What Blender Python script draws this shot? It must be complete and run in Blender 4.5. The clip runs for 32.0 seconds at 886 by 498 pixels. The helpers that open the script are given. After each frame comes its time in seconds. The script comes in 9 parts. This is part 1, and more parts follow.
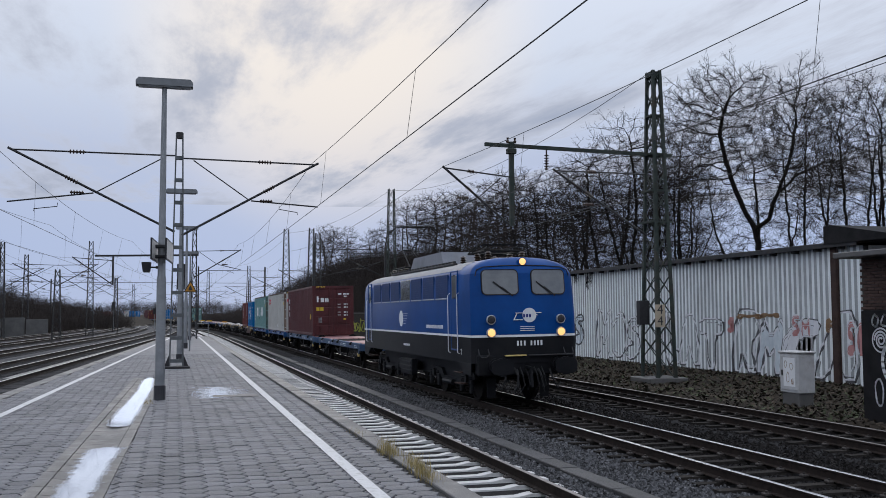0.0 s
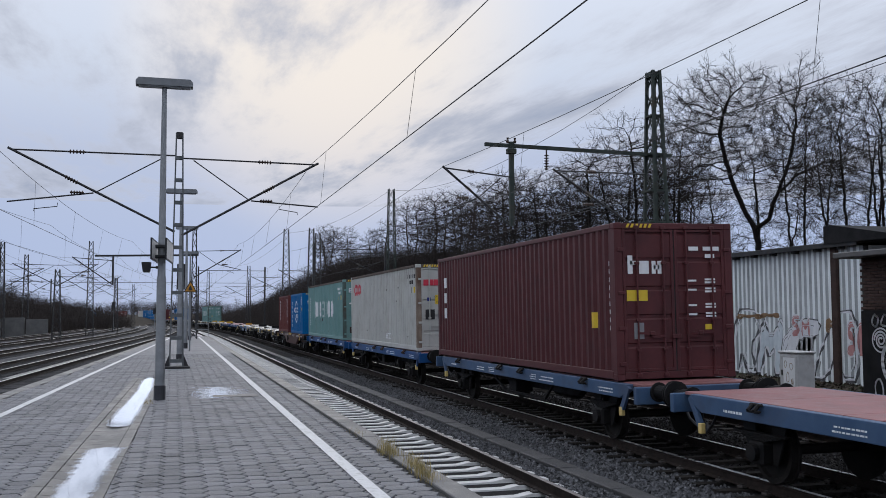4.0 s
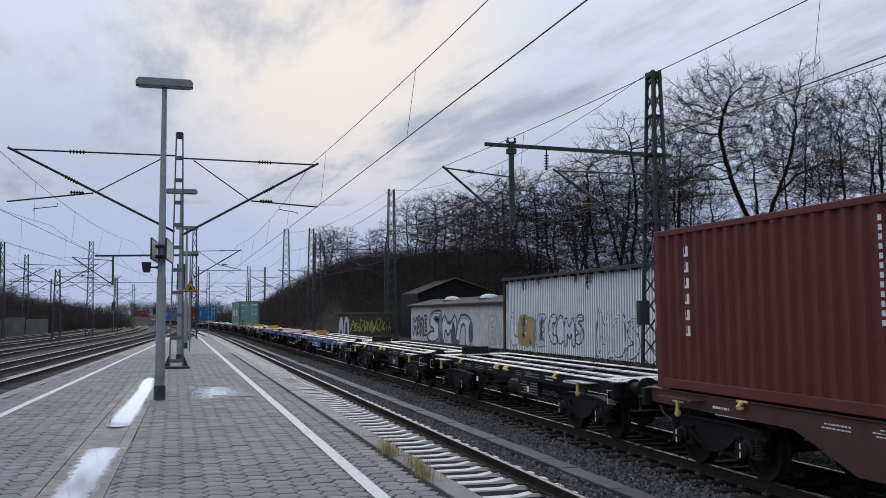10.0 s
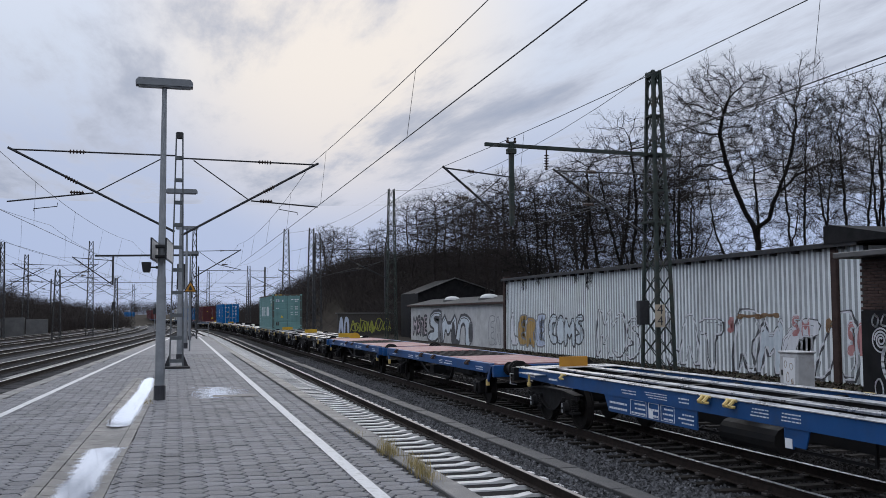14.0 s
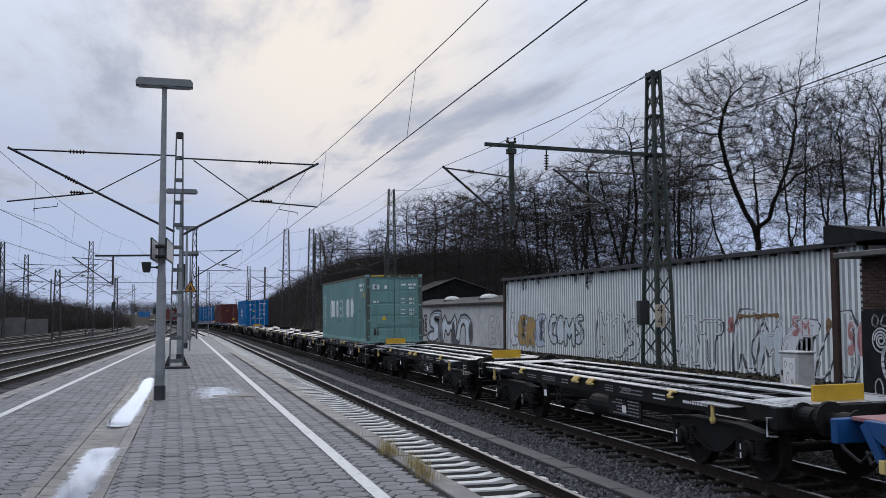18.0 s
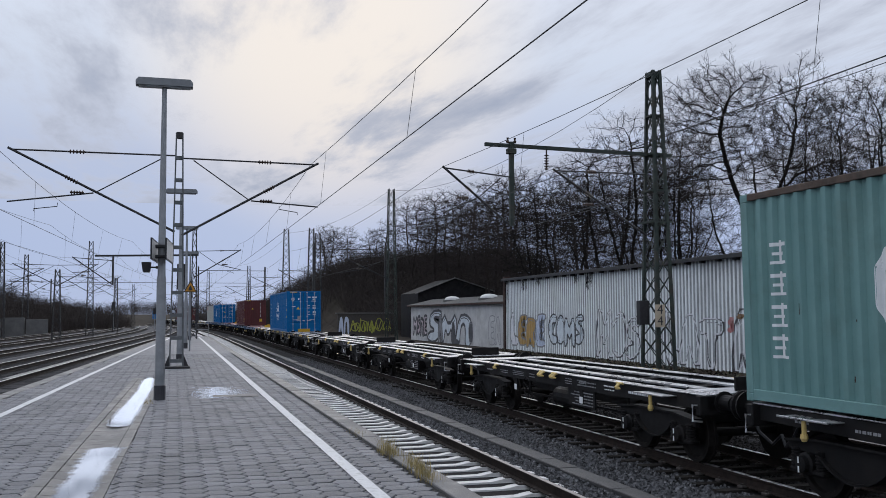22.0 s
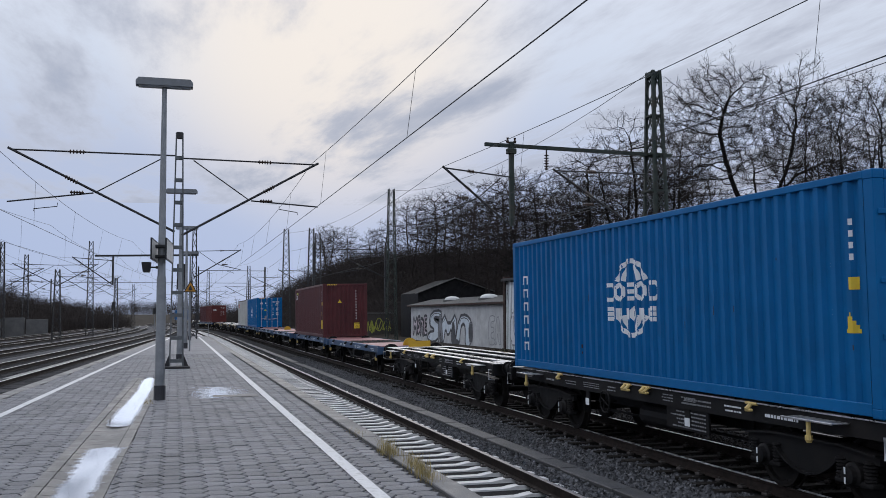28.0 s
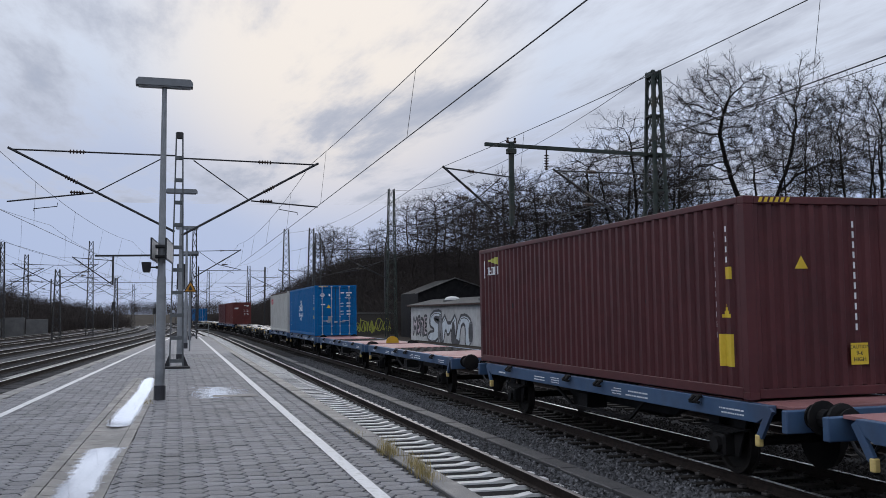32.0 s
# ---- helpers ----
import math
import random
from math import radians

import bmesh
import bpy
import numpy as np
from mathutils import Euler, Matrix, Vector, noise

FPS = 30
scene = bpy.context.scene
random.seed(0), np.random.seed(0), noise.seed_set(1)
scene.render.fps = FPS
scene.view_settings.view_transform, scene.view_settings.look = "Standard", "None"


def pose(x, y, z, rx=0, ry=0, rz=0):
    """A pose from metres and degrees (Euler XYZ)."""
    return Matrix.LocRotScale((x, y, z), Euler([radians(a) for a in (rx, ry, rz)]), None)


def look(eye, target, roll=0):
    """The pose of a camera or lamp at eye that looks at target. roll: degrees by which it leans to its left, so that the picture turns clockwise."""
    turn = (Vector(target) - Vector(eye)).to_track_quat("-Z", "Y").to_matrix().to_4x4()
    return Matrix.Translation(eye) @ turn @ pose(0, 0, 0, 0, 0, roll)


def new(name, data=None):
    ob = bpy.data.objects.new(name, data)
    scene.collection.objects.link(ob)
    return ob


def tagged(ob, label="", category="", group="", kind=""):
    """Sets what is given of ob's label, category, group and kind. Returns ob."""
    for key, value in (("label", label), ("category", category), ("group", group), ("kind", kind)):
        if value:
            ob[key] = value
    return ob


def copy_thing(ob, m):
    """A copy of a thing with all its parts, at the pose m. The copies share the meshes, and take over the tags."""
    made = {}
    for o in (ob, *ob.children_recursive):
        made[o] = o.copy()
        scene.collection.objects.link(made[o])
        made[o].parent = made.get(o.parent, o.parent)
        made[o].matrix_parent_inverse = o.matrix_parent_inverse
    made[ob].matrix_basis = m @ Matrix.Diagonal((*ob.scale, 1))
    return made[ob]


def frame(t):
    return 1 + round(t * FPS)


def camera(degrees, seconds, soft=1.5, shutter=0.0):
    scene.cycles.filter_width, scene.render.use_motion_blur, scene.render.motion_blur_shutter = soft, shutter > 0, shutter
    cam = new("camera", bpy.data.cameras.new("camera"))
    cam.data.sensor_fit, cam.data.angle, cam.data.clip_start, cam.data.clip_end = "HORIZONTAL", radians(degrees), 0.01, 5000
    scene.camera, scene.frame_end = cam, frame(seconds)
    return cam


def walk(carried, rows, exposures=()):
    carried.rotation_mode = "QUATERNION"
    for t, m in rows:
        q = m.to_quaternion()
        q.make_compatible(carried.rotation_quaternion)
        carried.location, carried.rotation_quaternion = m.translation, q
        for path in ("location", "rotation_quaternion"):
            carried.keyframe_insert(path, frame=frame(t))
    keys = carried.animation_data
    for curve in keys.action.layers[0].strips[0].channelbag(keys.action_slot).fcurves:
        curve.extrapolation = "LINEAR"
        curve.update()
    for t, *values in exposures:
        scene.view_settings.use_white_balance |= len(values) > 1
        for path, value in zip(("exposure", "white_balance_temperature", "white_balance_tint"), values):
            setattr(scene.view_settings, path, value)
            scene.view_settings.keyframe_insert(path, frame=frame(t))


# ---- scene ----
# The camera stands on the platform, 2.4 m above the rails.
cam = camera(49.79, 32.0, soft=0.75)
EYE = (0.0, 0.0, 2.4)
YAW, PITCH = radians(15.72), radians(3.909)
AIM = (math.sin(YAW) * math.cos(PITCH), math.cos(YAW) * math.cos(PITCH), 2.4 + math.sin(PITCH))
VIEW = look(EYE, AIM, -0.216)
walk(cam, [(0, VIEW), (32, VIEW)])
scene.view_settings.exposure = 0.0

# ---- sky and sun: a thin overcast with the low sun behind it ----
SUN_AZ, SUN_EL = radians(9.0), radians(17.0)
SUN_DIR = Vector((math.sin(SUN_AZ) * math.cos(SUN_EL), math.cos(SUN_AZ) * math.cos(SUN_EL), math.sin(SUN_EL)))
world = bpy.data.worlds.new("world")
scene.world = world
world.use_nodes = True


def make_sky():
    nt = world.node_tree
    n, l = nt.nodes, nt.links
    n.clear()
    out, bg = n.new("ShaderNodeOutputWorld"), n.new("ShaderNodeBackground")
    sky = n.new("ShaderNodeTexSky")
    sky.sky_type, sky.sun_disc = "NISHITA", False
    sky.sun_elevation, sky.sun_rotation = SUN_EL, SUN_AZ
    tc = n.new("ShaderNodeTexCoord")
    sep = n.new("ShaderNodeSeparateXYZ")
    l.new(tc.outputs["Generated"], sep.inputs[0])
    ramp = n.new("ShaderNodeValToRGB")
    e = ramp.color_ramp.elements
    e[0].position, e[0].color = 0.0, (0.41, 0.50, 0.72, 1)
    e[1].position, e[1].color = 1.0, (1.30, 1.42, 1.64, 1)
    for pos, col in ((0.07, (0.42, 0.51, 0.735, 1)), (0.16, (0.47, 0.54, 0.72, 1)), (0.25, (0.62, 0.69, 0.83, 1)), (0.33, (0.70, 0.76, 0.89, 1)), (0.42, (0.95, 1.05, 1.24, 1)), (0.55, (1.25, 1.36, 1.58, 1))):
        k = e.new(pos)
        k.color = col
    l.new(sep.outputs[2], ramp.inputs[0])
    # soft warm brightness of the veiled sun
    dot = n.new("ShaderNodeVectorMath")
    dot.operation = "DOT_PRODUCT"
    dot.inputs[1].default_value = SUN_DIR
    l.new(tc.outputs["Generated"], dot.inputs[0])
    glow = n.new("ShaderNodeMapRange")
    glow.interpolation_type = "SMOOTHSTEP"
    glow.inputs[1].default_value, glow.inputs[2].default_value = 0.972, 1.0
    glow.inputs[3].default_value, glow.inputs[4].default_value = 0.0, 0.7
    l.new(dot.outputs["Value"], glow.inputs[0])
    warm = n.new("ShaderNodeMix")
    warm.data_type = "RGBA"
    warm.inputs[7].default_value = (0.98, 0.87, 0.745, 1)
    l.new(glow.outputs[0], warm.inputs[0])
    l.new(ramp.outputs[0], warm.inputs[6])
    mix = n.new("ShaderNodeMix")
    mix.data_type = "RGBA"
    mix.inputs[0].default_value = 0.999
    l.new(sky.outputs[0], mix.inputs[6])
    l.new(warm.outputs[2], mix.inputs[7])
    bg.inputs[1].default_value = 1.0
    l.new(mix.outputs[2], bg.inputs[0])
    l.new(bg.outputs[0], out.inputs[0])


make_sky()
sun_data = bpy.data.lights.new("sun", "SUN")
sun_data.energy, sun_data.angle, sun_data.color = 0.6, radians(40), (1.0, 0.94, 0.88)
sun = new("sun", sun_data)
sun.matrix_world = look(SUN_DIR * 100, (0, 0, 0))
# ---- materials ----
def surf(name, c1, c2, scale=4.0, rough=0.6, rough2=None, metal=0.0, bump=0.0, bump_scale=60.0, spec=0.3, grime=None, grime_scale=1.2, grime_amt=0.4, vary=0.0, stretch=None, island=False):
    """A two-scale procedural surface: broad patches between c1 and c2, fine grain in the relief, grime in blotches, a shift from piece to piece."""
    m = bpy.data.materials.new(name)
    m.use_nodes = True
    nt = m.node_tree
    n, l = nt.nodes, nt.links
    b = n["Principled BSDF"]
    tc = n.new("ShaderNodeTexCoord")
    src = tc.outputs["Object"]
    if stretch:
        mp = n.new("ShaderNodeMapping")
        mp.inputs["Scale"].default_value = stretch
        l.new(src, mp.inputs[0])
        src = mp.outputs[0]
    no = n.new("ShaderNodeTexNoise")
    no.inputs["Scale"].default_value, no.inputs["Detail"].default_value, no.inputs["Roughness"].default_value = scale, 6, 0.65
    l.new(src, no.inputs[0])
    mr = n.new("ShaderNodeMapRange")
    mr.inputs[1].default_value, mr.inputs[2].default_value = 0.3, 0.7
    l.new(no.outputs[0], mr.inputs[0])
    mx = n.new("ShaderNodeMix")
    mx.data_type = "RGBA"
    mx.inputs[6].default_value, mx.inputs[7].default_value = (*c1, 1), (*c2, 1)
    l.new(mr.outputs[0], mx.inputs[0])
    col = mx.outputs[2]
    if grime:
        g = n.new("ShaderNodeTexNoise")
        g.inputs["Scale"].default_value, g.inputs["Detail"].default_value, g.inputs["Roughness"].default_value = grime_scale, 8, 0.7
        l.new(src, g.inputs[0])
        gr = n.new("ShaderNodeMapRange")
        gr.inputs[1].default_value, gr.inputs[2].default_value, gr.inputs[4].default_value = 0.48, 0.72, grime_amt
        l.new(g.outputs[0], gr.inputs[0])
        gm = n.new("ShaderNodeMix")
        gm.data_type = "RGBA"
        gm.inputs[7].default_value = (*grime, 1)
        l.new(gr.outputs[0], gm.inputs[0])
        l.new(col, gm.inputs[6])
        col = gm.outputs[2]
    if vary:
        hs = n.new("ShaderNodeHueSaturation")
        if island:
            rnd = n.new("ShaderNodeNewGeometry").outputs["Random Per Island"]
        else:
            rnd = n.new("ShaderNodeObjectInfo").outputs["Random"]
        vr = n.new("ShaderNodeMapRange")
        vr.inputs[3].default_value, vr.inputs[4].default_value = 1 - vary, 1 + vary
        l.new(rnd, vr.inputs[0])
        l.new(vr.outputs[0], hs.inputs["Value"])
        l.new(col, hs.inputs["Color"])
        col = hs.outputs[0]
    l.new(col, b.inputs["Base Color"])
    if rough2 is not None:
        rr = n.new("ShaderNodeMapRange")
        rr.inputs[1].default_value, rr.inputs[2].default_value = 0.35, 0.65
        rr.inputs[3].default_value, rr.inputs[4].default_value = rough, rough2
        l.new(no.outputs[0], rr.inputs[0])
        l.new(rr.outputs[0], b.inputs["Roughness"])
    else:
        b.inputs["Roughness"].default_value = rough
    b.inputs["Metallic"].default_value = metal
    b.inputs["Specular IOR Level"].default_value = spec
    if bump:
        f = n.new("ShaderNodeTexNoise")
        f.inputs["Scale"].default_value, f.inputs["Detail"].default_value = bump_scale, 5
        l.new(src, f.inputs[0])
        bp = n.new("ShaderNodeBump")
        bp.inputs["Strength"].default_value, bp.inputs["Distance"].default_value = bump, 0.02
        l.new(f.outputs[0], bp.inputs["Height"])
        l.new(bp.outputs[0], b.inputs["Normal"])
    return m


def glowing(name, col, strength):
    m = bpy.data.materials.new(name)
    m.use_nodes = True
    b = m.node_tree.nodes["Principled BSDF"]
    b.inputs["Base Color"].default_value = (*col, 1)
    b.inputs["Emission Color"].default_value = (*col, 1)
    b.inputs["Emission Strength"].default_value = strength
    b.inputs["Roughness"].default_value = 0.3
    return m


M = {}
M["ballast"] = surf("ballast", (0.008, 0.008, 0.009), (0.024, 0.0235, 0.025), 6, 0.9, bump=1.0, bump_scale=22, spec=0.1)
M["ballast_grey"] = surf("grey_ballast", (0.034, 0.034, 0.037), (0.095, 0.094, 0.10), 5, 0.85, bump=1.0, bump_scale=18, spec=0.15)
M["sleeper_grey"] = surf("grey_sleeper", (0.035, 0.034, 0.036), (0.085, 0.082, 0.084), 3, 0.8, bump=0.4, vary=0.3, spec=0.15)
M["stone"] = surf("ballast_stone", (0.036, 0.037, 0.041), (0.115, 0.115, 0.122), 14, 0.6, vary=0.6, island=True, spec=0.3)
# brown stone, darkened further with the train's shade in the colour
M["stone_brown"] = surf("shaded_brown_stone", (0.007, 0.0065, 0.0065), (0.028, 0.025, 0.024), 9, 0.85, vary=0.7, island=True, spec=0.1)
M["earth"] = surf("earth", (0.05, 0.042, 0.03), (0.10, 0.085, 0.06), 1.5, 0.95, bump=1.0, bump_scale=9, grime=(0.06, 0.075, 0.03), grime_scale=0.7, grime_amt=0.6)
M["ground"] = surf("ground", (0.022, 0.019, 0.016), (0.052, 0.043, 0.035), 0.35, 0.95, bump=0.6, bump_scale=5, grime=(0.028, 0.03, 0.018), grime_scale=0.08, spec=0.05)
M["paver"] = surf("paver", (0.075, 0.076, 0.084), (0.215, 0.214, 0.225), 38, 0.42, 0.85, bump=0.6, bump_scale=90, grime=(0.060, 0.060, 0.066), grime_scale=0.9, grime_amt=0.75, vary=0.17)
M["paver_far"] = surf("paver_joined", (0.075, 0.076, 0.084), (0.215, 0.214, 0.225), 38, 0.42, 0.85, bump=0.6, bump_scale=90, grime=(0.060, 0.060, 0.066), grime_scale=0.9, grime_amt=0.75, vary=0.17, island=True)
M["joint"] = surf("joint_sand", (0.010, 0.010, 0.010), (0.028, 0.027, 0.026), 8, 0.9, bump=0.4)
M["slab"] = surf("edge_slab", (0.085, 0.083, 0.082), (0.145, 0.14, 0.137), 2.5, 0.4, 0.7, bump=0.3, bump_scale=80, grime=(0.09, 0.085, 0.06), vary=0.12)
M["line"] = surf("line_paint", (0.42, 0.42, 0.43), (0.68, 0.68, 0.68), 9, 0.55, bump=0.3, grime=(0.13, 0.128, 0.125), grime_scale=9.0, grime_amt=0.9)
# concrete brightened so the colour holds the wet tops' sky reflection
M["sleeper"] = surf("wet_sheen_sleeper_concrete", (0.46, 0.46, 0.46), (0.64, 0.63, 0.62), 5, 0.35, 0.6, bump=0.25, grime=(0.22, 0.2, 0.18), grime_scale=3)
# old wood, its colour lowered as well for shade under the train
M["sleeper_dark"] = surf("shaded_sleeper_wood", (0.012, 0.0105, 0.0095), (0.032, 0.028, 0.025), 5, 0.75, 0.9, bump=0.4, vary=0.35, spec=0.1)
M["rail_side"] = surf("rail_rust", (0.014, 0.011, 0.010), (0.034, 0.025, 0.021), 8, 0.8, bump=0.2, spec=0.12)
M["rail_top"] = surf("rail_polished", (0.5, 0.5, 0.52), (0.66, 0.66, 0.68), 5, 0.22, 0.35, metal=1.0)
M["rail_dull"] = surf("rail_dull_top", (0.14, 0.13, 0.125), (0.26, 0.24, 0.23), 5, 0.45, metal=0.8)
M["clip"] = surf("rail_fastening", (0.03, 0.026, 0.024), (0.06, 0.05, 0.045), 12, 0.7)


def water_film():
    """Rainwater that thins out towards its rim: clear there, mirror-like where it stands deep."""
    m = bpy.data.materials.new("standing_water")
    m.use_nodes = True
    n, l = m.node_tree.nodes, m.node_tree.links
    n.remove(n["Principled BSDF"])
    out, b, bed, gl, fr = n["Material Output"], n.new("ShaderNodeMixShader"), n.new("ShaderNodeBsdfDiffuse"), n.new("ShaderNodeBsdfGlossy"), n.new("ShaderNodeFresnel")
    bed.inputs["Color"].default_value = (0.09, 0.09, 0.095, 1)
    gl.inputs["Color"].default_value, gl.inputs["Roughness"].default_value = (0.70, 0.79, 0.94, 1), 0.04
    fr.inputs["IOR"].default_value = 1.5
    l.new(fr.outputs[0], b.inputs[0])
    l.new(bed.outputs[0], b.inputs[1])
    l.new(gl.outputs[0], b.inputs[2])
    uv, no, mp = n.new("ShaderNodeTexCoord"), n.new("ShaderNodeTexNoise"), n.new("ShaderNodeMapping")
    sep = n.new("ShaderNodeSeparateXYZ")
    l.new(uv.outputs["UV"], sep.inputs[0])
    mp.inputs["Scale"].default_value = (1.1, 7.0, 1)
    l.new(uv.outputs["Object"], mp.inputs[0])
    l.new(mp.outputs[0], no.inputs[0])
    no.inputs["Scale"].default_value, no.inputs["Detail"].default_value = 3.0, 7
    add = n.new("ShaderNodeMath")
    add.operation = "MULTIPLY_ADD"
    add.inputs[1].default_value = 0.95
    l.new(no.outputs[0], add.inputs[0])
    l.new(sep.outputs[0], add.inputs[2])
    mr = n.new("ShaderNodeMapRange")
    mr.interpolation_type = "SMOOTHSTEP"
    mr.inputs[1].default_value, mr.inputs[2].default_value, mr.inputs[4].default_value = 0.58, 0.94, 0.88
    l.new(add.outputs[0], mr.inputs[0])
    tr, mix = n.new("ShaderNodeBsdfTransparent"), n.new("ShaderNodeMixShader")
    l.new(mr.outputs[0], mix.inputs[0])
    l.new(tr.outputs[0], mix.inputs[1])
    l.new(b.outputs[0], mix.inputs[2])
    l.new(mix.outputs[0], out.inputs[0])
    return m


M["puddle"] = water_film()
M["galv"] = surf("galvanised_steel", (0.17, 0.18, 0.19), (0.29, 0.30, 0.31), 3, 0.45, 0.6, metal=0.5, bump=0.05, grime=(0.14, 0.14, 0.14), grime_scale=2)
M["green_steel"] = surf("green_grey_steel", (0.022, 0.032, 0.028), (0.046, 0.057, 0.05), 4, 0.65, bump=0.1, grime=(0.08, 0.048, 0.032), grime_scale=1.5, grime_amt=0.5, spec=0.2)
M["board_cream"] = surf("cream_board", (0.36, 0.30, 0.22), (0.50, 0.43, 0.33), 3, 0.6, grime=(0.2, 0.14, 0.09), grime_scale=3)
M["mast_grey"] = surf("mast_grey_steel", (0.075, 0.085, 0.09), (0.14, 0.15, 0.155), 3, 0.6, bump=0.1, grime=(0.08, 0.06, 0.05), grime_scale=2, spec=0.2)
M["dark_steel"] = surf("dark_steel", (0.018, 0.019, 0.022), (0.04, 0.041, 0.044), 5, 0.6, bump=0.1, grime=(0.07, 0.045, 0.03), grime_scale=2)
M["insul"] = surf("brown_insulator", (0.03, 0.018, 0.014), (0.05, 0.03, 0.02), 6, 0.3)
M["wire"] = surf("wire_copper", (0.02, 0.022, 0.022), (0.035, 0.036, 0.036), 6, 0.6)
M["black_plastic"] = surf("black_plastic", (0.015, 0.015, 0.017), (0.03, 0.03, 0.032), 5, 0.5)
M["lamp_grey"] = surf("lamp_grey", (0.16, 0.17, 0.18), (0.22, 0.23, 0.24), 4, 0.5)
M["white_sheet"] = surf("white_corrugated_sheet", (0.74, 0.79, 0.80), (0.86, 0.89, 0.89), 0.7, 0.5, bump=0.08, grime=(0.42, 0.42, 0.40), grime_scale=0.6, grime_amt=0.45, stretch=(1, 1, 0.35))
M["plaster"] = surf("grey_plaster", (0.42, 0.42, 0.42), (0.58, 0.58, 0.57), 1.2, 0.85, bump=0.2, grime=(0.25, 0.24, 0.22), grime_scale=0.8, grime_amt=0.5)
M["brick"] = surf("dark_brick", (0.04, 0.025, 0.022), (0.085, 0.05, 0.04), 3, 0.85, bump=0.3, vary=0.3)
M["brick_joined"] = surf("dark_brick_joined", (0.04, 0.025, 0.022), (0.085, 0.05, 0.04), 3, 0.85, bump=0.3, vary=0.3, island=True)
M["mortar"] = surf("mortar", (0.05, 0.045, 0.04), (0.08, 0.072, 0.065), 6, 0.95, bump=0.3)
M["roof_felt"] = surf("roof_felt", (0.025, 0.025, 0.026), (0.06, 0.058, 0.056), 1.5, 0.7, bump=0.3, grime=(0.10, 0.095, 0.09))
M["bark"] = surf("bark", (0.006, 0.0055, 0.005), (0.016, 0.014, 0.0125), 4, 0.9, spec=0.08, bump=0.5, bump_scale=25)
# twig brown lightened with distance haze in the colour
M["twig_far"] = surf("hazed_far_twig", (0.030, 0.026, 0.024), (0.060, 0.050, 0.046), 0.3, 0.9, spec=0.1)
M["black_paint"] = surf("black_wall_paint", (0.010, 0.010, 0.011), (0.022, 0.021, 0.022), 2, 0.7, spec=0.1)
M["duct"] = surf("duct_concrete", (0.033, 0.033, 0.035), (0.06, 0.058, 0.058), 2.5, 0.6, bump=0.3, bump_scale=80, vary=0.15)
M["twig"] = surf("twig", (0.010, 0.0088, 0.008), (0.023, 0.0195, 0.0175), 4, 0.9, spec=0.08)
# the same haze, weaker, in the colour for the bank trees
M["twig_bank"] = surf("hazed_bank_twig", (0.024, 0.020, 0.0185), (0.048, 0.040, 0.037), 2, 0.9, spec=0.08)
M["litter"] = surf("leaf_litter", (0.03, 0.024, 0.018), (0.065, 0.05, 0.035), 2, 0.95, vary=0.5, island=True)
M["grass"] = surf("dry_grass", (0.22, 0.18, 0.07), (0.40, 0.31, 0.14), 6, 0.8, vary=0.35, island=True)
M["shrub"] = surf("shrub_leaf", (0.035, 0.045, 0.02), (0.07, 0.075, 0.04), 3, 0.8, vary=0.4, island=True)
M["white"] = surf("white_paint", (0.74, 0.74, 0.74), (0.82, 0.82, 0.82), 4, 0.5, bump=0.05)
M["tag_dark"] = surf("graffiti_dark", (0.05, 0.05, 0.055), (0.13, 0.13, 0.14), 3, 0.6)
M["tag_white"] = surf("graffiti_white", (0.62, 0.63, 0.66), (0.76, 0.76, 0.78), 3, 0.5)
M["tag_blue"] = surf("graffiti_pale_blue", (0.45, 0.5, 0.62), (0.55, 0.6, 0.7), 3, 0.5)
M["tag_ochre"] = surf("graffiti_ochre", (0.38, 0.24, 0.08), (0.46, 0.3, 0.12), 3, 0.5)
M["tag_red"] = surf("graffiti_red", (0.42, 0.16, 0.16), (0.55, 0.30, 0.29), 2.5, 0.6)
M["tag_yellow"] = surf("graffiti_yellow", (0.42, 0.42, 0.08), (0.52, 0.5, 0.12), 3, 0.5)
M["tag_grey"] = surf("graffiti_grey", (0.2, 0.2, 0.21), (0.28, 0.28, 0.29), 3, 0.5)
M["tag_silver"] = surf("graffiti_silver", (0.50, 0.56, 0.60), (0.68, 0.73, 0.76), 1.5, 0.5)
M["tag_pink"] = surf("graffiti_faded_pink", (0.5, 0.42, 0.46), (0.6, 0.52, 0.55), 2, 0.5)
M["tag_rust"] = surf("graffiti_brown", (0.22, 0.13, 0.07), (0.30, 0.19, 0.11), 2, 0.6)
M["tag_lime"] = surf("graffiti_lime", (0.36, 0.40, 0.05), (0.46, 0.48, 0.10), 2, 0.5)
# darker sheet colour: the rib shade painted in, along with some dirt
M["groove"] = surf("shaded_dirty_groove", (0.30, 0.32, 0.325), (0.48, 0.50, 0.505), 1.0, 0.7, grime=(0.20, 0.185, 0.175), grime_scale=0.8)
M["rubber_dark"] = surf("dark_sleeve", (0.03, 0.03, 0.035), (0.05, 0.05, 0.055), 4, 0.5)
M["lamp_glass"] = surf("lamp_diffuser", (0.25, 0.26, 0.27), (0.32, 0.33, 0.34), 4, 0.4)
M["rust_dark"] = surf("dark_rust", (0.032, 0.019, 0.016), (0.062, 0.036, 0.029), 4, 0.8, bump=0.3)
M["sky_dome"] = surf("skylight_plastic", (0.5, 0.5, 0.5), (0.62, 0.62, 0.6), 2, 0.4)
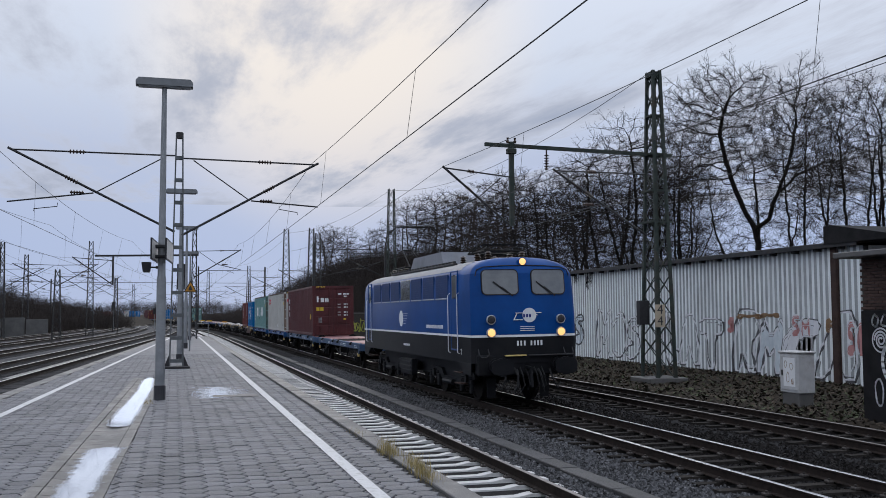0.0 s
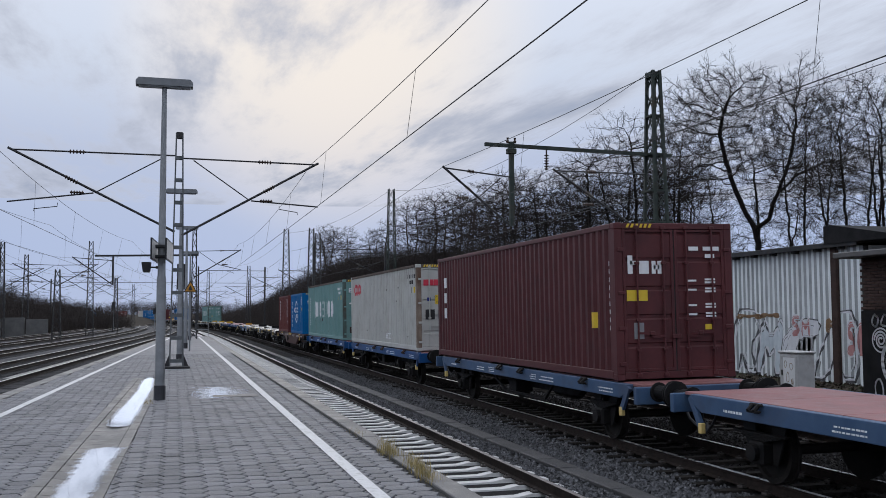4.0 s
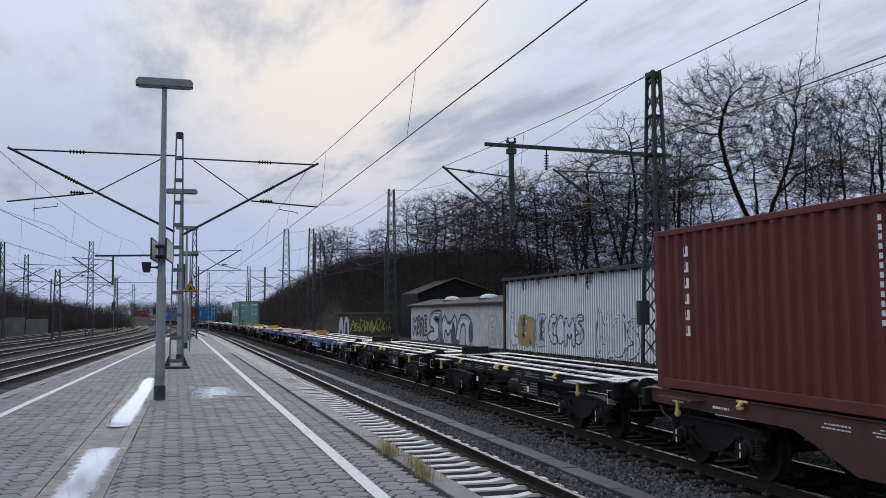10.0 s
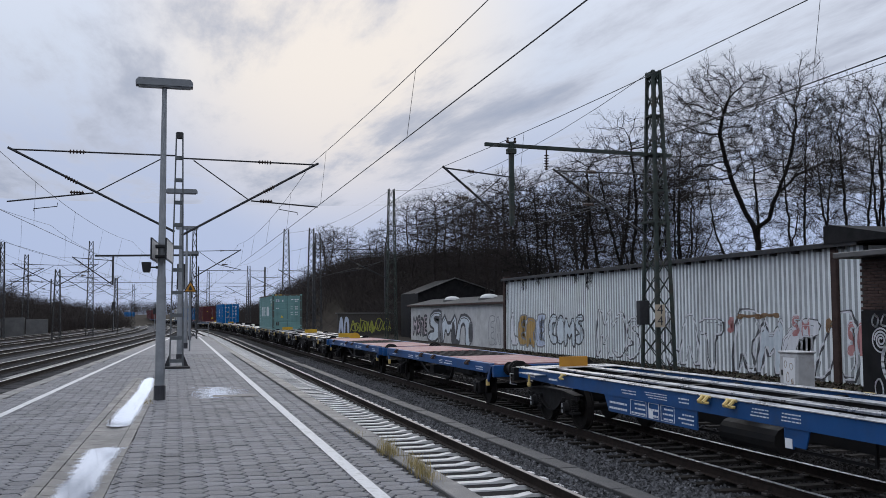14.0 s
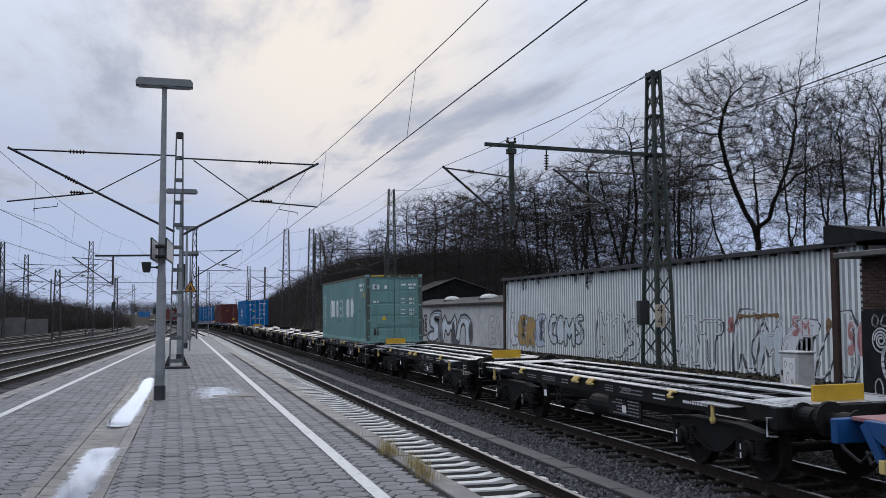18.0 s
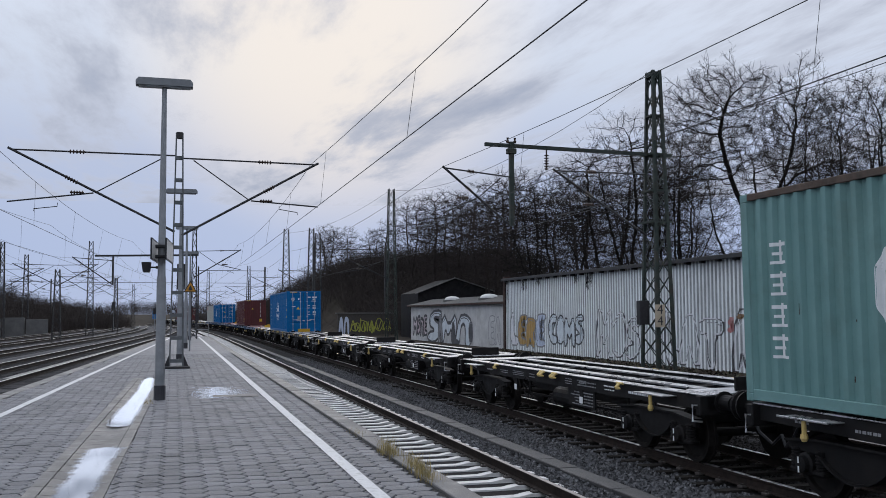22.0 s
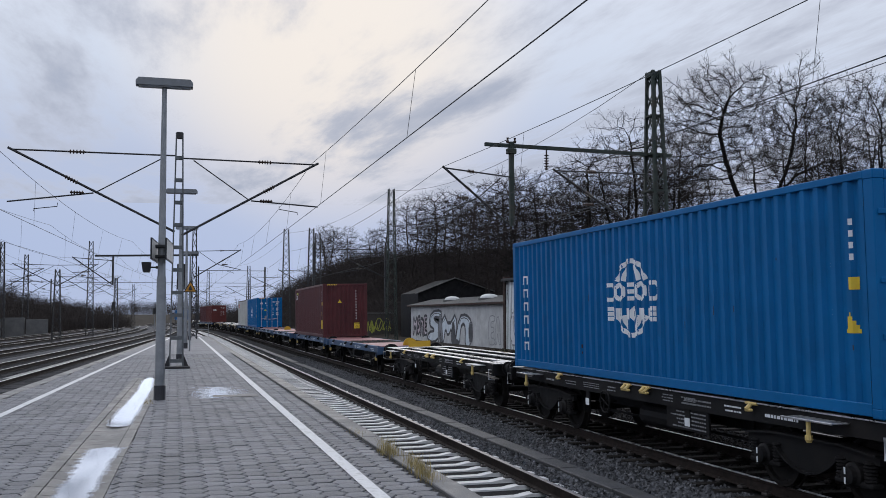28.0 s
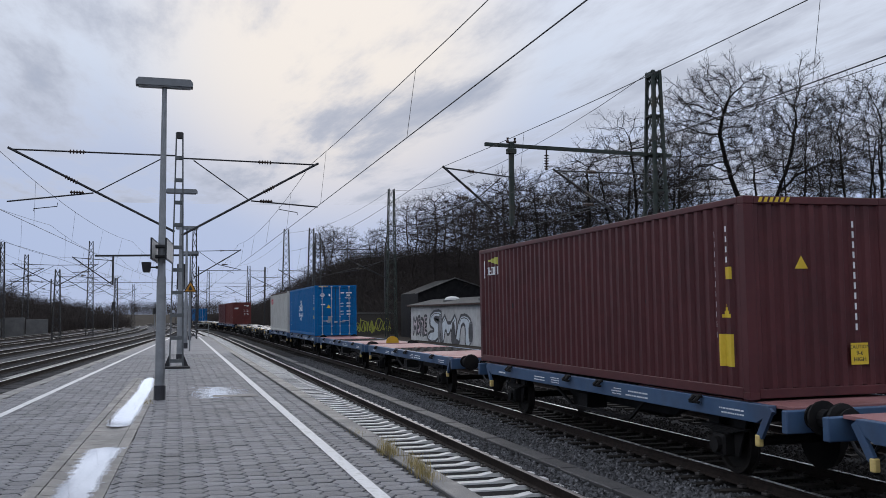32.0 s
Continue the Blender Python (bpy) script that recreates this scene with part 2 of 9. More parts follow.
M["cab_grey"] = surf("cabinet_grey", (0.42, 0.42, 0.42), (0.56, 0.56, 0.56), 3, 0.5, bump=0.1, grime=(0.25, 0.2, 0.17), grime_scale=4, grime_amt=0.5)
M["plaster_dark"] = surf("grey_concrete_wall", (0.075, 0.075, 0.075), (0.13, 0.128, 0.125), 1.0, 0.85, bump=0.2)
M["box_brown"] = surf("container_brown", (0.066, 0.0155, 0.0175), (0.099, 0.025, 0.0265), 1.2, 0.5, bump=0.05, grime=(0.032, 0.013, 0.014), grime_scale=1.1, grime_amt=0.5, spec=0.3)
M["box_rust"] = surf("container_red_brown", (0.105, 0.029, 0.027), (0.145, 0.042, 0.037), 1.2, 0.6, bump=0.05, grime=(0.065, 0.025, 0.022), grime_scale=1.1, grime_amt=0.5, spec=0.15)
M["box_blue"] = surf("container_blue", (0.001, 0.098, 0.265), (0.002, 0.124, 0.335), 1.0, 0.5, bump=0.04, grime=(0.004, 0.07, 0.18), grime_scale=0.9, grime_amt=0.55, spec=0.14)
M["box_green"] = surf("container_sea_green", (0.125, 0.245, 0.238), (0.168, 0.305, 0.292), 1.0, 0.5, bump=0.05, grime=(0.10, 0.15, 0.13), grime_scale=0.9, grime_amt=0.5, spec=0.25)
M["box_grey"] = surf("container_pale_grey", (0.40, 0.40, 0.375), (0.50, 0.50, 0.47), 0.9, 0.5, bump=0.05, grime=(0.25, 0.20, 0.15), grime_scale=1.3, grime_amt=0.4, spec=0.3)
M["rust"] = surf("rust", (0.13, 0.055, 0.03), (0.24, 0.12, 0.07), 5, 0.85, bump=0.4)
M["mark_white"] = surf("white_marking", (0.66, 0.68, 0.69), (0.78, 0.79, 0.79), 6, 0.5)
M["mark_red"] = surf("red_marking", (0.50, 0.035, 0.06), (0.58, 0.05, 0.08), 6, 0.5)
M["mark_black"] = surf("black_marking", (0.02, 0.02, 0.022), (0.04, 0.04, 0.042), 6, 0.5)
M["mark_yellow"] = surf("yellow_sticker", (0.62, 0.42, 0.03), (0.70, 0.50, 0.05), 6, 0.45)
M["mark_dblue"] = surf("dark_blue_marking", (0.02, 0.03, 0.16), (0.03, 0.05, 0.22), 6, 0.5)
M["bar_steel"] = surf("lock_bar_steel", (0.33, 0.35, 0.38), (0.46, 0.48, 0.5), 6, 0.5, metal=0.5)
M["gasket"] = surf("door_gasket", (0.015, 0.015, 0.016), (0.03, 0.03, 0.03), 6, 0.8)
M["wag_black"] = surf("wagon_black", (0.007, 0.007, 0.0075), (0.017, 0.016, 0.016), 3, 0.5, 0.75, bump=0.1, grime=(0.024, 0.02, 0.018), grime_scale=1.5, grime_amt=0.5, spec=0.12)
# pale metallic colour carries the sky sheen of the wet, worn tops
M["wag_top"] = surf("wet_sheen_wagon_top", (0.42, 0.42, 0.43), (0.66, 0.66, 0.67), 2, 0.22, 0.42, metal=0.75, grime=(0.12, 0.10, 0.09), grime_scale=3, grime_amt=0.7)
M["wag_blue"] = surf("wagon_blue", (0.006, 0.055, 0.18), (0.010, 0.075, 0.23), 2, 0.45, bump=0.08, grime=(0.03, 0.05, 0.10), grime_scale=1.4, grime_amt=0.55)
M["wag_faded"] = surf("wagon_faded_blue", (0.035, 0.073, 0.145), (0.058, 0.105, 0.185), 2, 0.5, bump=0.08, grime=(0.05, 0.06, 0.09), grime_scale=1.4, grime_amt=0.6)
M["wag_brown"] = surf("wagon_brown", (0.055, 0.025, 0.02), (0.09, 0.042, 0.033), 2, 0.6, bump=0.1, grime=(0.035, 0.022, 0.018), grime_scale=1.5, grime_amt=0.6)
M["plank"] = surf("red_brown_deck", (0.20, 0.085, 0.08), (0.32, 0.15, 0.15), 2, 0.4, 0.65, bump=0.2, grime=(0.13, 0.065, 0.062), grime_scale=1.5)
M["wheel"] = surf("wheel_steel", (0.010, 0.009, 0.0085), (0.022, 0.019, 0.017), 4, 0.7, spec=0.12)
M["tread"] = surf("wheel_tread", (0.35, 0.34, 0.33), (0.45, 0.44, 0.43), 4, 0.3, metal=1.0)
M["stop_yellow"] = surf("yellow_stop_plate", (0.44, 0.255, 0.016), (0.54, 0.33, 0.025), 3, 0.55, grime=(0.26, 0.15, 0.04))
M["stop_orange"] = surf("orange_stop_plate", (0.36, 0.16, 0.018), (0.46, 0.22, 0.025), 3, 0.6, grime=(0.16, 0.08, 0.03))
M["brass"] = surf("yellow_latch", (0.50, 0.36, 0.12), (0.66, 0.50, 0.2), 8, 0.5)
M["loco_blue"] = surf("engine_blue", (0.0004, 0.043, 0.185), (0.0008, 0.060, 0.25), 0.8, 0.38, bump=0.02, spec=0.16, grime=(0.003, 0.034, 0.13), grime_scale=0.7, grime_amt=0.55)
M["loco_dark"] = surf("engine_dark_skirt", (0.004, 0.0045, 0.006), (0.009, 0.0095, 0.012), 1.0, 0.55, bump=0.04, spec=0.2, grime=(0.016, 0.015, 0.014), grime_scale=1.0, grime_amt=0.5)
M["loco_roof"] = surf("engine_roof", (0.15, 0.16, 0.185), (0.25, 0.26, 0.29), 1.2, 0.45, 0.65, bump=0.06, grime=(0.13, 0.13, 0.135), grime_scale=1.0, grime_amt=0.6)
M["loco_grille"] = surf("engine_louvre", (0.0015, 0.024, 0.10), (0.002, 0.032, 0.13), 2, 0.5, spec=0.15)
M["cab_glass"] = surf("cab_glass", (0.10, 0.11, 0.12), (0.16, 0.17, 0.18), 1.5, 0.06, spec=0.9)
M["rubber"] = surf("rubber", (0.012, 0.012, 0.013), (0.025, 0.025, 0.026), 6, 0.7)
M["lamp_on"] = glowing("headlamp_glow", (1.0, 0.56, 0.20), 1.0)
M["lamp_off"] = surf("unlit_lens", (0.03, 0.03, 0.035), (0.05, 0.045, 0.05), 4, 0.1)
M["lamp_red"] = glowing("red_signal_glow", (1.0, 0.12, 0.08), 2.0)
M["rusty_post"] = surf("rusty_corner_post", (0.30, 0.25, 0.20), (0.085, 0.036, 0.02), 3, 0.8, bump=0.4, grime=(0.06, 0.026, 0.016), grime_scale=2, grime_amt=0.9, stretch=(1, 1, 0.3))
M["worn_rail"] = surf("worn_rusty_rail", (0.055, 0.048, 0.042), (0.12, 0.085, 0.065), 4, 0.8, bump=0.3, grime=(0.05, 0.028, 0.02), grime_scale=3, grime_amt=0.8)
M["worn_green"] = surf("worn_green_post", (0.085, 0.15, 0.14), (0.06, 0.07, 0.06), 4, 0.7, bump=0.2, grime=(0.07, 0.035, 0.025), grime_scale=2.5, grime_amt=0.9, stretch=(1, 1, 0.4))
M["rail_worn"] = surf("rail_worn_top", (0.22, 0.22, 0.23), (0.36, 0.36, 0.37), 5, 0.4, metal=0.85)
# ---- mesh tools ----
def box(bm, x0, x1, y0, y1, z0, z1):
    v = [bm.verts.new(p) for p in ((x0, y0, z0), (x1, y0, z0), (x1, y1, z0), (x0, y1, z0), (x0, y0, z1), (x1, y0, z1), (x1, y1, z1), (x0, y1, z1))]
    for f in ((3, 2, 1, 0), (4, 5, 6, 7), (0, 1, 5, 4), (1, 2, 6, 5), (2, 3, 7, 6), (3, 0, 4, 7)):
        bm.faces.new([v[i] for i in f])


def rbox(bm, x0, x1, y0, y1, z0, z1, w=0.01, seg=1):
    """A box with rounded edges."""
    tmp = bmesh.new()
    box(tmp, x0, x1, y0, y1, z0, z1)
    bmesh.ops.bevel(tmp, geom=tmp.edges[:], offset=w, segments=seg, affect="EDGES", profile=0.5)
    me = bpy.data.meshes.new("tmp")
    tmp.to_mesh(me)
    tmp.free()
    bm.from_mesh(me)
    bpy.data.meshes.remove(me)


def ring_at(bm, p, d, r, n, flat=1.0):
    d = Vector(d).normalized()
    up = Vector((0, 0, 1)) if abs(d.z) < 0.95 else Vector((1, 0, 0))
    a = d.cross(up).normalized()
    b = a.cross(d).normalized()
    return [bm.verts.new(Vector(p) + a * (r * math.cos(6.28319 * i / n)) + b * (r * flat * math.sin(6.28319 * i / n))) for i in range(n)]


def bridge(bm, a, b):
    n = len(a)
    for i in range(n):
        bm.faces.new((a[i], a[(i + 1) % n], b[(i + 1) % n], b[i]))


def tube(bm, p, q, r, n=8, r2=None, caps=True):
    p, q = Vector(p), Vector(q)
    a, b = ring_at(bm, p, q - p, r, n), ring_at(bm, q, q - p, r if r2 is None else r2, n)
    bridge(bm, a, b)
    if caps:
        bm.faces.new(a[::-1])
        bm.faces.new(b)


def path_tube(bm, pts, r, n=6):
    pts = [Vector(p) for p in pts]
    rings = []
    for i, p in enumerate(pts):
        d = pts[min(i + 1, len(pts) - 1)] - pts[max(i - 1, 0)]
        rings.append(ring_at(bm, p, d, r, n))
    for a, b in zip(rings, rings[1:]):
        bridge(bm, a, b)
    bm.faces.new(rings[0][::-1])
    bm.faces.new(rings[-1])


def lathe(bm, p, d, prof, n=12):
    """Rings of (distance along d, radius) from p."""
    p, d = Vector(p), Vector(d).normalized()
    rings = [ring_at(bm, p + d * t, d, max(r, 0.001), n) for t, r in prof]
    for a, b in zip(rings, rings[1:]):
        bridge(bm, a, b)
    bm.faces.new(rings[0][::-1])
    bm.faces.new(rings[-1])


def beam(bm, p, q, w, h):
    """A straight bar of w by h from p to q."""
    p, q = Vector(p), Vector(q)
    d = (q - p).normalized()
    up = Vector((0, 0, 1)) if abs(d.z) < 0.98 else Vector((0, 1, 0))
    a = d.cross(up).normalized() * (w / 2)
    b = a.cross(d).normalized() * (h / 2)
    r = [[bm.verts.new(c + s * a + t * b) for s, t in ((1, 1), (-1, 1), (-1, -1), (1, -1))] for c in (p, q)]
    bridge(bm, r[0], r[1])
    bm.faces.new(r[0][::-1])
    bm.faces.new(r[1])


def prism(bm, prof, x0, x1, axis="x"):
    """A closed outline of two coordinates, drawn out along an axis."""
    def at(t, a, b):
        return {"x": (t, a, b), "y": (a, t, b), "z": (a, b, t)}[axis]
    a = [bm.verts.new(at(x0, *p)) for p in prof]
    b = [bm.verts.new(at(x1, *p)) for p in prof]
    bridge(bm, a, b)
    bm.faces.new(a[::-1])
    bm.faces.new(b)


def sheet(bm, prof, x0, x1, axis="x"):
    """An open outline drawn out along an axis."""
    def at(t, a, b):
        return {"x": (t, a, b), "y": (a, t, b), "z": (a, b, t)}[axis]
    a = [bm.verts.new(at(x0, *p)) for p in prof]
    b = [bm.verts.new(at(x1, *p)) for p in prof]
    for i in range(len(prof) - 1):
        bm.faces.new((a[i], a[i + 1], b[i + 1], b[i]))


def part(name, bm, material, parent, label="", smooth=False):
    bmesh.ops.recalc_face_normals(bm, faces=bm.faces[:])
    me = bpy.data.meshes.new(name)
    bm.to_mesh(me)
    bm.free()
    if smooth:
        me.shade_smooth()
        me.set_sharp_from_angle(angle=radians(smooth if smooth > 1 else 60))
    me.materials.append(M[material] if isinstance(material, str) else material)
    ob = new(name, me)
    ob.parent = parent
    if label:
        ob["label"] = label
    return ob


def piece(name, me, parent, m):
    ob = new(name, me)
    ob.parent = parent
    ob.matrix_basis = m
    return ob


def raw(name, verts, faces, material, parent=None):
    me = bpy.data.meshes.new(name)
    me.from_pydata(verts, [], faces)
    me.materials.append(M[material] if isinstance(material, str) else material)
    me.update()
    ob = new(name, me)
    ob.parent = parent
    return ob


def thing(name, label, category, group="", kind="", m=None):
    ob = new(name)
    ob.empty_display_size = 0.2
    if m is not None:
        ob.matrix_basis = m
    return tagged(ob, label, category, group, kind)


def B():
    return bmesh.new()


def text_mesh(bm, words, m, size, depth=0.002):
    """Words in the built-in font, in the plane x, y of the pose m."""
    cu = bpy.data.curves.new("t", "FONT")
    cu.body, cu.size, cu.align_x, cu.align_y, cu.extrude = words, size, "CENTER", "CENTER", depth
    cu.resolution_u = 2
    ob = bpy.data.objects.new("t", cu)
    me = bpy.data.meshes.new_from_object(ob)
    me.transform(m)
    bm.from_mesh(me)
    bpy.data.objects.remove(ob)
    bpy.data.curves.remove(cu)
    bpy.data.meshes.remove(me)


# ---- the lines of the tracks ----
BEND_Y, BEND_R, CANT = 100.0, 1670.0, -0.72


def along(s, off=0.0):
    """Place and heading on the right-hand tracks: straight at first, then bending to the left."""
    if s <= BEND_Y:
        return 9.0 + off, s, 0.0
    a = (s - BEND_Y) / BEND_R
    return 9.0 - BEND_R * (1 - math.cos(a)) + off * math.cos(a), BEND_Y + BEND_R * math.sin(a) + off * math.sin(a), a


def along_left(y, off=0.0):
    """Place and heading on the left-hand tracks, which close in and then bend away."""
    k = max(0.0, y - 108.0)
    x = -7.9 + 0.065 * (y - 50) - k * k / 2400.0
    a = math.atan(-(0.065 - k / 1200.0))
    return x + off * math.cos(a), y + off * math.sin(a), a
# ---- ground, ballast, tracks ----
def smooth(a, b, x):
    f = min(1.0, max(0.0, (x - a) / (b - a)))
    return f * f * (3 - 2 * f)


def ground_height(x, y):
    """Low beside the tracks, a little higher by the sheds, a wooded bank further up the line."""
    h = -0.55 + 0.35 * smooth(14.6, 16.0, x) + 0.2 * smooth(17.0, 21.0, x)
    k = smooth(112, 150, y)
    h += smooth(96, 125, y) * smooth(20 - 4.5 * k, 35 - 10 * k, x - 0.05 * max(0, y - 100) + max(0, y - 100) ** 2 / 3340) * (1 - 0.85 * smooth(190, 320, y)) * 8.5
    h += smooth(110, 150, y) * smooth(-22, -36, x - 0.13 * (y - 150)) * (8.0 - 5.5 * smooth(150, 230, y))
    return h


def make_ground():
    # one sheet, finer near the place, that runs on to the horizon
    xs = [-4000, -1500, -500, -200, -120, -90, -75, -65, -55, -48, -42, -38, -34, -30, -26, -23, -20, -17, -14, -8, -3, 3, 8, 12, 14.6, 15.0, 15.5, 16, 17, 18, 19, 20, 21, 22, 23, 24, 25, 26, 27, 28, 30, 32, 34, 36, 38, 40, 43, 46, 50, 56, 64, 75, 90, 120, 200, 500, 1500, 4000]
    ys = [-4000, -1500, -600, -300, -120, -60, -30, -10, 0, 10, 20, 30, 40, 50, 60, 70, 80, 90, 100, 110, 120, 135, 150, 170, 190, 210, 230, 260, 300, 340, 380, 420, 470, 800, 1600, 4000]
    verts = [(x, y, ground_height(x, y)) for y in ys for x in xs]
    w = len(xs)
    faces = [(j * w + i, j * w + i + 1, (j + 1) * w + i + 1, (j + 1) * w + i) for j in range(len(ys) - 1) for i in range(w - 1)]
    tagged(raw("ground", verts, faces, "ground"), "dark trackside earth with moss and litter", "ground", kind="structure")


make_ground()

RAIL_PROFILE = [(-0.07, -0.172), (0.07, -0.172), (0.07, -0.158), (0.012, -0.14), (0.012, -0.045), (0.036, -0.035), (0.036, -0.006), (-0.036, -0.006), (-0.036, -0.035), (-0.012, -0.045), (-0.012, -0.14), (-0.07, -0.158)]
HEAD_PROFILE = [(-0.036, -0.006), (0.036, -0.006), (0.03, 0.0), (-0.03, 0.0)]


def sweep(bm, prof, line, off):
    """Draw an outline (across, up) along places and headings."""
    rings = []
    for x, y, a, z in line:
        c, s = math.cos(a), math.sin(a)
        rings.append([bm.verts.new((x + (off + u) * c, y + (off + u) * s, z + v)) for u, v in prof])
    for p, q in zip(rings, rings[1:]):
        bridge(bm, p, q)
    bm.faces.new(rings[0][::-1])
    bm.faces.new(rings[-1])


def make_track(label, place, off, y0, y1, step, sleepers, sleeper_mat, head, near=(0, 0), bed="ballast"):
    t = thing("railway_track", label, "railway track", kind="structure")
    n = max(2, int((y1 - y0) / step))
    line = [(*place(y0 + (y1 - y0) * i / n, off), 0.0) for i in range(n + 1)]
    for side in (-0.7525, 0.7525):
        bm = B()
        sweep(bm, RAIL_PROFILE, line, side)
        r = part("rail", bm, "rail_side", t)
        bm = B()
        sweep(bm, HEAD_PROFILE, line, side)
        part("rail_head", bm, head, r, "worn running surface")
    if bed:
        bm = B()
        sweep(bm, [(-2.2, -0.56), (2.2, -0.56), (1.6, -0.24), (0.72, -0.235), (-0.72, -0.235), (-1.6, -0.24)], line, 0)
        part("ballast_bed", bm, bed, t)
    # sleepers: pieces where the camera stands near, joined further off
    bm = B()
    w = 0.13
    prof = [(-w, 0.0), (-w + 0.03, 0.2), (w - 0.03, 0.2), (w, 0.0)]
    if sleepers == "concrete":
        pts = [(-1.3, 0.17), (-0.95, 0.2), (-0.55, 0.2), (-0.35, 0.165), (0.35, 0.165), (0.55, 0.2), (0.95, 0.2), (1.3, 0.17)]
    else:
        pts = [(-1.3, 0.185), (-0.4, 0.19), (0.4, 0.19), (1.3, 0.185)]
    rings = []
    for x, h in pts:
        rings.append([bm.verts.new((x, -w, -0.38)), bm.verts.new((x, w, -0.38)), bm.verts.new((x, w - 0.035, -0.38 + h)), bm.verts.new((x, -w + 0.035, -0.38 + h))])
    for p, q in zip(rings, rings[1:]):
        bridge(bm, p, q)
    bm.faces.new(rings[0][::-1])
    bm.faces.new(rings[-1])
    bmesh.ops.recalc_face_normals(bm, faces=bm.faces[:])
    me = bpy.data.meshes.new("sleeper")
    bm.to_mesh(me)
    bm.free()
    me.materials.append(M[sleeper_mat])
    bm = B()
    for s in (-0.7525, 0.7525):
        for u in (-0.12, 0.12):
            rbox(bm, s + u - 0.045, s + u + 0.045, -0.07, 0.07, -0.19, -0.145, 0.012)
            tube(bm, (s + u, 0, -0.15), (s + u, 0, -0.115), 0.02, 6)
    bmesh.ops.recalc_face_normals(bm, faces=bm.faces[:])
    cl = bpy.data.meshes.new("fastenings")
    bm.to_mesh(cl)
    bm.free()
    cl.materials.append(M["clip"])
    V = np.array([v.co[:] for v in me.vertices])
    F = [tuple(p.vertices) for p in me.polygons]
    verts, faces = [], []
    rng = random.Random(int(off * 100) + 7)
    y = y0
    while y < min(y1, 190):
        x, yy, a = place(y, off)
        m = Matrix.Translation((x, yy, rng.uniform(-0.008, 0.008))) @ Matrix.Rotation(a + rng.uniform(-0.012, 0.012), 4, "Z")
        if near[0] <= y <= near[1]:
            ob = piece("sleeper", me, t, m)
            if y < 45:
                piece("fastening", cl, ob, Matrix.Identity(4))
        elif y > -20:
            k = len(verts)
            R = np.array(m)
            verts += [tuple(p) for p in V @ R[:3, :3].T + R[:3, 3]]
            faces += [tuple(i + k for i in f) for f in F]
        y += 0.6
    if verts:
        ob = raw("sleepers_beyond", verts, faces, sleeper_mat, t)
        ob["kind"] = "stuff"
    return t


make_track("railway track on pale wet concrete sleepers beside the platform", along, -4.55, -60, 420, 10, "concrete", "sleeper", "rail_dull", near=(6, 75))
make_track("railway track with shiny rails that carries the freight train", along, 0.0, -330, 560, 10, "wood", "sleeper_dark", "rail_top", near=(6, 60))
make_track("railway track with dull dark rails on old sleepers", along, 4.2, -60, 420, 10, "wood", "sleeper_dark", "rail_dull", near=(10, 60))
for i, (off, lab) in enumerate(((3.3, "railway track along the far edge of the platform"), (0.0, "railway track in the bundle beyond the platform"), (-4.3, "railway track in the bundle beyond the platform"), (-8.8, "outer railway track in the bundle beyond the platform"), (-13.3, "outermost siding by the wall"))):
    make_track(lab, along_left, off, 12 if i < 2 else 30, (256, 256, 250, 214, 190)[i], 8, "wood", "sleeper_grey", "rail_worn", bed="ballast_grey")


def make_stones(name, label, x0, x1, y0, y1, count, z, size, mat, seed):
    """Loose ballast: angular five-cornered stones, joined."""
    rng = np.random.default_rng(seed)
    u = rng.random(count) ** 1.7
    y = y0 + (y1 - y0) * u
    x = x0 + (x1 - x0) * rng.random(count)
    base = np.array([(1, 0, -0.3), (-0.5, 0.85, -0.3), (-0.5, -0.85, -0.3), (0.2, 0.1, 0.8), (-0.4, 0.5, 0.5), (0.5, -0.5, 0.4)])
    faces0 = [(0, 1, 3), (1, 4, 3), (1, 2, 4), (2, 5, 4), (4, 5, 3), (2, 0, 5), (0, 3, 5)]
    s = size * (0.6 + 0.8 * rng.random(count))
    ang = rng.random(count) * 6.283
    sq = 0.7 + 0.5 * rng.random((count, 3))
    P = base[None] * sq[:, None, :] * s[:, None, None] + rng.normal(0, 0.12, (count, 6, 3)) * s[:, None, None]
    c, sn = np.cos(ang)[:, None], np.sin(ang)[:, None]
    X = P[:, :, 0] * c - P[:, :, 1] * sn + x[:, None]
    Y = P[:, :, 0] * sn + P[:, :, 1] * c + y[:, None]
    Z = P[:, :, 2] + z + rng.normal(0, 0.012, count)[:, None]
    verts = np.stack((X, Y, Z), -1).reshape(-1, 3)
    faces = [(a + 6 * i, b + 6 * i, d + 6 * i) for i in range(count) for a, b, d in faces0]
    tagged(raw(name, verts.tolist(), faces, mat), label, "ballast", kind="stuff")


make_stones("ballast_stones", "grey crushed-stone ballast beside the near track", 5.35, 6.25, 8, 60, 13000, -0.235, 0.032, "stone", 1)
make_stones("ballast_stones", "grey crushed-stone ballast before the train track", 6.65, 8.1, 8, 60, 20000, -0.235, 0.032, "stone", 2)
make_stones("ballast_stones", "grey crushed-stone ballast between the near rails", 3.1, 5.15, 8, 50, 7000, -0.285, 0.03, "stone", 3)
make_stones("ballast_stones", "brown-grey ballast between the rails of the train track", 8.3, 9.7, 9, 60, 9000, -0.235, 0.035, "stone_brown", 4)
make_stones("ballast_stones", "brown-grey ballast between the freight and dull tracks", 9.85, 12.35, 10, 70, 14000, -0.24, 0.035, "stone_brown", 5)
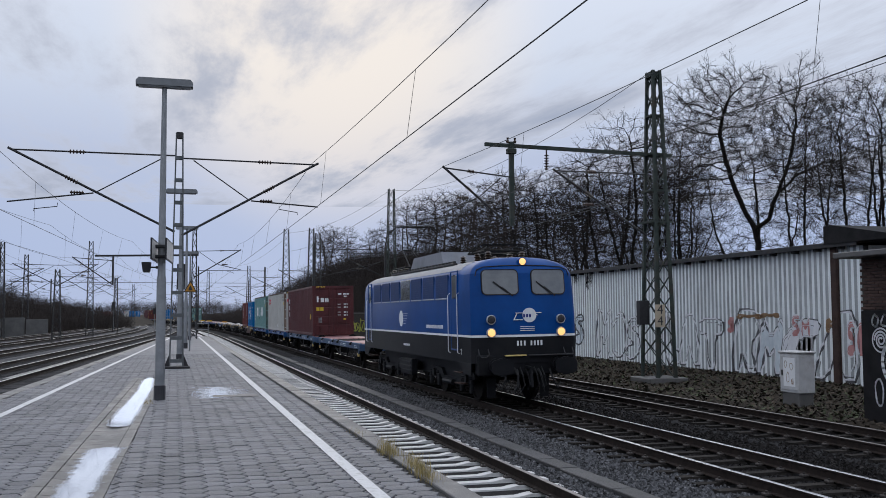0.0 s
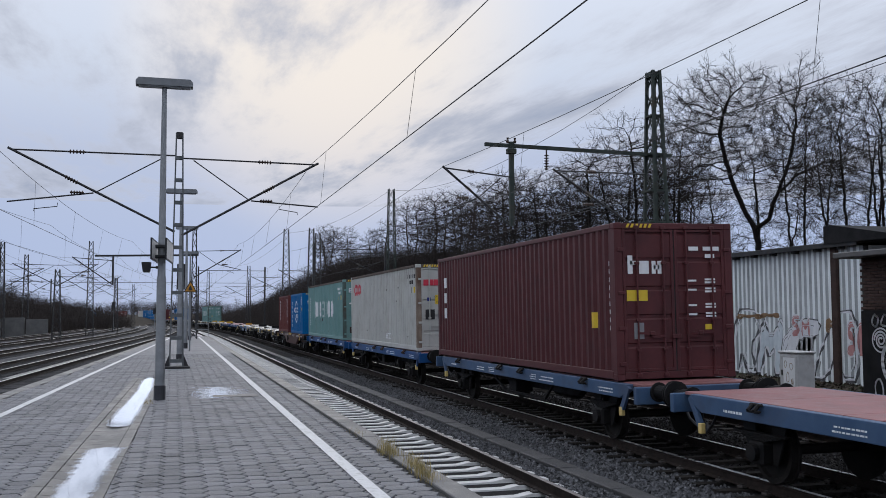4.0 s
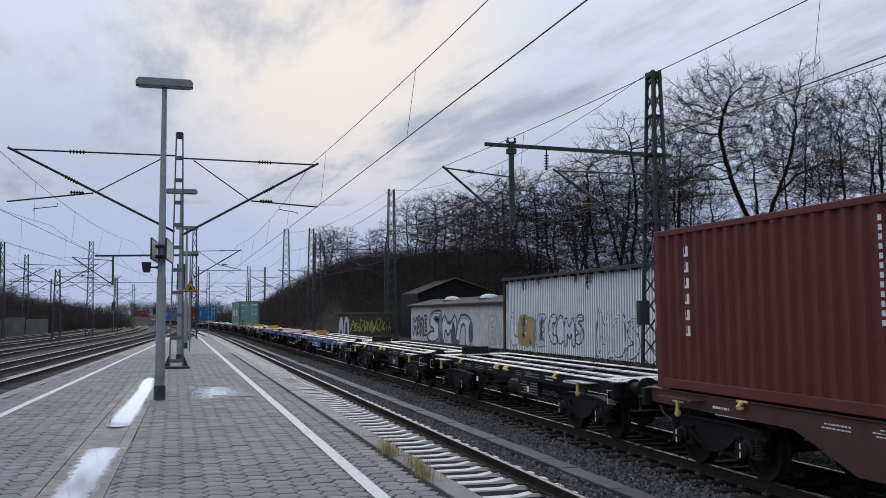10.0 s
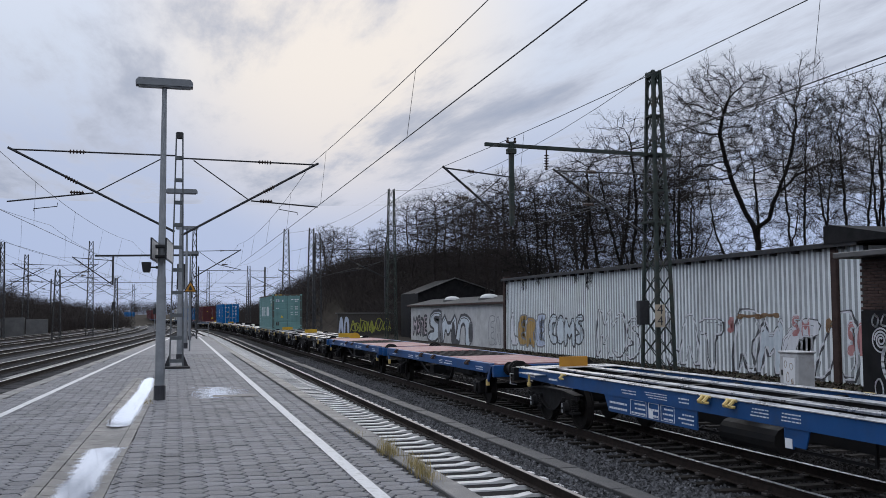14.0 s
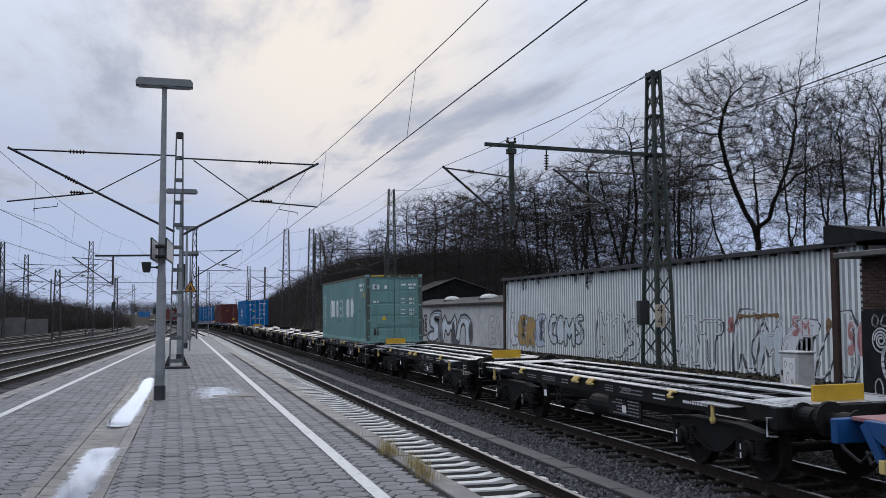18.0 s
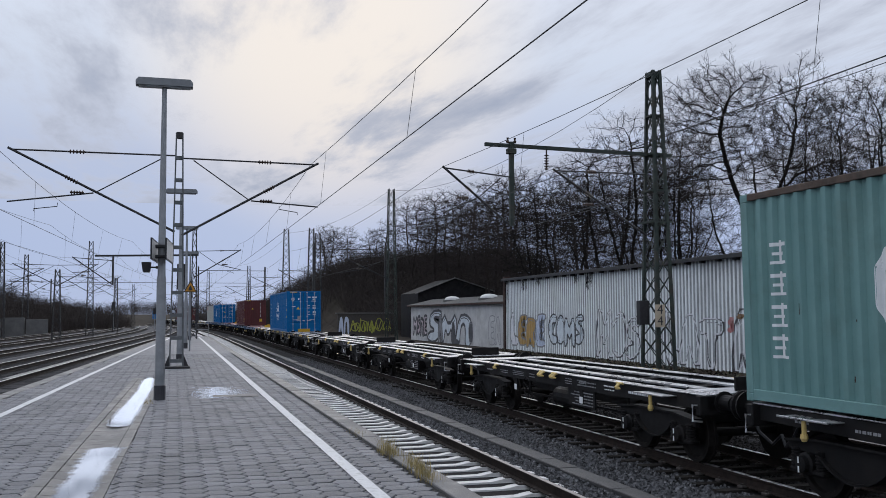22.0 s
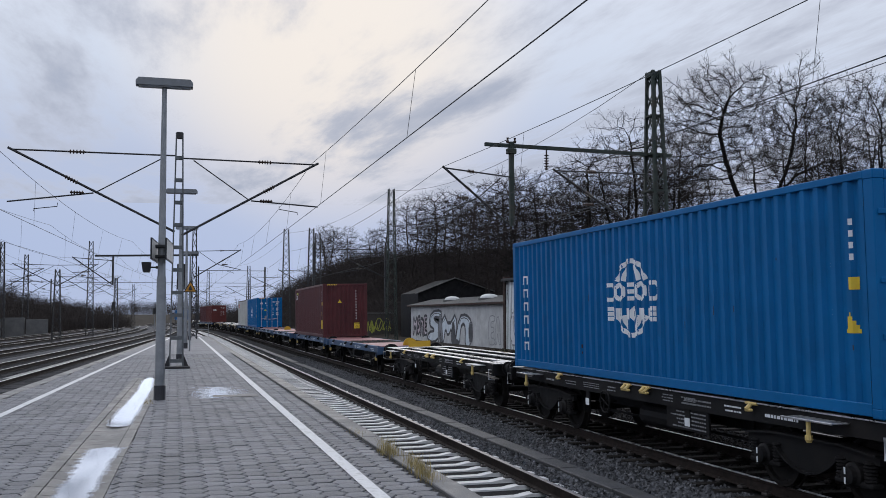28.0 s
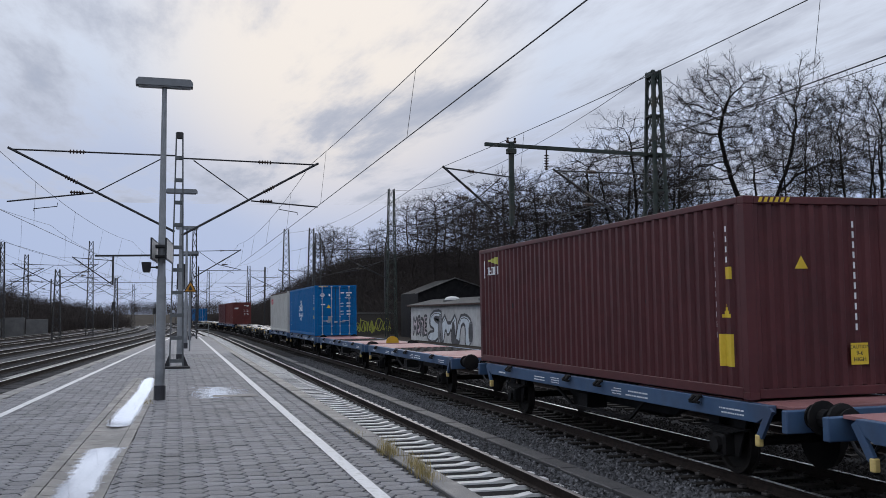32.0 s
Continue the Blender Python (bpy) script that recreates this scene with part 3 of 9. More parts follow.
make_stones("ballast_stones", "brown-grey ballast of the dull track", 12.5, 15.0, 12, 70, 10000, -0.24, 0.035, "stone_brown", 6)


def make_duct():
    """Concrete cable trough: one lid after another."""
    t = thing("cable_duct", "grey concrete cable duct with lids between the tracks", "cable duct", kind="structure")
    bm = B()
    rbox(bm, -0.17, 0.17, -0.495, 0.495, -0.07, 0.0, 0.012)
    me = bpy.data.meshes.new("duct_lid")
    bmesh.ops.recalc_face_normals(bm, faces=bm.faces[:])
    bm.to_mesh(me)
    bm.free()
    me.materials.append(M["duct"])
    rng = random.Random(3)
    for i in range(110):
        s = 6.5 + i
        x, y, a = along(s, -2.6)
        if i == 44 or i == 45:
            continue
        piece("duct_lid", me, t, Matrix.Translation((x + rng.uniform(-0.012, 0.012), y, -0.165 + rng.uniform(-0.006, 0.006))) @ Matrix.Rotation(a + rng.uniform(-0.01, 0.01), 4, "Z"))
    bm = B()
    box(bm, 6.27, 6.53, 6, 100, -0.5, -0.2)
    part("trough", bm, "duct", t)


make_duct()


def make_left_duct():
    """Pale trough lids between the two tracks beyond the platform."""
    t = thing("cable_duct", "pale concrete cable duct beyond the platform", "cable duct", kind="structure")
    bm = B()
    rbox(bm, -0.16, 0.16, -0.49, 0.49, -0.12, 0.0, 0.012)
    bmesh.ops.recalc_face_normals(bm, faces=bm.faces[:])
    me = bpy.data.meshes.new("duct_lid")
    bm.to_mesh(me)
    bm.free()
    me.materials.append(M["slab"])
    rng = random.Random(31)
    for i in range(60):
        s = 24 + i
        if 15 < i < 20:
            continue
        x, y, a = along_left(s, 1.65)
        piece("duct_lid", me, t, Matrix.Translation((x + rng.uniform(-0.01, 0.01), y, -0.2 + rng.uniform(-0.006, 0.006))) @ Matrix.Rotation(a, 4, "Z"))


make_left_duct()
# ---- platform ----
PZ = 0.6
END_Y = 84.0


def edge_left(y):
    return -3.82 + 0.053 * (y - 24)


def edge_right(y):
    return 2.95 if y <= 66 else along(y, -4.55)[0] - 1.5


def make_platform():
    t = thing("platform", "wet grey platform paved with hexagonal concrete blocks", "platform", kind="structure")
    ys = [-14 + 2 * i for i in range(50)]
    ys = [y for y in ys if y < END_Y] + [END_Y]
    bm = B()
    rings = []
    for y in ys:
        a, b = edge_left(y), edge_right(y)
        rings.append([bm.verts.new((x, y, z)) for x, z in ((a + 0.08, PZ - 0.03), (b - 0.08, PZ - 0.03), (b - 0.08, -0.5), (a + 0.08, -0.5))])
    for p, q in zip(rings, rings[1:]):
        bridge(bm, p, q)
    bm.faces.new(rings[0][::-1])
    bm.faces.new(rings[-1])
    part("platform_body", bm, "joint", t, "sand-filled bed under the paving")
    # edge slabs on both sides
    for name, f, w in (("right", edge_right, -0.27), ("left", edge_left, 0.3)):
        rng = random.Random(5)
        y = 4.0 if name == "right" else 12.0
        while y < END_Y - 1:
            x0, x1 = f(y), f(y + 0.985)
            bm = B()
            g = rng.uniform(-0.004, 0.004)
            a = [bm.verts.new(p) for p in ((x0, y, PZ - 0.2), (x0 + w, y, PZ - 0.2), (x0 + w, y, PZ + 0.004 + g), (x0, y, PZ + 0.004 + g))]
            b = [bm.verts.new(p) for p in ((x1, y + 0.985, PZ - 0.2), (x1 + w, y + 0.985, PZ - 0.2), (x1 + w, y + 0.985, PZ + 0.004 + g), (x1, y + 0.985, PZ + 0.004 + g))]
            bridge(bm, a, b)
            bm.faces.new(a[::-1])
            bm.faces.new(b)
            bmesh.ops.bevel(bm, geom=bm.edges[:], offset=0.01, segments=1, affect="EDGES")
            part("edge_slab", bm, "slab", t)
            y += 1.0
    # painted lines
    for k, (f, w) in enumerate(((lambda y: 2.0 if y <= 66 else along(y, -4.55)[0] - 2.45, 0.15), (lambda y: -3.85 + 0.0455 * y, 0.15))):
        bm = B()
        pts = [4 + 2 * i for i in range(41)] if k == 0 else [12 + 2 * i for i in range(36)]
        va = [(bm.verts.new((f(y) - w / 2, y, PZ + 0.0075)), bm.verts.new((f(y) + w / 2, y, PZ + 0.0075))) for y in pts if y < END_Y - 1]
        for p, q in zip(va, va[1:]):
            bm.faces.new((p[0], p[1], q[1], q[0]))
        part("painted_line", bm, "line", t, "worn white safety line")
    return t


platform = make_platform()


def drain_x(y):
    return -1.05 + 0.02 * (y - 10)


def make_drain():
    """The shallow gutter along the platform with its border strips and slabs."""
    t = thing("drain_gutter", "shallow concrete gutter with standing rainwater", "gutter", kind="structure")
    for lo, hi in ((-0.40, -0.26), (0.26, 0.40)):
        for i in range(24):
            y = 5 + i * 1.0
            bm = B()
            a, b = drain_x(y), drain_x(y + 0.985)
            va = [bm.verts.new(p) for p in ((a + lo, y, PZ - 0.1), (a + hi, y, PZ - 0.1), (a + hi, y, PZ + 0.003), (a + lo, y, PZ + 0.003))]
            vb = [bm.verts.new(p) for p in ((b + lo, y + 0.985, PZ - 0.1), (b + hi, y + 0.985, PZ - 0.1), (b + hi, y + 0.985, PZ + 0.003), (b + lo, y + 0.985, PZ + 0.003))]
            bridge(bm, va, vb)
            bm.faces.new(va[::-1])
            bm.faces.new(vb)
            part("border_strip", bm, "slab", t)
    for i in range(48):
        y = 5 + i * 0.5
        bm = B()
        a = drain_x(y + 0.25)
        pts = [(-0.25, 0.0), (-0.1, -0.02), (0.0, -0.024), (0.1, -0.02), (0.25, 0.0)]
        top = [[bm.verts.new((a + u, yy, PZ + v)) for u, v in pts] for yy in (y + 0.005, y + 0.49)]
        for j in range(4):
            bm.faces.new((top[0][j], top[0][j + 1], top[1][j + 1], top[1][j]))
        part("gutter_slab", bm, "slab", t)


make_drain()


def make_puddle(label, line, z, seed, depth=1.0):
    """A sheet of rainwater along a line of (x, y, half width); u runs from 0 at the rim to 1 in the middle."""
    rng = random.Random(seed)
    bm = B()
    uv = bm.loops.layers.uv.new("depth")
    rows = []
    n = 10
    last = len(line) - 1
    for i in range(last):
        for k in range(n + (i == last - 1)):
            f = k / n
            x, y, w = (line[i][c] + (line[i + 1][c] - line[i][c]) * f for c in range(3))
            g = min(1.0, (i + f) / 0.35, (last - i - f) / 0.35)
            w *= rng.uniform(0.93, 1.07)
            rows.append([(bm.verts.new((x + s * w, y, z)), g * d) for s, d in ((-1, 0), (-0.5, 0.5), (0, 1), (0.5, 0.5), (1, 0))])
    for a, b in zip(rows, rows[1:]):
        for c in range(4):
            q = (a[c], a[c + 1], b[c + 1], b[c])
            face = bm.faces.new([v for v, _ in q])
            for loop, (_, d) in zip(face.loops, q):
                loop[uv].uv = (d * depth, 0.5)
    tagged(part("puddle", bm, "puddle", None), label, "puddle")


make_puddle("long puddle of rainwater in the platform gutter", [(-1.0, 6.5, 0.20), (-0.98, 9.0, 0.24), (-0.93, 11.5, 0.25), (-0.88, 13.2, 0.28), (-0.86, 14.0, 0.30)], PZ + 0.006, 1)
make_puddle("puddle of rainwater beside the lamp post", [(-0.84, 16.3, 0.24), (-0.84, 17.4, 0.26), (-0.74, 20.5, 0.24), (-0.66, 24.0, 0.22), (-0.64, 29.5, 0.18)], PZ + 0.009, 2)
make_puddle("thin film of rainwater across the paving", [(0.85, 21.2, 0.85), (0.95, 22.2, 0.95), (1.0, 23.4, 0.85), (1.05, 25.0, 0.6)], PZ + 0.0085, 3, 0.32)


def make_pavers():
    side = 0.15
    pitch_x, pitch_y = side * 1.5, side * math.sqrt(3)
    r = side - 0.010

    def hexa(bm, x, y, z, cut0, cut1):
        pts = [(x + r * math.cos(k * math.pi / 3), y + r * math.sin(k * math.pi / 3)) for k in range(6)]
        pts = [(min(max(px, cut0), cut1), py) for px, py in pts]
        low = [bm.verts.new((px, py, z - 0.05)) for px, py in pts]
        mid = [bm.verts.new((px, py, z - 0.006)) for px, py in pts]
        cx = sum(p[0] for p in pts) / 6
        top = [bm.verts.new((cx + (px - cx) * 0.945, y + (py - y) * 0.945, z)) for px, py in pts]
        bridge(bm, low, mid)
        bridge(bm, mid, top)
        bm.faces.new(top)

    bm = B()
    hexa(bm, 0, 0, 0, -9, 9)
    bmesh.ops.recalc_face_normals(bm, faces=bm.faces[:])
    me = bpy.data.meshes.new("paver")
    bm.to_mesh(me)
    bm.free()
    me.materials.append(M["paver"])
    rng = random.Random(11)
    joined = B()
    i0 = int(-4.2 / pitch_x)
    count = 0
    for i in range(i0, 13):
        x = i * pitch_x
        j = 0
        while True:
            y = 7.0 + j * pitch_y + (pitch_y / 2 if i % 2 else 0)
            j += 1
            if y > 46:
                break
            lo, hi = edge_left(y) + 0.31, edge_right(y) - 0.28
            if x < lo - 0.02 or x > hi + 0.02:
                continue
            dx = drain_x(y)
            c0, c1 = lo, hi
            if y < 29.2:
                if x <= dx:
                    c1 = dx - 0.405
                else:
                    c0 = dx + 0.405
            if c1 - (x - r) < 0.02 or (x + r) - c0 < 0.02:
                continue
            z = PZ + rng.uniform(-0.004, 0.004)
            if y < 12.6 and 0.2 < x < 2.4 and lo + 0.2 < x < hi - 0.2:
                count += 1
                piece("paver", me, platform, Matrix.Translation((x, y, z)) @ Matrix.Rotation(rng.uniform(-0.01, 0.01), 4, "Z") @ Matrix.Rotation(rng.uniform(-0.008, 0.008), 4, "X"))
            else:
                hexa(joined, x, y, z, c0, c1)
    bmesh.ops.recalc_face_normals(joined, faces=joined.faces[:])
    ob = part("pavers_beyond", joined, "paver_far", platform)
    ob["kind"] = "stuff"
    bm = B()
    ys = [46, 56, 66, 75, END_Y]
    va = [(bm.verts.new((edge_left(y) + 0.3, y, PZ)), bm.verts.new((edge_right(y) - 0.27, y, PZ))) for y in ys]
    for p, q in zip(va, va[1:]):
        bm.faces.new((p[0], p[1], q[1], q[0]))
    part("far_paving", bm, "paver", platform)


def make_grass_tuft(x, y, n, h, seed):
    rng = random.Random(seed)
    verts, faces = [], []
    for _ in range(n):
        bx, by = x + rng.gauss(0, 0.05), y + rng.gauss(0, 0.22)
        a, lean, hh, w = rng.uniform(0, 6.28), rng.uniform(0.05, 0.6), h * rng.uniform(0.4, 1.1), rng.uniform(0.002, 0.005)
        dx, dy = math.cos(a), math.sin(a)
        k = len(verts)
        for f in (0, 0.5, 1.0):
            ww = w * (1 - f * 0.9)
            ox = lean * hh * f * f
            verts += [(bx + dx * ox - dy * ww, by + dy * ox + dx * ww, PZ - 0.02 + hh * f), (bx + dx * ox + dy * ww, by + dy * ox - dx * ww, PZ - 0.02 + hh * f)]
        faces += [(k, k + 1, k + 3, k + 2), (k + 2, k + 3, k + 5, k + 4)]
    tagged(raw("grass_tuft", verts, faces, "grass"), "tuft of yellowing grass in the platform edge joint", "grass", kind="stuff")


make_grass_tuft(2.72, 12.3, 190, 0.24, 1)
make_grass_tuft(2.78, 11.1, 160, 0.2, 2)
make_grass_tuft(2.72, 10.5, 170, 0.2, 3)
make_grass_tuft(2.70, 14.5, 40, 0.08, 4)
make_grass_tuft(-0.5, 20.6, 60, 0.1, 5)
# ---- overhead line ----
def lattice(t, h, w0, w1, panels, mat, joined=True, lx=1.0, leg=0.08):
    """Four tapering angle legs with crossed braces; origin at the base centre."""
    def half(z):
        return (w0 + (w1 - w0) * z / h) / 2
    for sx in (-1, 1):
        for sy in (-1, 1):
            bm = B()
            beam(bm, (sx * half(0) * lx, sy * half(0), 0), (sx * half(h) * lx, sy * half(h), h), leg, leg)
            part("leg", bm, mat, t)
    many = B()
    for k in range(panels):
        za, zb = h * k / panels, h * (k + 1) / panels
        a, b = half(za), half(zb)
        for p, q in (((-a * lx, -a), (b * lx, -b)), ((a * lx, -a), (-b * lx, -b)), ((-a * lx, a), (b * lx, b)), ((a * lx, a), (-b * lx, b)), ((-a * lx, -a), (-b * lx, b)), ((-a * lx, a), (-b * lx, -b)), ((a * lx, -a), (b * lx, b)), ((a * lx, a), (b * lx, -b))):
            if joined:
                beam(many, (*p, za), (*q, zb), 0.03, 0.03)
            else:
                bm = B()
                beam(bm, (*p, za), (*q, zb), 0.028, 0.028)
                part("brace", bm, mat, t)
    if joined:
        part("bracing", many, mat, t)
    else:
        many.free()


def insulator(bm, p, q, r=0.075, n=5):
    """Ribbed insulator in the middle of a bar from p to q."""
    p, q = Vector(p), Vector(q)
    d = q - p
    L = d.length
    prof = [(0, 0.035)]
    for k in range(n):
        u = L * (k + 0.5) / n
        prof += [(u - L / n * 0.3, 0.03), (u - L / n * 0.1, r), (u + L / n * 0.1, r), (u + L / n * 0.3, 0.03)]
    prof.append((L, 0.035))
    lathe(bm, p, d, prof, 10)


def cantilever(t, x, z_top, z_low, reach, sx, zt, zr, y=0.0):
    """Tube bracket: top tie, slanted tube, registration tube and steady arm, reaching out to the side sx."""
    tip = (x + sx * reach, y, zt)
    bm = B()
    tube(bm, (x, y, z_top), tip, 0.028, 8)
    a = part("top_tie", bm, "dark_steel", t)
    bm = B()
    insulator(bm, (x + sx * reach * 0.56, y, z_top + (zt - z_top) * 0.56), (x + sx * reach * 0.66, y, z_top + (zt - z_top) * 0.66))
    part("insulator", bm, "insul", a)
    bm = B()
    tube(bm, (x, y, z_low), (tip[0] + sx * 0.1, y, zt + 0.06), 0.042, 10)
    c = part("slant_tube", bm, "dark_steel", t)
    bm = B()
    f0, f1 = 0.60, 0.68
    insulator(bm, (x + sx * reach * f0, y, z_low + (zt - z_low) * f0), (x + sx * reach * f1, y, z_low + (zt - z_low) * f1))
    part("insulator", bm, "insul", c)
    j = 0.49
    pj = Vector((x + sx * reach * j, y, z_low + (zt - z_low) * j))
    bm = B()
    tube(bm, (x + sx * 0.36, y, z_top - 0.06), pj, 0.02, 8)
    part("stay_tube", bm, "dark_steel", t)
    bm = B()
    tube(bm, pj + Vector((sx * 0.08, 0, -0.03)), (x + sx * (reach + 0.08), y, zr), 0.026, 8)
    r = part("registration_tube", bm, "dark_steel", t)
    bm = B()
    insulator(bm, pj + Vector((sx * 0.38, 0, -0.03)), pj + Vector((sx * 0.82, 0, -0.03)), 0.07)
    part("insulator", bm, "insul", r)
    bm = B()
    path_tube(bm, [(x + sx * reach * 0.72, y, zr), (x + sx * reach * 0.72, y, zr - 0.12), (x + sx * reach * 0.86, y, zr - 0.22), (x + sx * reach * 0.86, y, zr - 0.3)], 0.015, 6)
    part("steady_arm", bm, "dark_steel", r)


def make_ladder_mast(x, y, h, label, left=True, right=True):
    """Platform mast: two channels joined by battens, with brackets to both sides."""
    t = thing("catenary_mast", label, "catenary mast", "catenary masts", m=Matrix.Translation((x, y, PZ)))
    def half(z):
        return 0.22 - 0.115 * z / h
    for s in (-1, 1):
        bm = B()
        beam(bm, (s * half(0), 0, 0), (s * half(h), 0, h), 0.05, 0.16)
        part("channel", bm, "mast_grey", t)
    n = 10
    for k in range(n + 1):
        z = 0.25 + (h - 0.35) * k / n
        bm = B()
        box(bm, -half(z), half(z), -0.085, 0.085, z - 0.06, z + 0.06)
        part("batten", bm, "mast_grey", t)
    bm = B()
    box(bm, -0.10, 0.10, -0.09, 0.09, h - 0.2, h + 0.02)
    part("cap", bm, "dark_steel", t)
    bm = B()
    rbox(bm, -0.46, 0.46, -0.35, 0.35, 0.0, 0.07, 0.02)
    f = part("base_plate", bm, "dark_steel", t)
    for s in (-1, 1):
        bm = B()
        prism(bm, [(s * 0.22, 0.07), (s * 0.40, 0.07), (s * 0.22, 0.5)], -0.06, 0.06, "y")
        part("gusset", bm, "dark_steel", f)
    if right:
        cantilever(t, 0.12, 7.22, 4.55, 4.6, 1, 7.17, 5.65)
    if left:
        cantilever(t, -0.12, 7.30, 4.66, 5.25, -1, 7.30, 5.56)
    return t


def make_lattice_mast(x, y, z, h, w0, w1, panels, label, joined=True, mat="green_steel", lx=1.0):
    t = thing("lattice_mast", label, "catenary mast", "catenary masts", m=Matrix.Translation((x, y, z)))
    lattice(t, h, w0, w1, panels, mat, joined, lx, 0.075 if joined else 0.11)
    bm = B()
    rbox(bm, -w0 * 0.65, w0 * 0.65, -w0 * 0.65, w0 * 0.65, -0.5, 0.06, 0.03)
    part("footing", bm, "slab", t, "concrete footing")
    return t


pm = make_ladder_mast(0.1, 33.97, 8.1, "grey ladder-type catenary mast on the platform with brackets to both sides")


def right_mast():
    t = make_lattice_mast(17.65, 32.7, -0.05, 11.75, 1.22, 0.46, 15, "tall green-grey lattice catenary mast with a long crossarm", joined=False, lx=0.6)
    bm = B()
    rbox(bm, -0.22, 0.22, -0.22, 0.22, 11.5, 11.72, 0.02)
    part("cap", bm, "green_steel", t)
    bm = B()
    beam(bm, (-6.85, 0, 8.62), (0.7, 0, 8.5), 0.12, 0.13)
    arm = part("crossarm", bm, "green_steel", t, "long steel crossarm")
    bm = B()
    beam(bm, (-5.83, 0, 8.75), (-5.83, 0, 5.65), 0.16, 0.16)
    rbox(bm, -6.0, -5.66, -0.12, 0.12, 8.3, 8.5, 0.02)
    hg = part("drop_post", bm, "green_steel", t, "hanging post under the crossarm")
    bm = B()
    tube(bm, (-4.45, 0, 8.5), (-4.45, 0, 8.35), 0.03, 6)
    insulator(bm, (-4.45, 0, 8.35), (-4.45, 0, 7.75), 0.09, 6)
    part("insulator", bm, "insul", arm)
    for x in (-5.97, -5.69):
        bm = B()
        lathe(bm, (x, 0, 8.7), (0, 0, 1), [(0, 0.05), (0.08, 0.06), (0.12, 0.03), (0.2, 0.05)], 8)
        part("pin_insulator", bm, "insul", arm)
    cantilever(t, -5.9, 7.45, 5.67, 2.45, -1, 7.69, 6.07)
    # bracket of the dull track
    for z, w in ((10.0, 0.26), (8.5, 0.34), (7.1, 0.40), (5.9, 0.46)):
        bm = B()
        box(bm, -w, w, -w, w, z - 0.035, z + 0.035)
        part("collar", bm, "green_steel", t)
    cantilever(t, -0.4, 7.75, 5.4, 3.7, -1, 7.75, 6.03)
    bm = B()
    rbox(bm, -0.52, -0.12, -0.78, -0.75, 1.94, 2.78, 0.01)
    sg = part("number_board", bm, "board_cream", t, "cream board with two black figures")
    bm = B()
    text_mesh(bm, "4", pose(-0.32, -0.786, 2.58, 90, 0, 0), 0.5)
    text_mesh(bm, "4", pose(-0.32, -0.786, 2.16, 90, 0, 0), 0.5)
    part("figures", bm, "mark_black", sg)
    bm = B()
    rbox(bm, -0.95, -0.55, -0.4, -0.1, 2.03, 2.93, 0.02)
    part("switch_box", bm, "black_plastic", t, "black switch box")


right_mast()


def simple_mast(x, y, h, w, label, arms=(), mat="dark_steel"):
    t = make_lattice_mast(x, y, -0.3, h + 0.3, w, w * 0.5, max(8, int(h / 0.8)), label, True, mat)
    for sx, reach in arms:
        cantilever(t, 0.0, 7.6, 5.6, reach, sx, 7.7, 6.2)
    return t


FAR = "dark lattice catenary mast beside the distant tracks"
simple_mast(17.9, 80.0, 13.2, 0.9, "tall dark lattice mast by the wooded bank", arms=((-1, 4.5),), mat="green_steel")
simple_mast(-10.95, 99.5, 6.9, 0.8, FAR, arms=((-1, 4.0), (1, 3.6)))
simple_mast(-10.4, 130.5, 12.0, 0.9, FAR, arms=((-1, 3.6), (1, 3.6)))
simple_mast(-20.5, 148.0, 11.2, 0.9, FAR, arms=((-1, 3.6), (1, 3.6)))
simple_mast(-9.1, 163.0, 8.5, 0.8, FAR, arms=((-1, 3.6),))
simple_mast(-10.5, 190.0, 9.5, 0.8, FAR, arms=((1, 3.6),))
end_mast = simple_mast(1.45, 75.5, 9.2, 0.5, "lattice mast at the far end of the platform", arms=((1, 3.4),))


def end_mast_arm(t):
    bm = B()
    beam(bm, (0.3, 0, 7.3), (-7.2, 0, 7.15), 0.12, 0.14)
    part("crossarm", bm, "dark_steel", t, "long steel crossarm")
    bm = B()
    beam(bm, (-5.9, 0, 7.2), (-5.9, 0, 5.0), 0.14, 0.14)
    part("drop_post", bm, "dark_steel", t)
    cantilever(t, -5.9, 6.8, 5.0, 2.8, -1, 7.0, 5.9)


end_mast_arm(end_mast)


def make_signal(x, y, z0, z1, label, red=True):
    t = thing("railway_signal", label, "signal", m=Matrix.Translation((x, y, 0)))
    bm = B()
    tube(bm, (0, 0, 0), (0, 0, z0), 0.05, 8)
    part("post", bm, "galv", t)
    bm = B()
    rbox(bm, -0.28, 0.28, -0.1, 0.1, z0, z1, 0.03)
    h = part("signal_head", bm, "black_plastic", t)
    bm = B()
    lathe(bm, (0.0, -0.1, (z0 + z1) / 2 + 0.15), (0, -1, 0), [(0, 0.08), (0.02, 0.08), (0.03, 0.04)], 12)
    part("lamp", bm, "lamp_red" if red else "lamp_off", h)


make_signal(0.42, 58.0, 3.9, 5.4, "black light signal showing red beside the platform")
make_signal(-9.5, 165.0, 3.4, 4.6, "distant black light signal", False)
make_signal(-2.0, 176.0, 3.4, 4.6, "distant black light signal by the curve", False)
make_signal(-3.4, 182.0, 2.6, 3.8, "distant dark light signal between tracks", False)
simple_mast(14.3, 128.0, 13.8, 1.2, FAR, arms=((-1, 4.5),))
simple_mast(14.9, 108.0, 12.2, 1.0, FAR, arms=((-1, 3.6),))
simple_mast(16.2, 112.0, 12.0, 1.0, FAR)
simple_mast(12.5, 170.0, 11.0, 0.9, FAR, arms=((-1, 4.0), (1, 4.0)))
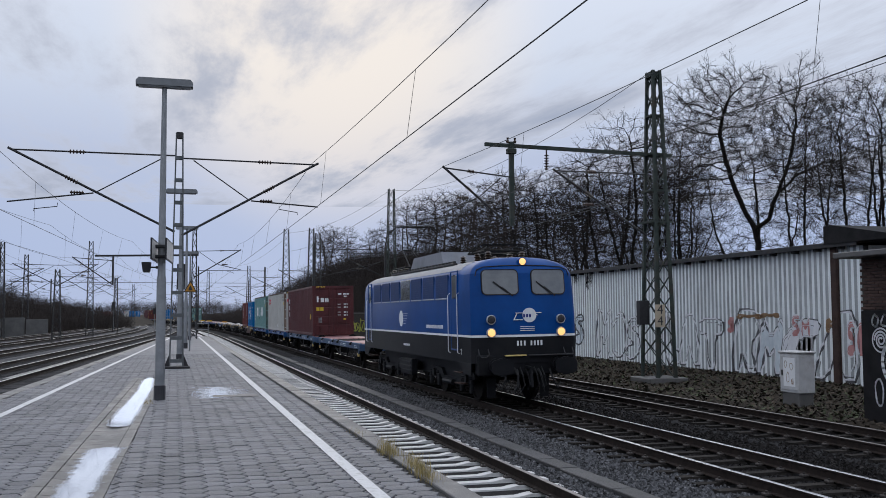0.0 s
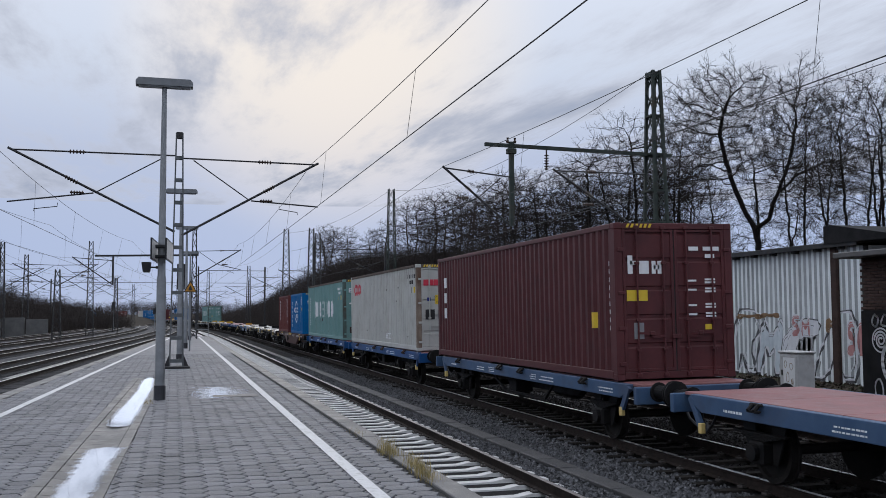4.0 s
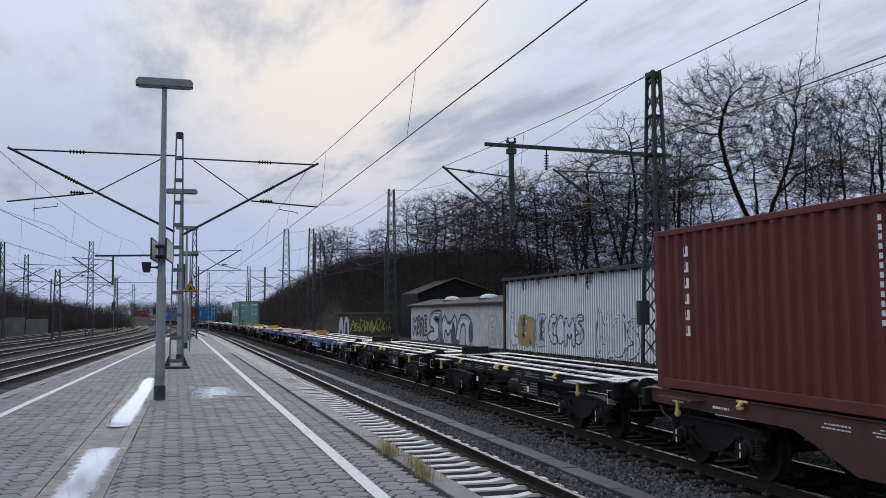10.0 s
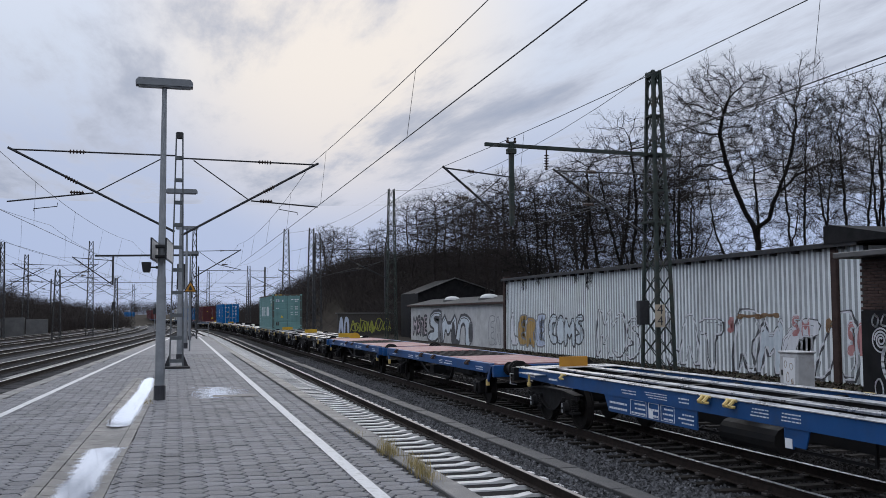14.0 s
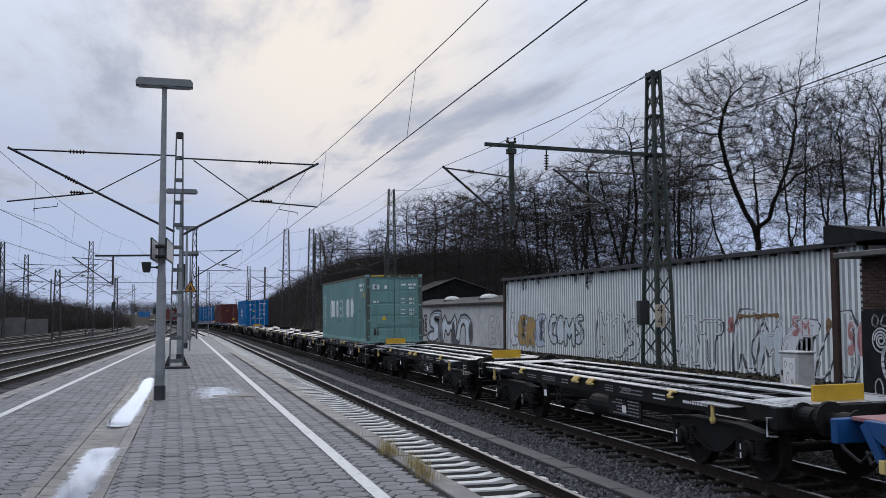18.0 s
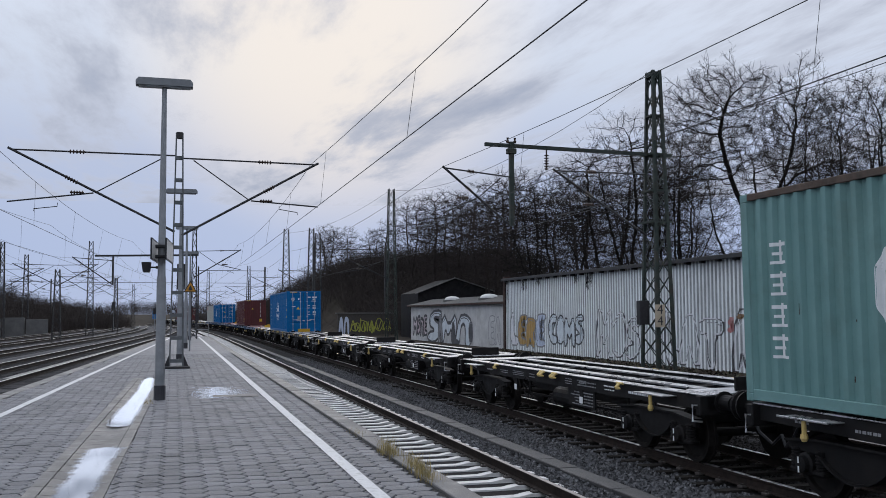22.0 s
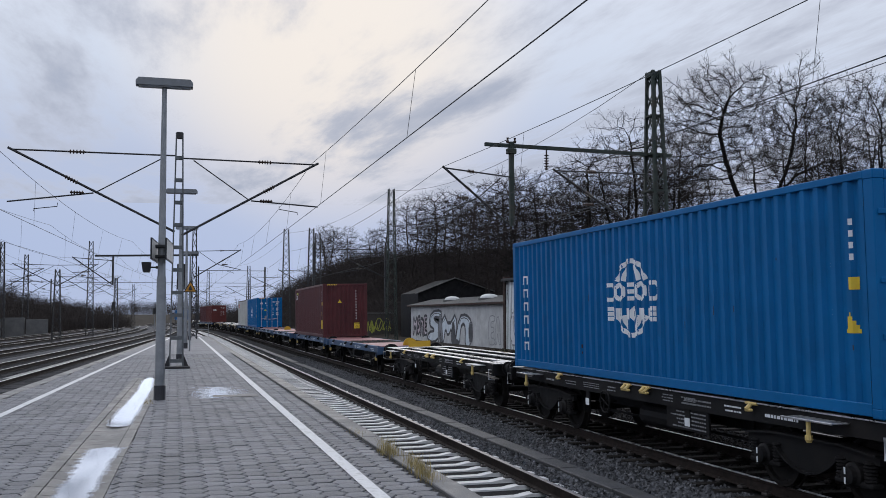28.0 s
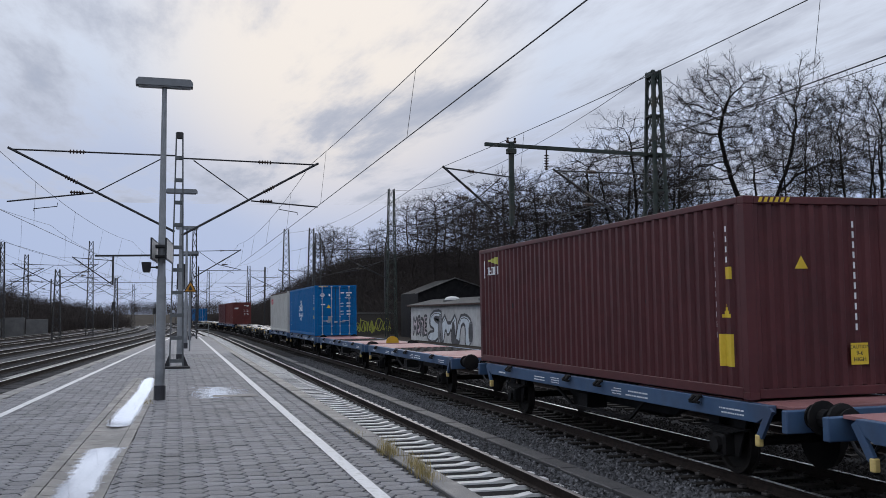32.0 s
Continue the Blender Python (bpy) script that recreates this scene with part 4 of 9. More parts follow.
simple_mast(3.2, 168.0, 10.0, 0.7, FAR, arms=((-1, 3.0), (1, 3.0)))
simple_mast(6.8, 205.0, 11.5, 0.9, FAR, arms=((-1, 4.0), (1, 4.0)))
simple_mast(-24.0, 150.0, 11.0, 0.9, FAR, arms=((-1, 4.0), (1, 4.0)))
simple_mast(-9.0, 230.0, 9.5, 0.9, FAR, arms=((-1, 4.0), (1, 4.0)))
simple_mast(0.8, 240.0, 11.0, 0.9, FAR, arms=((-1, 4.0), (1, 4.0)))
simple_mast(-17.5, 109.3, 10.2, 0.7, FAR, arms=((1, 4.0),))


def make_portal(y, x0, x1, z, label):
    t = thing("portal_beam", label, "gantry", m=Matrix.Translation((0, y, 0)))
    bm = B()
    for dz in ((-0.22, 0.22) if y < 140 else (0,)):
        beam(bm, (x0, 0, z + dz), (x1, 0, z + dz), 0.08, 0.08)
    n = int((x1 - x0) / 0.8) if y < 140 else 0
    for k in range(n):
        a, b = x0 + (x1 - x0) * k / n, x0 + (x1 - x0) * (k + 1) / n
        beam(bm, (a, 0, z - 0.22), (b, 0, z + 0.22), 0.04, 0.04)
    part("girder", bm, "dark_steel", t)
    for x in (x0, x1):
        bm = B()
        beam(bm, (x, 0, -0.4), (x, 0, z + 0.6), 0.22, 0.22)
        part("leg", bm, "dark_steel", t)


make_portal(110.5, 15.5, 24.0, 9.8, "dark steel portal spanning from the masts to the bank")
make_portal(190.0, -22.0, 14.0, 8.6, "distant steel signal gantry across the tracks")
make_portal(150.0, 3.5, 13.5, 9.2, "distant steel portal over the freight tracks")


def wire_run(name, label, pts, r=0.009):
    """A wire hung in catenary curves through supports (x, y, z, sag to the next)."""
    bm = B()
    line = []
    for a, b in zip(pts, pts[1:]):
        n = 10
        for k in range(n):
            f = k / n
            line.append((a[0] + (b[0] - a[0]) * f, a[1] + (b[1] - a[1]) * f, a[2] + (b[2] - a[2]) * f - a[3] * 4 * f * (1 - f)))
    line.append(pts[-1][:3])
    path_tube(bm, line, r, 5)
    return part(name, bm, "wire", None, label), line


def catenary(label, place, off, sup, zc, zm, sag, droppers=True, r=0.009, stagger=0.25, first=(0.15, 0.38, 0.62, 0.85)):
    t = thing("overhead_line", label, "overhead line", "overhead lines")
    pc = [(*place(y, off + (stagger if i % 2 else -stagger))[:2], zc, 0.0) for i, y in enumerate(sup)]
    pm_ = [(*place(y, off + 0.2)[:2], zm, sag) for y in sup]
    bm = B()
    path_tube(bm, [p[:3] for p in pc], r * 1.15, 5)
    part("contact_wire", bm, "wire", t)
    line = []
    for a, b in zip(pm_, pm_[1:]):
        for k in range(10):
            f = k / 10
            line.append((a[0] + (b[0] - a[0]) * f, a[1] + (b[1] - a[1]) * f, a[2] - a[3] * 4 * f * (1 - f)))
    line.append(pm_[-1][:3])
    bm = B()
    path_tube(bm, line, r, 5)
    part("carrying_wire", bm, "wire", t)
    if droppers:
        for k, (a, b, c, d) in enumerate(zip(pm_, pm_[1:], pc, pc[1:])):
            for f in first if k == 0 else (0.15, 0.38, 0.62, 0.85):
                u = [a[i] + (b[i] - a[i]) * f for i in range(2)] + [a[2] - a[3] * 4 * f * (1 - f)]
                v = [c[i] + (d[i] - c[i]) * f for i in range(3)]
                bm = B()
                tube(bm, u, v, 0.005, 4)
                part("dropper", bm, "wire", t)
    return t


catenary("overhead wire above the platform track", along, -4.55, [-26, 34, 74, 128, 190, 260], 5.95, 7.78, 0.55, stagger=0.03, first=(0.2, 0.742, 0.94))
catenary("overhead wire above the freight train's track", along, 0.03, [-22, 32.7, 80, 128, 190, 260], 5.8, 7.69, 0.57, stagger=0.05)
catenary("overhead wire above the dull rusty track", along, 4.1, [-22, 32.7, 80, 128, 190, 260], 5.85, 7.7, 0.5)
catenary("overhead wire above the track behind the platform", along_left, 3.1, [-20, 34, 74, 124, 176, 240], 5.9, 7.85, 0.5)
catenary("overhead wire above a track of the bundle", along_left, 0.0, [10, 60, 93, 124, 176, 240], 5.9, 7.7, 0.5)
catenary("overhead wire above a track of the bundle", along_left, -4.3, [20, 60, 93, 133, 176, 240], 5.9, 7.7, 0.5)
catenary("overhead wire above an outer track", along_left, -8.8, [30, 88, 133, 176, 240], 5.9, 7.7, 0.5)
for dx in (-0.1,):
    ob, _ = wire_run("feeder_cable", "", [(17.65 + dx, 32.7, 11.7, 1.4), (17.9 + dx, 80, 13.1, 0.9), (15 + dx, 128, 13.4, 1.0), (12 + dx, 190, 12, 0)], 0.012)
    tagged(ob, "feeder cable slung between the mast tops", "cable")


# ---- things on the platform ----
def make_lamp_post(x, y, h, label, sign=False, head=1.2):
    t = thing("platform_lamp", label, "lamp post", "platform lamps", m=Matrix.Translation((x, y, PZ)))
    bm = B()
    lathe(bm, (0, 0, 0), (0, 0, 1), [(0, 0.105), (2.6, 0.10), (2.65, 0.085), (h - 0.1, 0.052), (h, 0.05)], 14)
    part("pole", bm, "galv", t, "tapered galvanised pole", smooth=True)
    bm = B()
    lathe(bm, (0, 0, 0), (0, 0, 1), [(0, 0.125), (0.3, 0.125), (0.31, 0.108)], 14)
    part("pole_sleeve", bm, "rubber_dark", t, "dark protective sleeve")
    bm = B()
    prism(bm, [(-head / 2, h), (head / 2, h), (head / 2, h + 0.09), (head / 2 - 0.06, h + 0.16), (-head / 2 + 0.06, h + 0.16), (-head / 2, h + 0.09)], -0.13, 0.13, "y")
    hd = part("lamp_head", bm, "lamp_grey", t, "long flat lamp housing")
    bm = B()
    rbox(bm, -head / 2 + 0.05, head / 2 - 0.05, -0.1, 0.1, h - 0.03, h - 0.002, 0.01)
    part("diffuser", bm, "lamp_glass", hd)
    return t


lamp = make_lamp_post(-0.27, 21.43, 6.78, "galvanised platform lamp post with station sign and loudspeaker")


def lamp_fittings(t):
    # two long sign boards, seen almost end on, with brackets
    for x0, x1 in ((-0.20, -0.08), (0.09, 0.22)):
        bm = B()
        ends = [Vector((x0, -0.95, 0)), Vector((x1, 0.95, 0))]
        beam(bm, ends[0] + Vector((0, 0, 3.18)), ends[1] + Vector((0, 0, 3.18)), 0.025, 0.42)
        b = part("sign_board", bm, "cab_grey", t, "station sign board on a bracket")
        for dz in (-0.21, 0.21):
            bm = B()
            beam(bm, ends[0] + Vector((0, 0, 3.18 + dz)), ends[1] + Vector((0, 0, 3.18 + dz)), 0.035, 0.022)
            part("frame_bar", bm, "black_plastic", b)
        for e in ends:
            bm = B()
            beam(bm, e + Vector((0, 0, 2.97)), e + Vector((0, 0, 3.39)), 0.036, 0.022)
            part("frame_bar", bm, "black_plastic", b)
    for z in (3.06, 3.28):
        bm = B()
        rbox(bm, -0.14, 0.15, -0.12, 0.12, z - 0.035, z + 0.035, 0.012)
        part("sign_clamp", bm, "dark_steel", t)
    bm = B()
    tube(bm, (-0.06, 0, 2.83), (-0.24, 0, 2.83), 0.018, 8)
    tube(bm, (-0.06, 0, 2.83), (-0.12, 0, 2.83), 0.03, 8)
    part("speaker_bracket", bm, "dark_steel", t)
    bm = B()
    prism(bm, [(-0.42, 2.94), (-0.21, 2.94), (-0.235, 2.72), (-0.385, 2.72)], -0.10, 0.10, "y")
    bmesh.ops.bevel(bm, geom=bm.edges[:], offset=0.012, segments=2, affect="EDGES")
    part("loudspeaker", bm, "black_plastic", t, "black loudspeaker box")


lamp_fittings(lamp)
make_lamp_post(0.22, 38.4, 6.55, "galvanised platform lamp post behind the mast")
make_lamp_post(0.62, 53.9, 6.5, "galvanised platform lamp post further along")
make_lamp_post(1.1, 72.2, 6.3, "galvanised platform lamp post near the platform's end")


def make_warning_post():
    t = thing("warning_sign", "triangular yellow warning sign on a thin post", "sign", m=Matrix.Translation((0.78, 50.0, PZ)))
    bm = B()
    tube(bm, (0, 0, 0), (0, 0, 3.6), 0.04, 8)
    part("post", bm, "galv", t)
    bm = B()
    prism(bm, [(-0.34, 2.95), (0.34, 2.95), (0, 3.55)], -0.045, -0.03, "y")
    b = part("triangle", bm, "mark_black", t)
    bm = B()
    prism(bm, [(-0.26, 3.0), (0.26, 3.0), (0, 3.46)], -0.055, -0.046, "y")
    pn = part("panel", bm, "stop_orange", b)
    bm = B()
    prism(bm, [(-0.1, 3.05), (0.12, 3.05), (0.06, 3.2), (0.02, 3.32), (-0.06, 3.2)], -0.06, -0.056, "y")
    part("pictogram", bm, "mark_black", pn)


make_warning_post()


def make_end_gate():
    t = thing("end_barrier", "low metal barrier at the platform's end", "barrier", m=Matrix.Translation((2.3, 83.0, PZ)))
    for x in (-0.5, 0.5):
        bm = B()
        tube(bm, (x, 0, 0), (x, 0, 1.1), 0.03, 8)
        part("post", bm, "galv", t)
    for z in (0.6, 1.08):
        bm = B()
        tube(bm, (-0.5, 0, z), (0.5, 0, z), 0.025, 8)
        part("rail", bm, "galv", t)


make_end_gate()


def make_slab(x, y):
    t = thing("manhole_slab", "rectangular concrete inspection slab sunk in the paving", "slab", m=Matrix.Translation((x, y, PZ)))
    bm = B()
    rbox(bm, -0.5, 0.5, -0.3, 0.3, -0.05, 0.012, 0.012)
    part("cover", bm, "slab", t)


make_slab(1.35, 21.9)
make_slab(1.2, 41.0)
# ---- sheds along the right-hand side ----
def tag_strokes(bm, plane, letters, seed, r=0.035):
    """Sprayed outlines: loops and hooks, one cluster for each letter. plane(u, v) gives the place on the wall."""
    rng = random.Random(seed)
    for u0, v0, w, h in letters:
        pts = []
        n = rng.choice((5, 6, 7))
        style = rng.random()
        for k in range(n):
            a = 6.283 * k / n + rng.uniform(-0.35, 0.35)
            if style < 0.5:
                pts.append((0.5 + 0.46 * math.cos(a) * rng.uniform(0.75, 1.1), 0.5 + 0.5 * math.sin(a) * rng.uniform(0.75, 1.08)))
            else:
                pts.append((k / (n - 1) + rng.uniform(-0.15, 0.15), (k % 2) * rng.uniform(0.7, 1.0) + rng.uniform(-0.05, 0.15)))
        closed = style < 0.5
        line = []
        m = len(pts)
        rngk = range(m if closed else m - 1)
        for k in rngk:
            p0, p1, p2, p3 = (pts[(k + j - 1) % m] if closed else pts[min(max(k + j - 1, 0), m - 1)] for j in range(4))
            for f in (0, 0.25, 0.5, 0.75):
                line.append(tuple(0.5 * ((2 * p1[i]) + (-p0[i] + p2[i]) * f + (2 * p0[i] - 5 * p1[i] + 4 * p2[i] - p3[i]) * f * f + (-p0[i] + 3 * p1[i] - 3 * p2[i] + p3[i]) * f ** 3) for i in range(2)))
        line.append(line[0] if closed else pts[-1])
        prev = None
        for k in range(len(line) - 1):
            a, b = Vector(line[k]), Vector(line[k + 1])
            a, b = Vector((u0 + a.x * w, v0 + a.y * h)), Vector((u0 + b.x * w, v0 + b.y * h))
            d = b - a
            if d.length < 1e-4:
                continue
            nrm = Vector((-d.y, d.x)).normalized() * r * rng.uniform(0.7, 1.2)
            ext = d.normalized() * r * 0.6
            bm.faces.new([bm.verts.new(plane(*p)) for p in (a - ext - nrm, b + ext - nrm, b + ext + nrm, a - ext + nrm)])


def letters_row(u, v, h, widths, rng, wob=0.12):
    out = []
    for w in widths:
        out.append((u, v + rng.uniform(-wob, wob), w, h * rng.uniform(0.85, 1.1)))
        u += w * 0.92
    return out


SHED_X = 21.7
BLOCKS = {
    "ell": [(0, 0), (1, 0), (1, 0.28), (0.4, 0.28), (0.38, 1), (0, 1)],
    "arr": [(0, 0), (0.32, 0), (0.35, 0.38), (0.62, 0), (1, 0), (0.68, 0.46), (0.95, 0.62), (0.92, 0.9), (0.65, 1), (0, 1)],
    "em": [(0, 0), (0.26, 0), (0.28, 0.55), (0.5, 0.18), (0.72, 0.55), (0.74, 0), (1, 0), (0.95, 1), (0.7, 1), (0.5, 0.6), (0.3, 1), (0.05, 1)],
    "tee": [(0.34, 0), (0.66, 0), (0.66, 0.7), (1, 0.7), (1, 1), (0, 1), (0, 0.7), (0.34, 0.7)],
    "cee": [(1, 0.02), (0.4, 0), (0, 0.3), (0.05, 0.75), (0.45, 1), (1, 0.95), (0.9, 0.7), (0.5, 0.72), (0.36, 0.5), (0.5, 0.28), (0.98, 0.3)],
    "wedge": [(0, 0), (0.34, 0), (0.48, 0.5), (0.66, 0), (1, 0.02), (0.74, 1), (0.3, 0.96)],
    "arch": [(0, 0), (0.3, 0.04), (0.3, 0.6), (0.46, 0.74), (0.6, 0.6), (0.66, 0), (1, 0), (0.95, 0.8), (0.6, 1), (0.15, 0.95)],
    "hook": [(0, 0.1), (0.5, 0), (1, 0.25), (0.9, 0.58), (0.42, 0.7), (0.5, 0.8), (0.95, 0.76), (0.9, 1), (0.2, 0.95), (0.05, 0.55), (0.6, 0.38), (0.1, 0.32)],
    "stem": [(0, 0), (0.9, 0), (1, 0.24), (0.42, 0.28), (0.36, 1), (0, 0.94)],
    "zig": [(0, 0), (0.25, 0), (0.3, 0.5), (0.5, 0.22), (0.7, 0.52), (0.75, 0), (1, 0), (0.92, 1), (0.52, 0.55), (0.1, 1)],
    "ring": [(0.2, 0), (0.8, 0.02), (1, 0.4), (0.85, 0.95), (0.45, 1), (0.05, 0.75), (0, 0.3)],
    "comb": [(0, 0), (0.95, 0), (1, 0.2), (0.4, 0.22), (0.4, 0.4), (0.85, 0.42), (0.85, 0.6), (0.4, 0.58), (0.42, 0.78), (1, 0.8), (0.95, 1), (0.05, 0.95)],
}


def chaikin(pts, times=2):
    for _ in range(times):
        out = []
        for i, p in enumerate(pts):
            q = pts[(i + 1) % len(pts)]
            out += [(p[0] * 0.75 + q[0] * 0.25, p[1] * 0.75 + q[1] * 0.25), (p[0] * 0.25 + q[0] * 0.75, p[1] * 0.25 + q[1] * 0.75)]
        pts = out
    return pts


def wall_letter(parent, kind, y, z, w, h, fill, line, lw, face, lean=0.0, steps=None, label="sprayed block letter"):
    """One sprayed block shape: a filled body and its outline, pressed on to a wall; y falls towards the shape's right."""
    pts = chaikin(BLOCKS[kind], 1)
    pts = [(y - (u + lean * (v - 0.5)) * w, z + v * h) for u, v in pts]
    bm = B()
    if fill:
        bm.faces.new([bm.verts.new((0.0, a, b)) for a, b in pts])
    m = len(pts)
    cy, cz = sum(p[0] for p in pts) / m, sum(p[1] for p in pts) / m
    for scale, width, x in ((1.0, lw, -0.002), (0.82, lw * 0.35, -0.003)):
        for i in range(m):
            a, b = Vector(pts[i]), Vector(pts[(i + 1) % m])
            c = Vector((cy, cz))
            a, b = c + (a - c) * scale, c + (b - c) * scale
            d = b - a
            if d.length < 1e-5 or (scale < 1 and i % 9 < 4):
                continue
            nrm = Vector((-d.y, d.x)).normalized() * width
            e = d.normalized() * width * 0.5
            f = bm.faces.new([bm.verts.new((x, *q)) for q in (a - e - nrm, b + e - nrm, b + e + nrm, a - e + nrm)])
            f.material_index = 1
    bmesh.ops.triangulate(bm, faces=bm.faces[:])
    if steps:
        lo, hi = y - w * 1.3, y + w * 0.3
        for s in steps:
            if lo < s < hi:
                bmesh.ops.bisect_plane(bm, geom=bm.verts[:] + bm.edges[:] + bm.faces[:], plane_co=(0, s, 0), plane_no=(0, 1, 0))
    for v in bm.verts:
        v.co.x += face(v.co.y)
    for f in bm.faces:
        f.material_index = f.material_index if fill else 0
    ob = part("graffiti_letter", bm, fill or line, parent, label)
    if fill:
        ob.data.materials.append(M[line])


def wall_word(parent, y, z, h, word, fills, line, lw, face, steps=None, lean=0.0):
    for i, (kind, w) in enumerate(word):
        wall_letter(parent, kind, y, z + 0.06 * math.sin(2.3 * i), w, h * (1 + 0.06 * math.cos(1.7 * i)), fills[i % len(fills)], line, lw, face, lean, steps)
        y -= w * 0.94


def make_shed():
    """Long shed clad in white ribbed sheet metal."""
    y0, y1, top = 26.3, 61.2, 4.62
    t = thing("corrugated_shed", "long white corrugated-metal shed covered with graffiti", "shed")
    rng = random.Random(21)
    # sheets: each about 1.05 m wide, ribs of 0.2 m
    n = 30
    w = (y1 - y0) / n
    for i in range(n):
        bm = B()
        a = y0 + i * w
        ribs = 4
        p = w / ribs
        base = 0.02 + rng.uniform(-0.05, 0.04)
        for k in range(ribs):
            y = a + k * p
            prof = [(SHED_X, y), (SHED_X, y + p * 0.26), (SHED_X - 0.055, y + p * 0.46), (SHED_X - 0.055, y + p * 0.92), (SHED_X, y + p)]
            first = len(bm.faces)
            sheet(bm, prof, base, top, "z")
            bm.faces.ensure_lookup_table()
            # groove and near flank take the colour that holds their shade
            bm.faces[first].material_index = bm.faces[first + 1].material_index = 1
        bmesh.ops.remove_doubles(bm, verts=bm.verts[:], dist=0.0005)
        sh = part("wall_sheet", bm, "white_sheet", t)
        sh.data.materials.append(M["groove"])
    bm = B()
    box(bm, SHED_X + 0.02, SHED_X + 0.2, y0, y1, -0.4, top)
    part("frame_wall", bm, "roof_felt", t)
    bm = B()
    box(bm, SHED_X - 0.02, SHED_X + 0.1, y0, y1, -0.4, 0.06)
    part("plinth", bm, "mortar", t)
    bm = B()
    prism(bm, [(SHED_X - 0.3, top + 0.02), (SHED_X + 5, top + 0.6), (SHED_X + 5, top + 0.75), (SHED_X - 0.3, top + 0.14)], y0 - 0.1, y1 + 0.2, "y")
    part("roof", bm, "roof_felt", t)
    bm = B()
    rbox(bm, SHED_X - 0.36, SHED_X - 0.3, y0 - 0.1, y1 + 0.2, top - 0.02, top + 0.16, 0.01)
    part("fascia", bm, "dark_steel", t, "grey metal roof edge")
    k = 0
    y = y0 + 0.8
    while y < y1:
        bm = B()
        box(bm, SHED_X - 0.28, SHED_X - 0.02, y, y + 0.14, top - 0.10, top + 0.02)
        part("bracket", bm, "roof_felt", t)
        y += 1.25
    bm = B()
    rbox(bm, SHED_X - 0.2, SHED_X - 0.06, 27.42, 27.72, -0.2, top + 0.15, 0.02)
    part("pilaster", bm, "rust_dark", t, "rust-brown steel pilaster")
    bm = B()
    rbox(bm, SHED_X - 0.14, SHED_X + 0.3, y1, y1 + 0.38, -0.2, top + 0.3, 0.02)
    part("corner_post", bm, "rust_dark", t, "rust-brown corner post")
    bm = B()
    prism(bm, [(27.75, 4.72), (27.75, 5.34), (27.4, 5.36), (24.5, 4.84), (24.5, 4.72)], SHED_X - 0.4, SHED_X + 3, "x")
    part("raised_roof_end", bm, "black_paint", t, "black raised end of the roof")
    bm = B()
    box(bm, SHED_X + 5, SHED_X + 5.2, y0, y1, -0.4, top + 0.6)
    box(bm, SHED_X + 0.2, SHED_X + 5, y0, y0 + 0.2, -0.4, top)
    box(bm, SHED_X + 0.2, SHED_X + 5, y1 - 0.2, y1, -0.4, top)
    part("back_walls", bm, "plaster", t)
    rib = w / 4
    steps = [y0 + k * rib + f * rib for k in range(4 * n) for f in (0.0, 0.26, 0.46, 0.92)]

    def face(y):
        f = ((y - y0) / rib) % 1.0
        d = 0 if f < 0.26 else (f - 0.26) / 0.20 if f < 0.46 else 1 if f < 0.92 else (1 - f) / 0.08
        return SHED_X - 0.055 * d - 0.004

    wall_word(t, 60.3, 0.35, 2.0, (("ell", 1.5), ("comb", 1.6), ("arr", 1.7), ("comb", 1.7)), ("tag_white", "tag_ochre", "tag_ochre", "tag_blue"), "tag_grey", 0.045, face, steps, 0.12)
    wall_word(t, 53.6, 0.6, 1.7, (("cee", 1.3), ("ring", 1.2), ("em", 1.6), ("hook", 1.3)), ("tag_silver",), "tag_dark", 0.045, face, steps)
    wall_word(t, 46.9, 0.15, 2.3, (("em", 2.1), ("ring", 1.6), ("hook", 1.6)), ("",), "tag_dark", 0.045, face, steps, 0.1)
    wall_word(t, 46.8, 0.2, 2.25, (("em", 2.0), ("ring", 1.5), ("hook", 1.5)), ("",), "tag_white", 0.03, lambda y: face(y) - 0.004, steps, 0.1)
    wall_word(t, 39.5, 0.1, 2.25, (("ell", 1.3), ("wedge", 1.9), ("tee", 1.9)), ("",), "tag_dark", 0.045, face, steps)
    wall_word(t, 39.35, 0.16, 2.2, (("ell", 1.2), ("wedge", 1.8), ("tee", 1.8)), ("",), "tag_white", 0.032, lambda y: face(y) - 0.003, steps)
    wall_word(t, 33.9, 0.05, 2.35, (("arr", 1.75), ("zig", 1.6), ("cee", 2.1), ("wedge", 2.5)), ("", "tag_silver", "tag_white", ""), "tag_dark", 0.045, face, steps, 0.25)
    wall_word(t, 33.75, 0.12, 2.25, (("arr", 1.7), ("zig", 1.5), ("cee", 2.05), ("wedge", 2.4)), ("",), "tag_white", 0.03, lambda y: face(y) - 0.003, steps, 0.25)
    wall_word(t, 33.7, 2.2, 0.15, (("zig", 1.8), ("zig", 1.2)), ("tag_rust",), "tag_rust", 0.03, lambda y: face(y) - 0.005, steps)
    wall_word(t, 34.3, 1.6, 0.6, (("hook", 0.45),), ("tag_red",), "tag_red", 0.02, lambda y: face(y) - 0.005, steps)
    wall_word(t, 30.2, 1.5, 0.8, (("hook", 0.6), ("zig", 0.6)), ("tag_red",), "tag_white", 0.025, lambda y: face(y) - 0.005, steps)
    wall_word(t, 28.2, 1.75, 0.5, (("zig", 0.7),), ("tag_rust",), "tag_rust", 0.03, lambda y: face(y) - 0.005, steps)
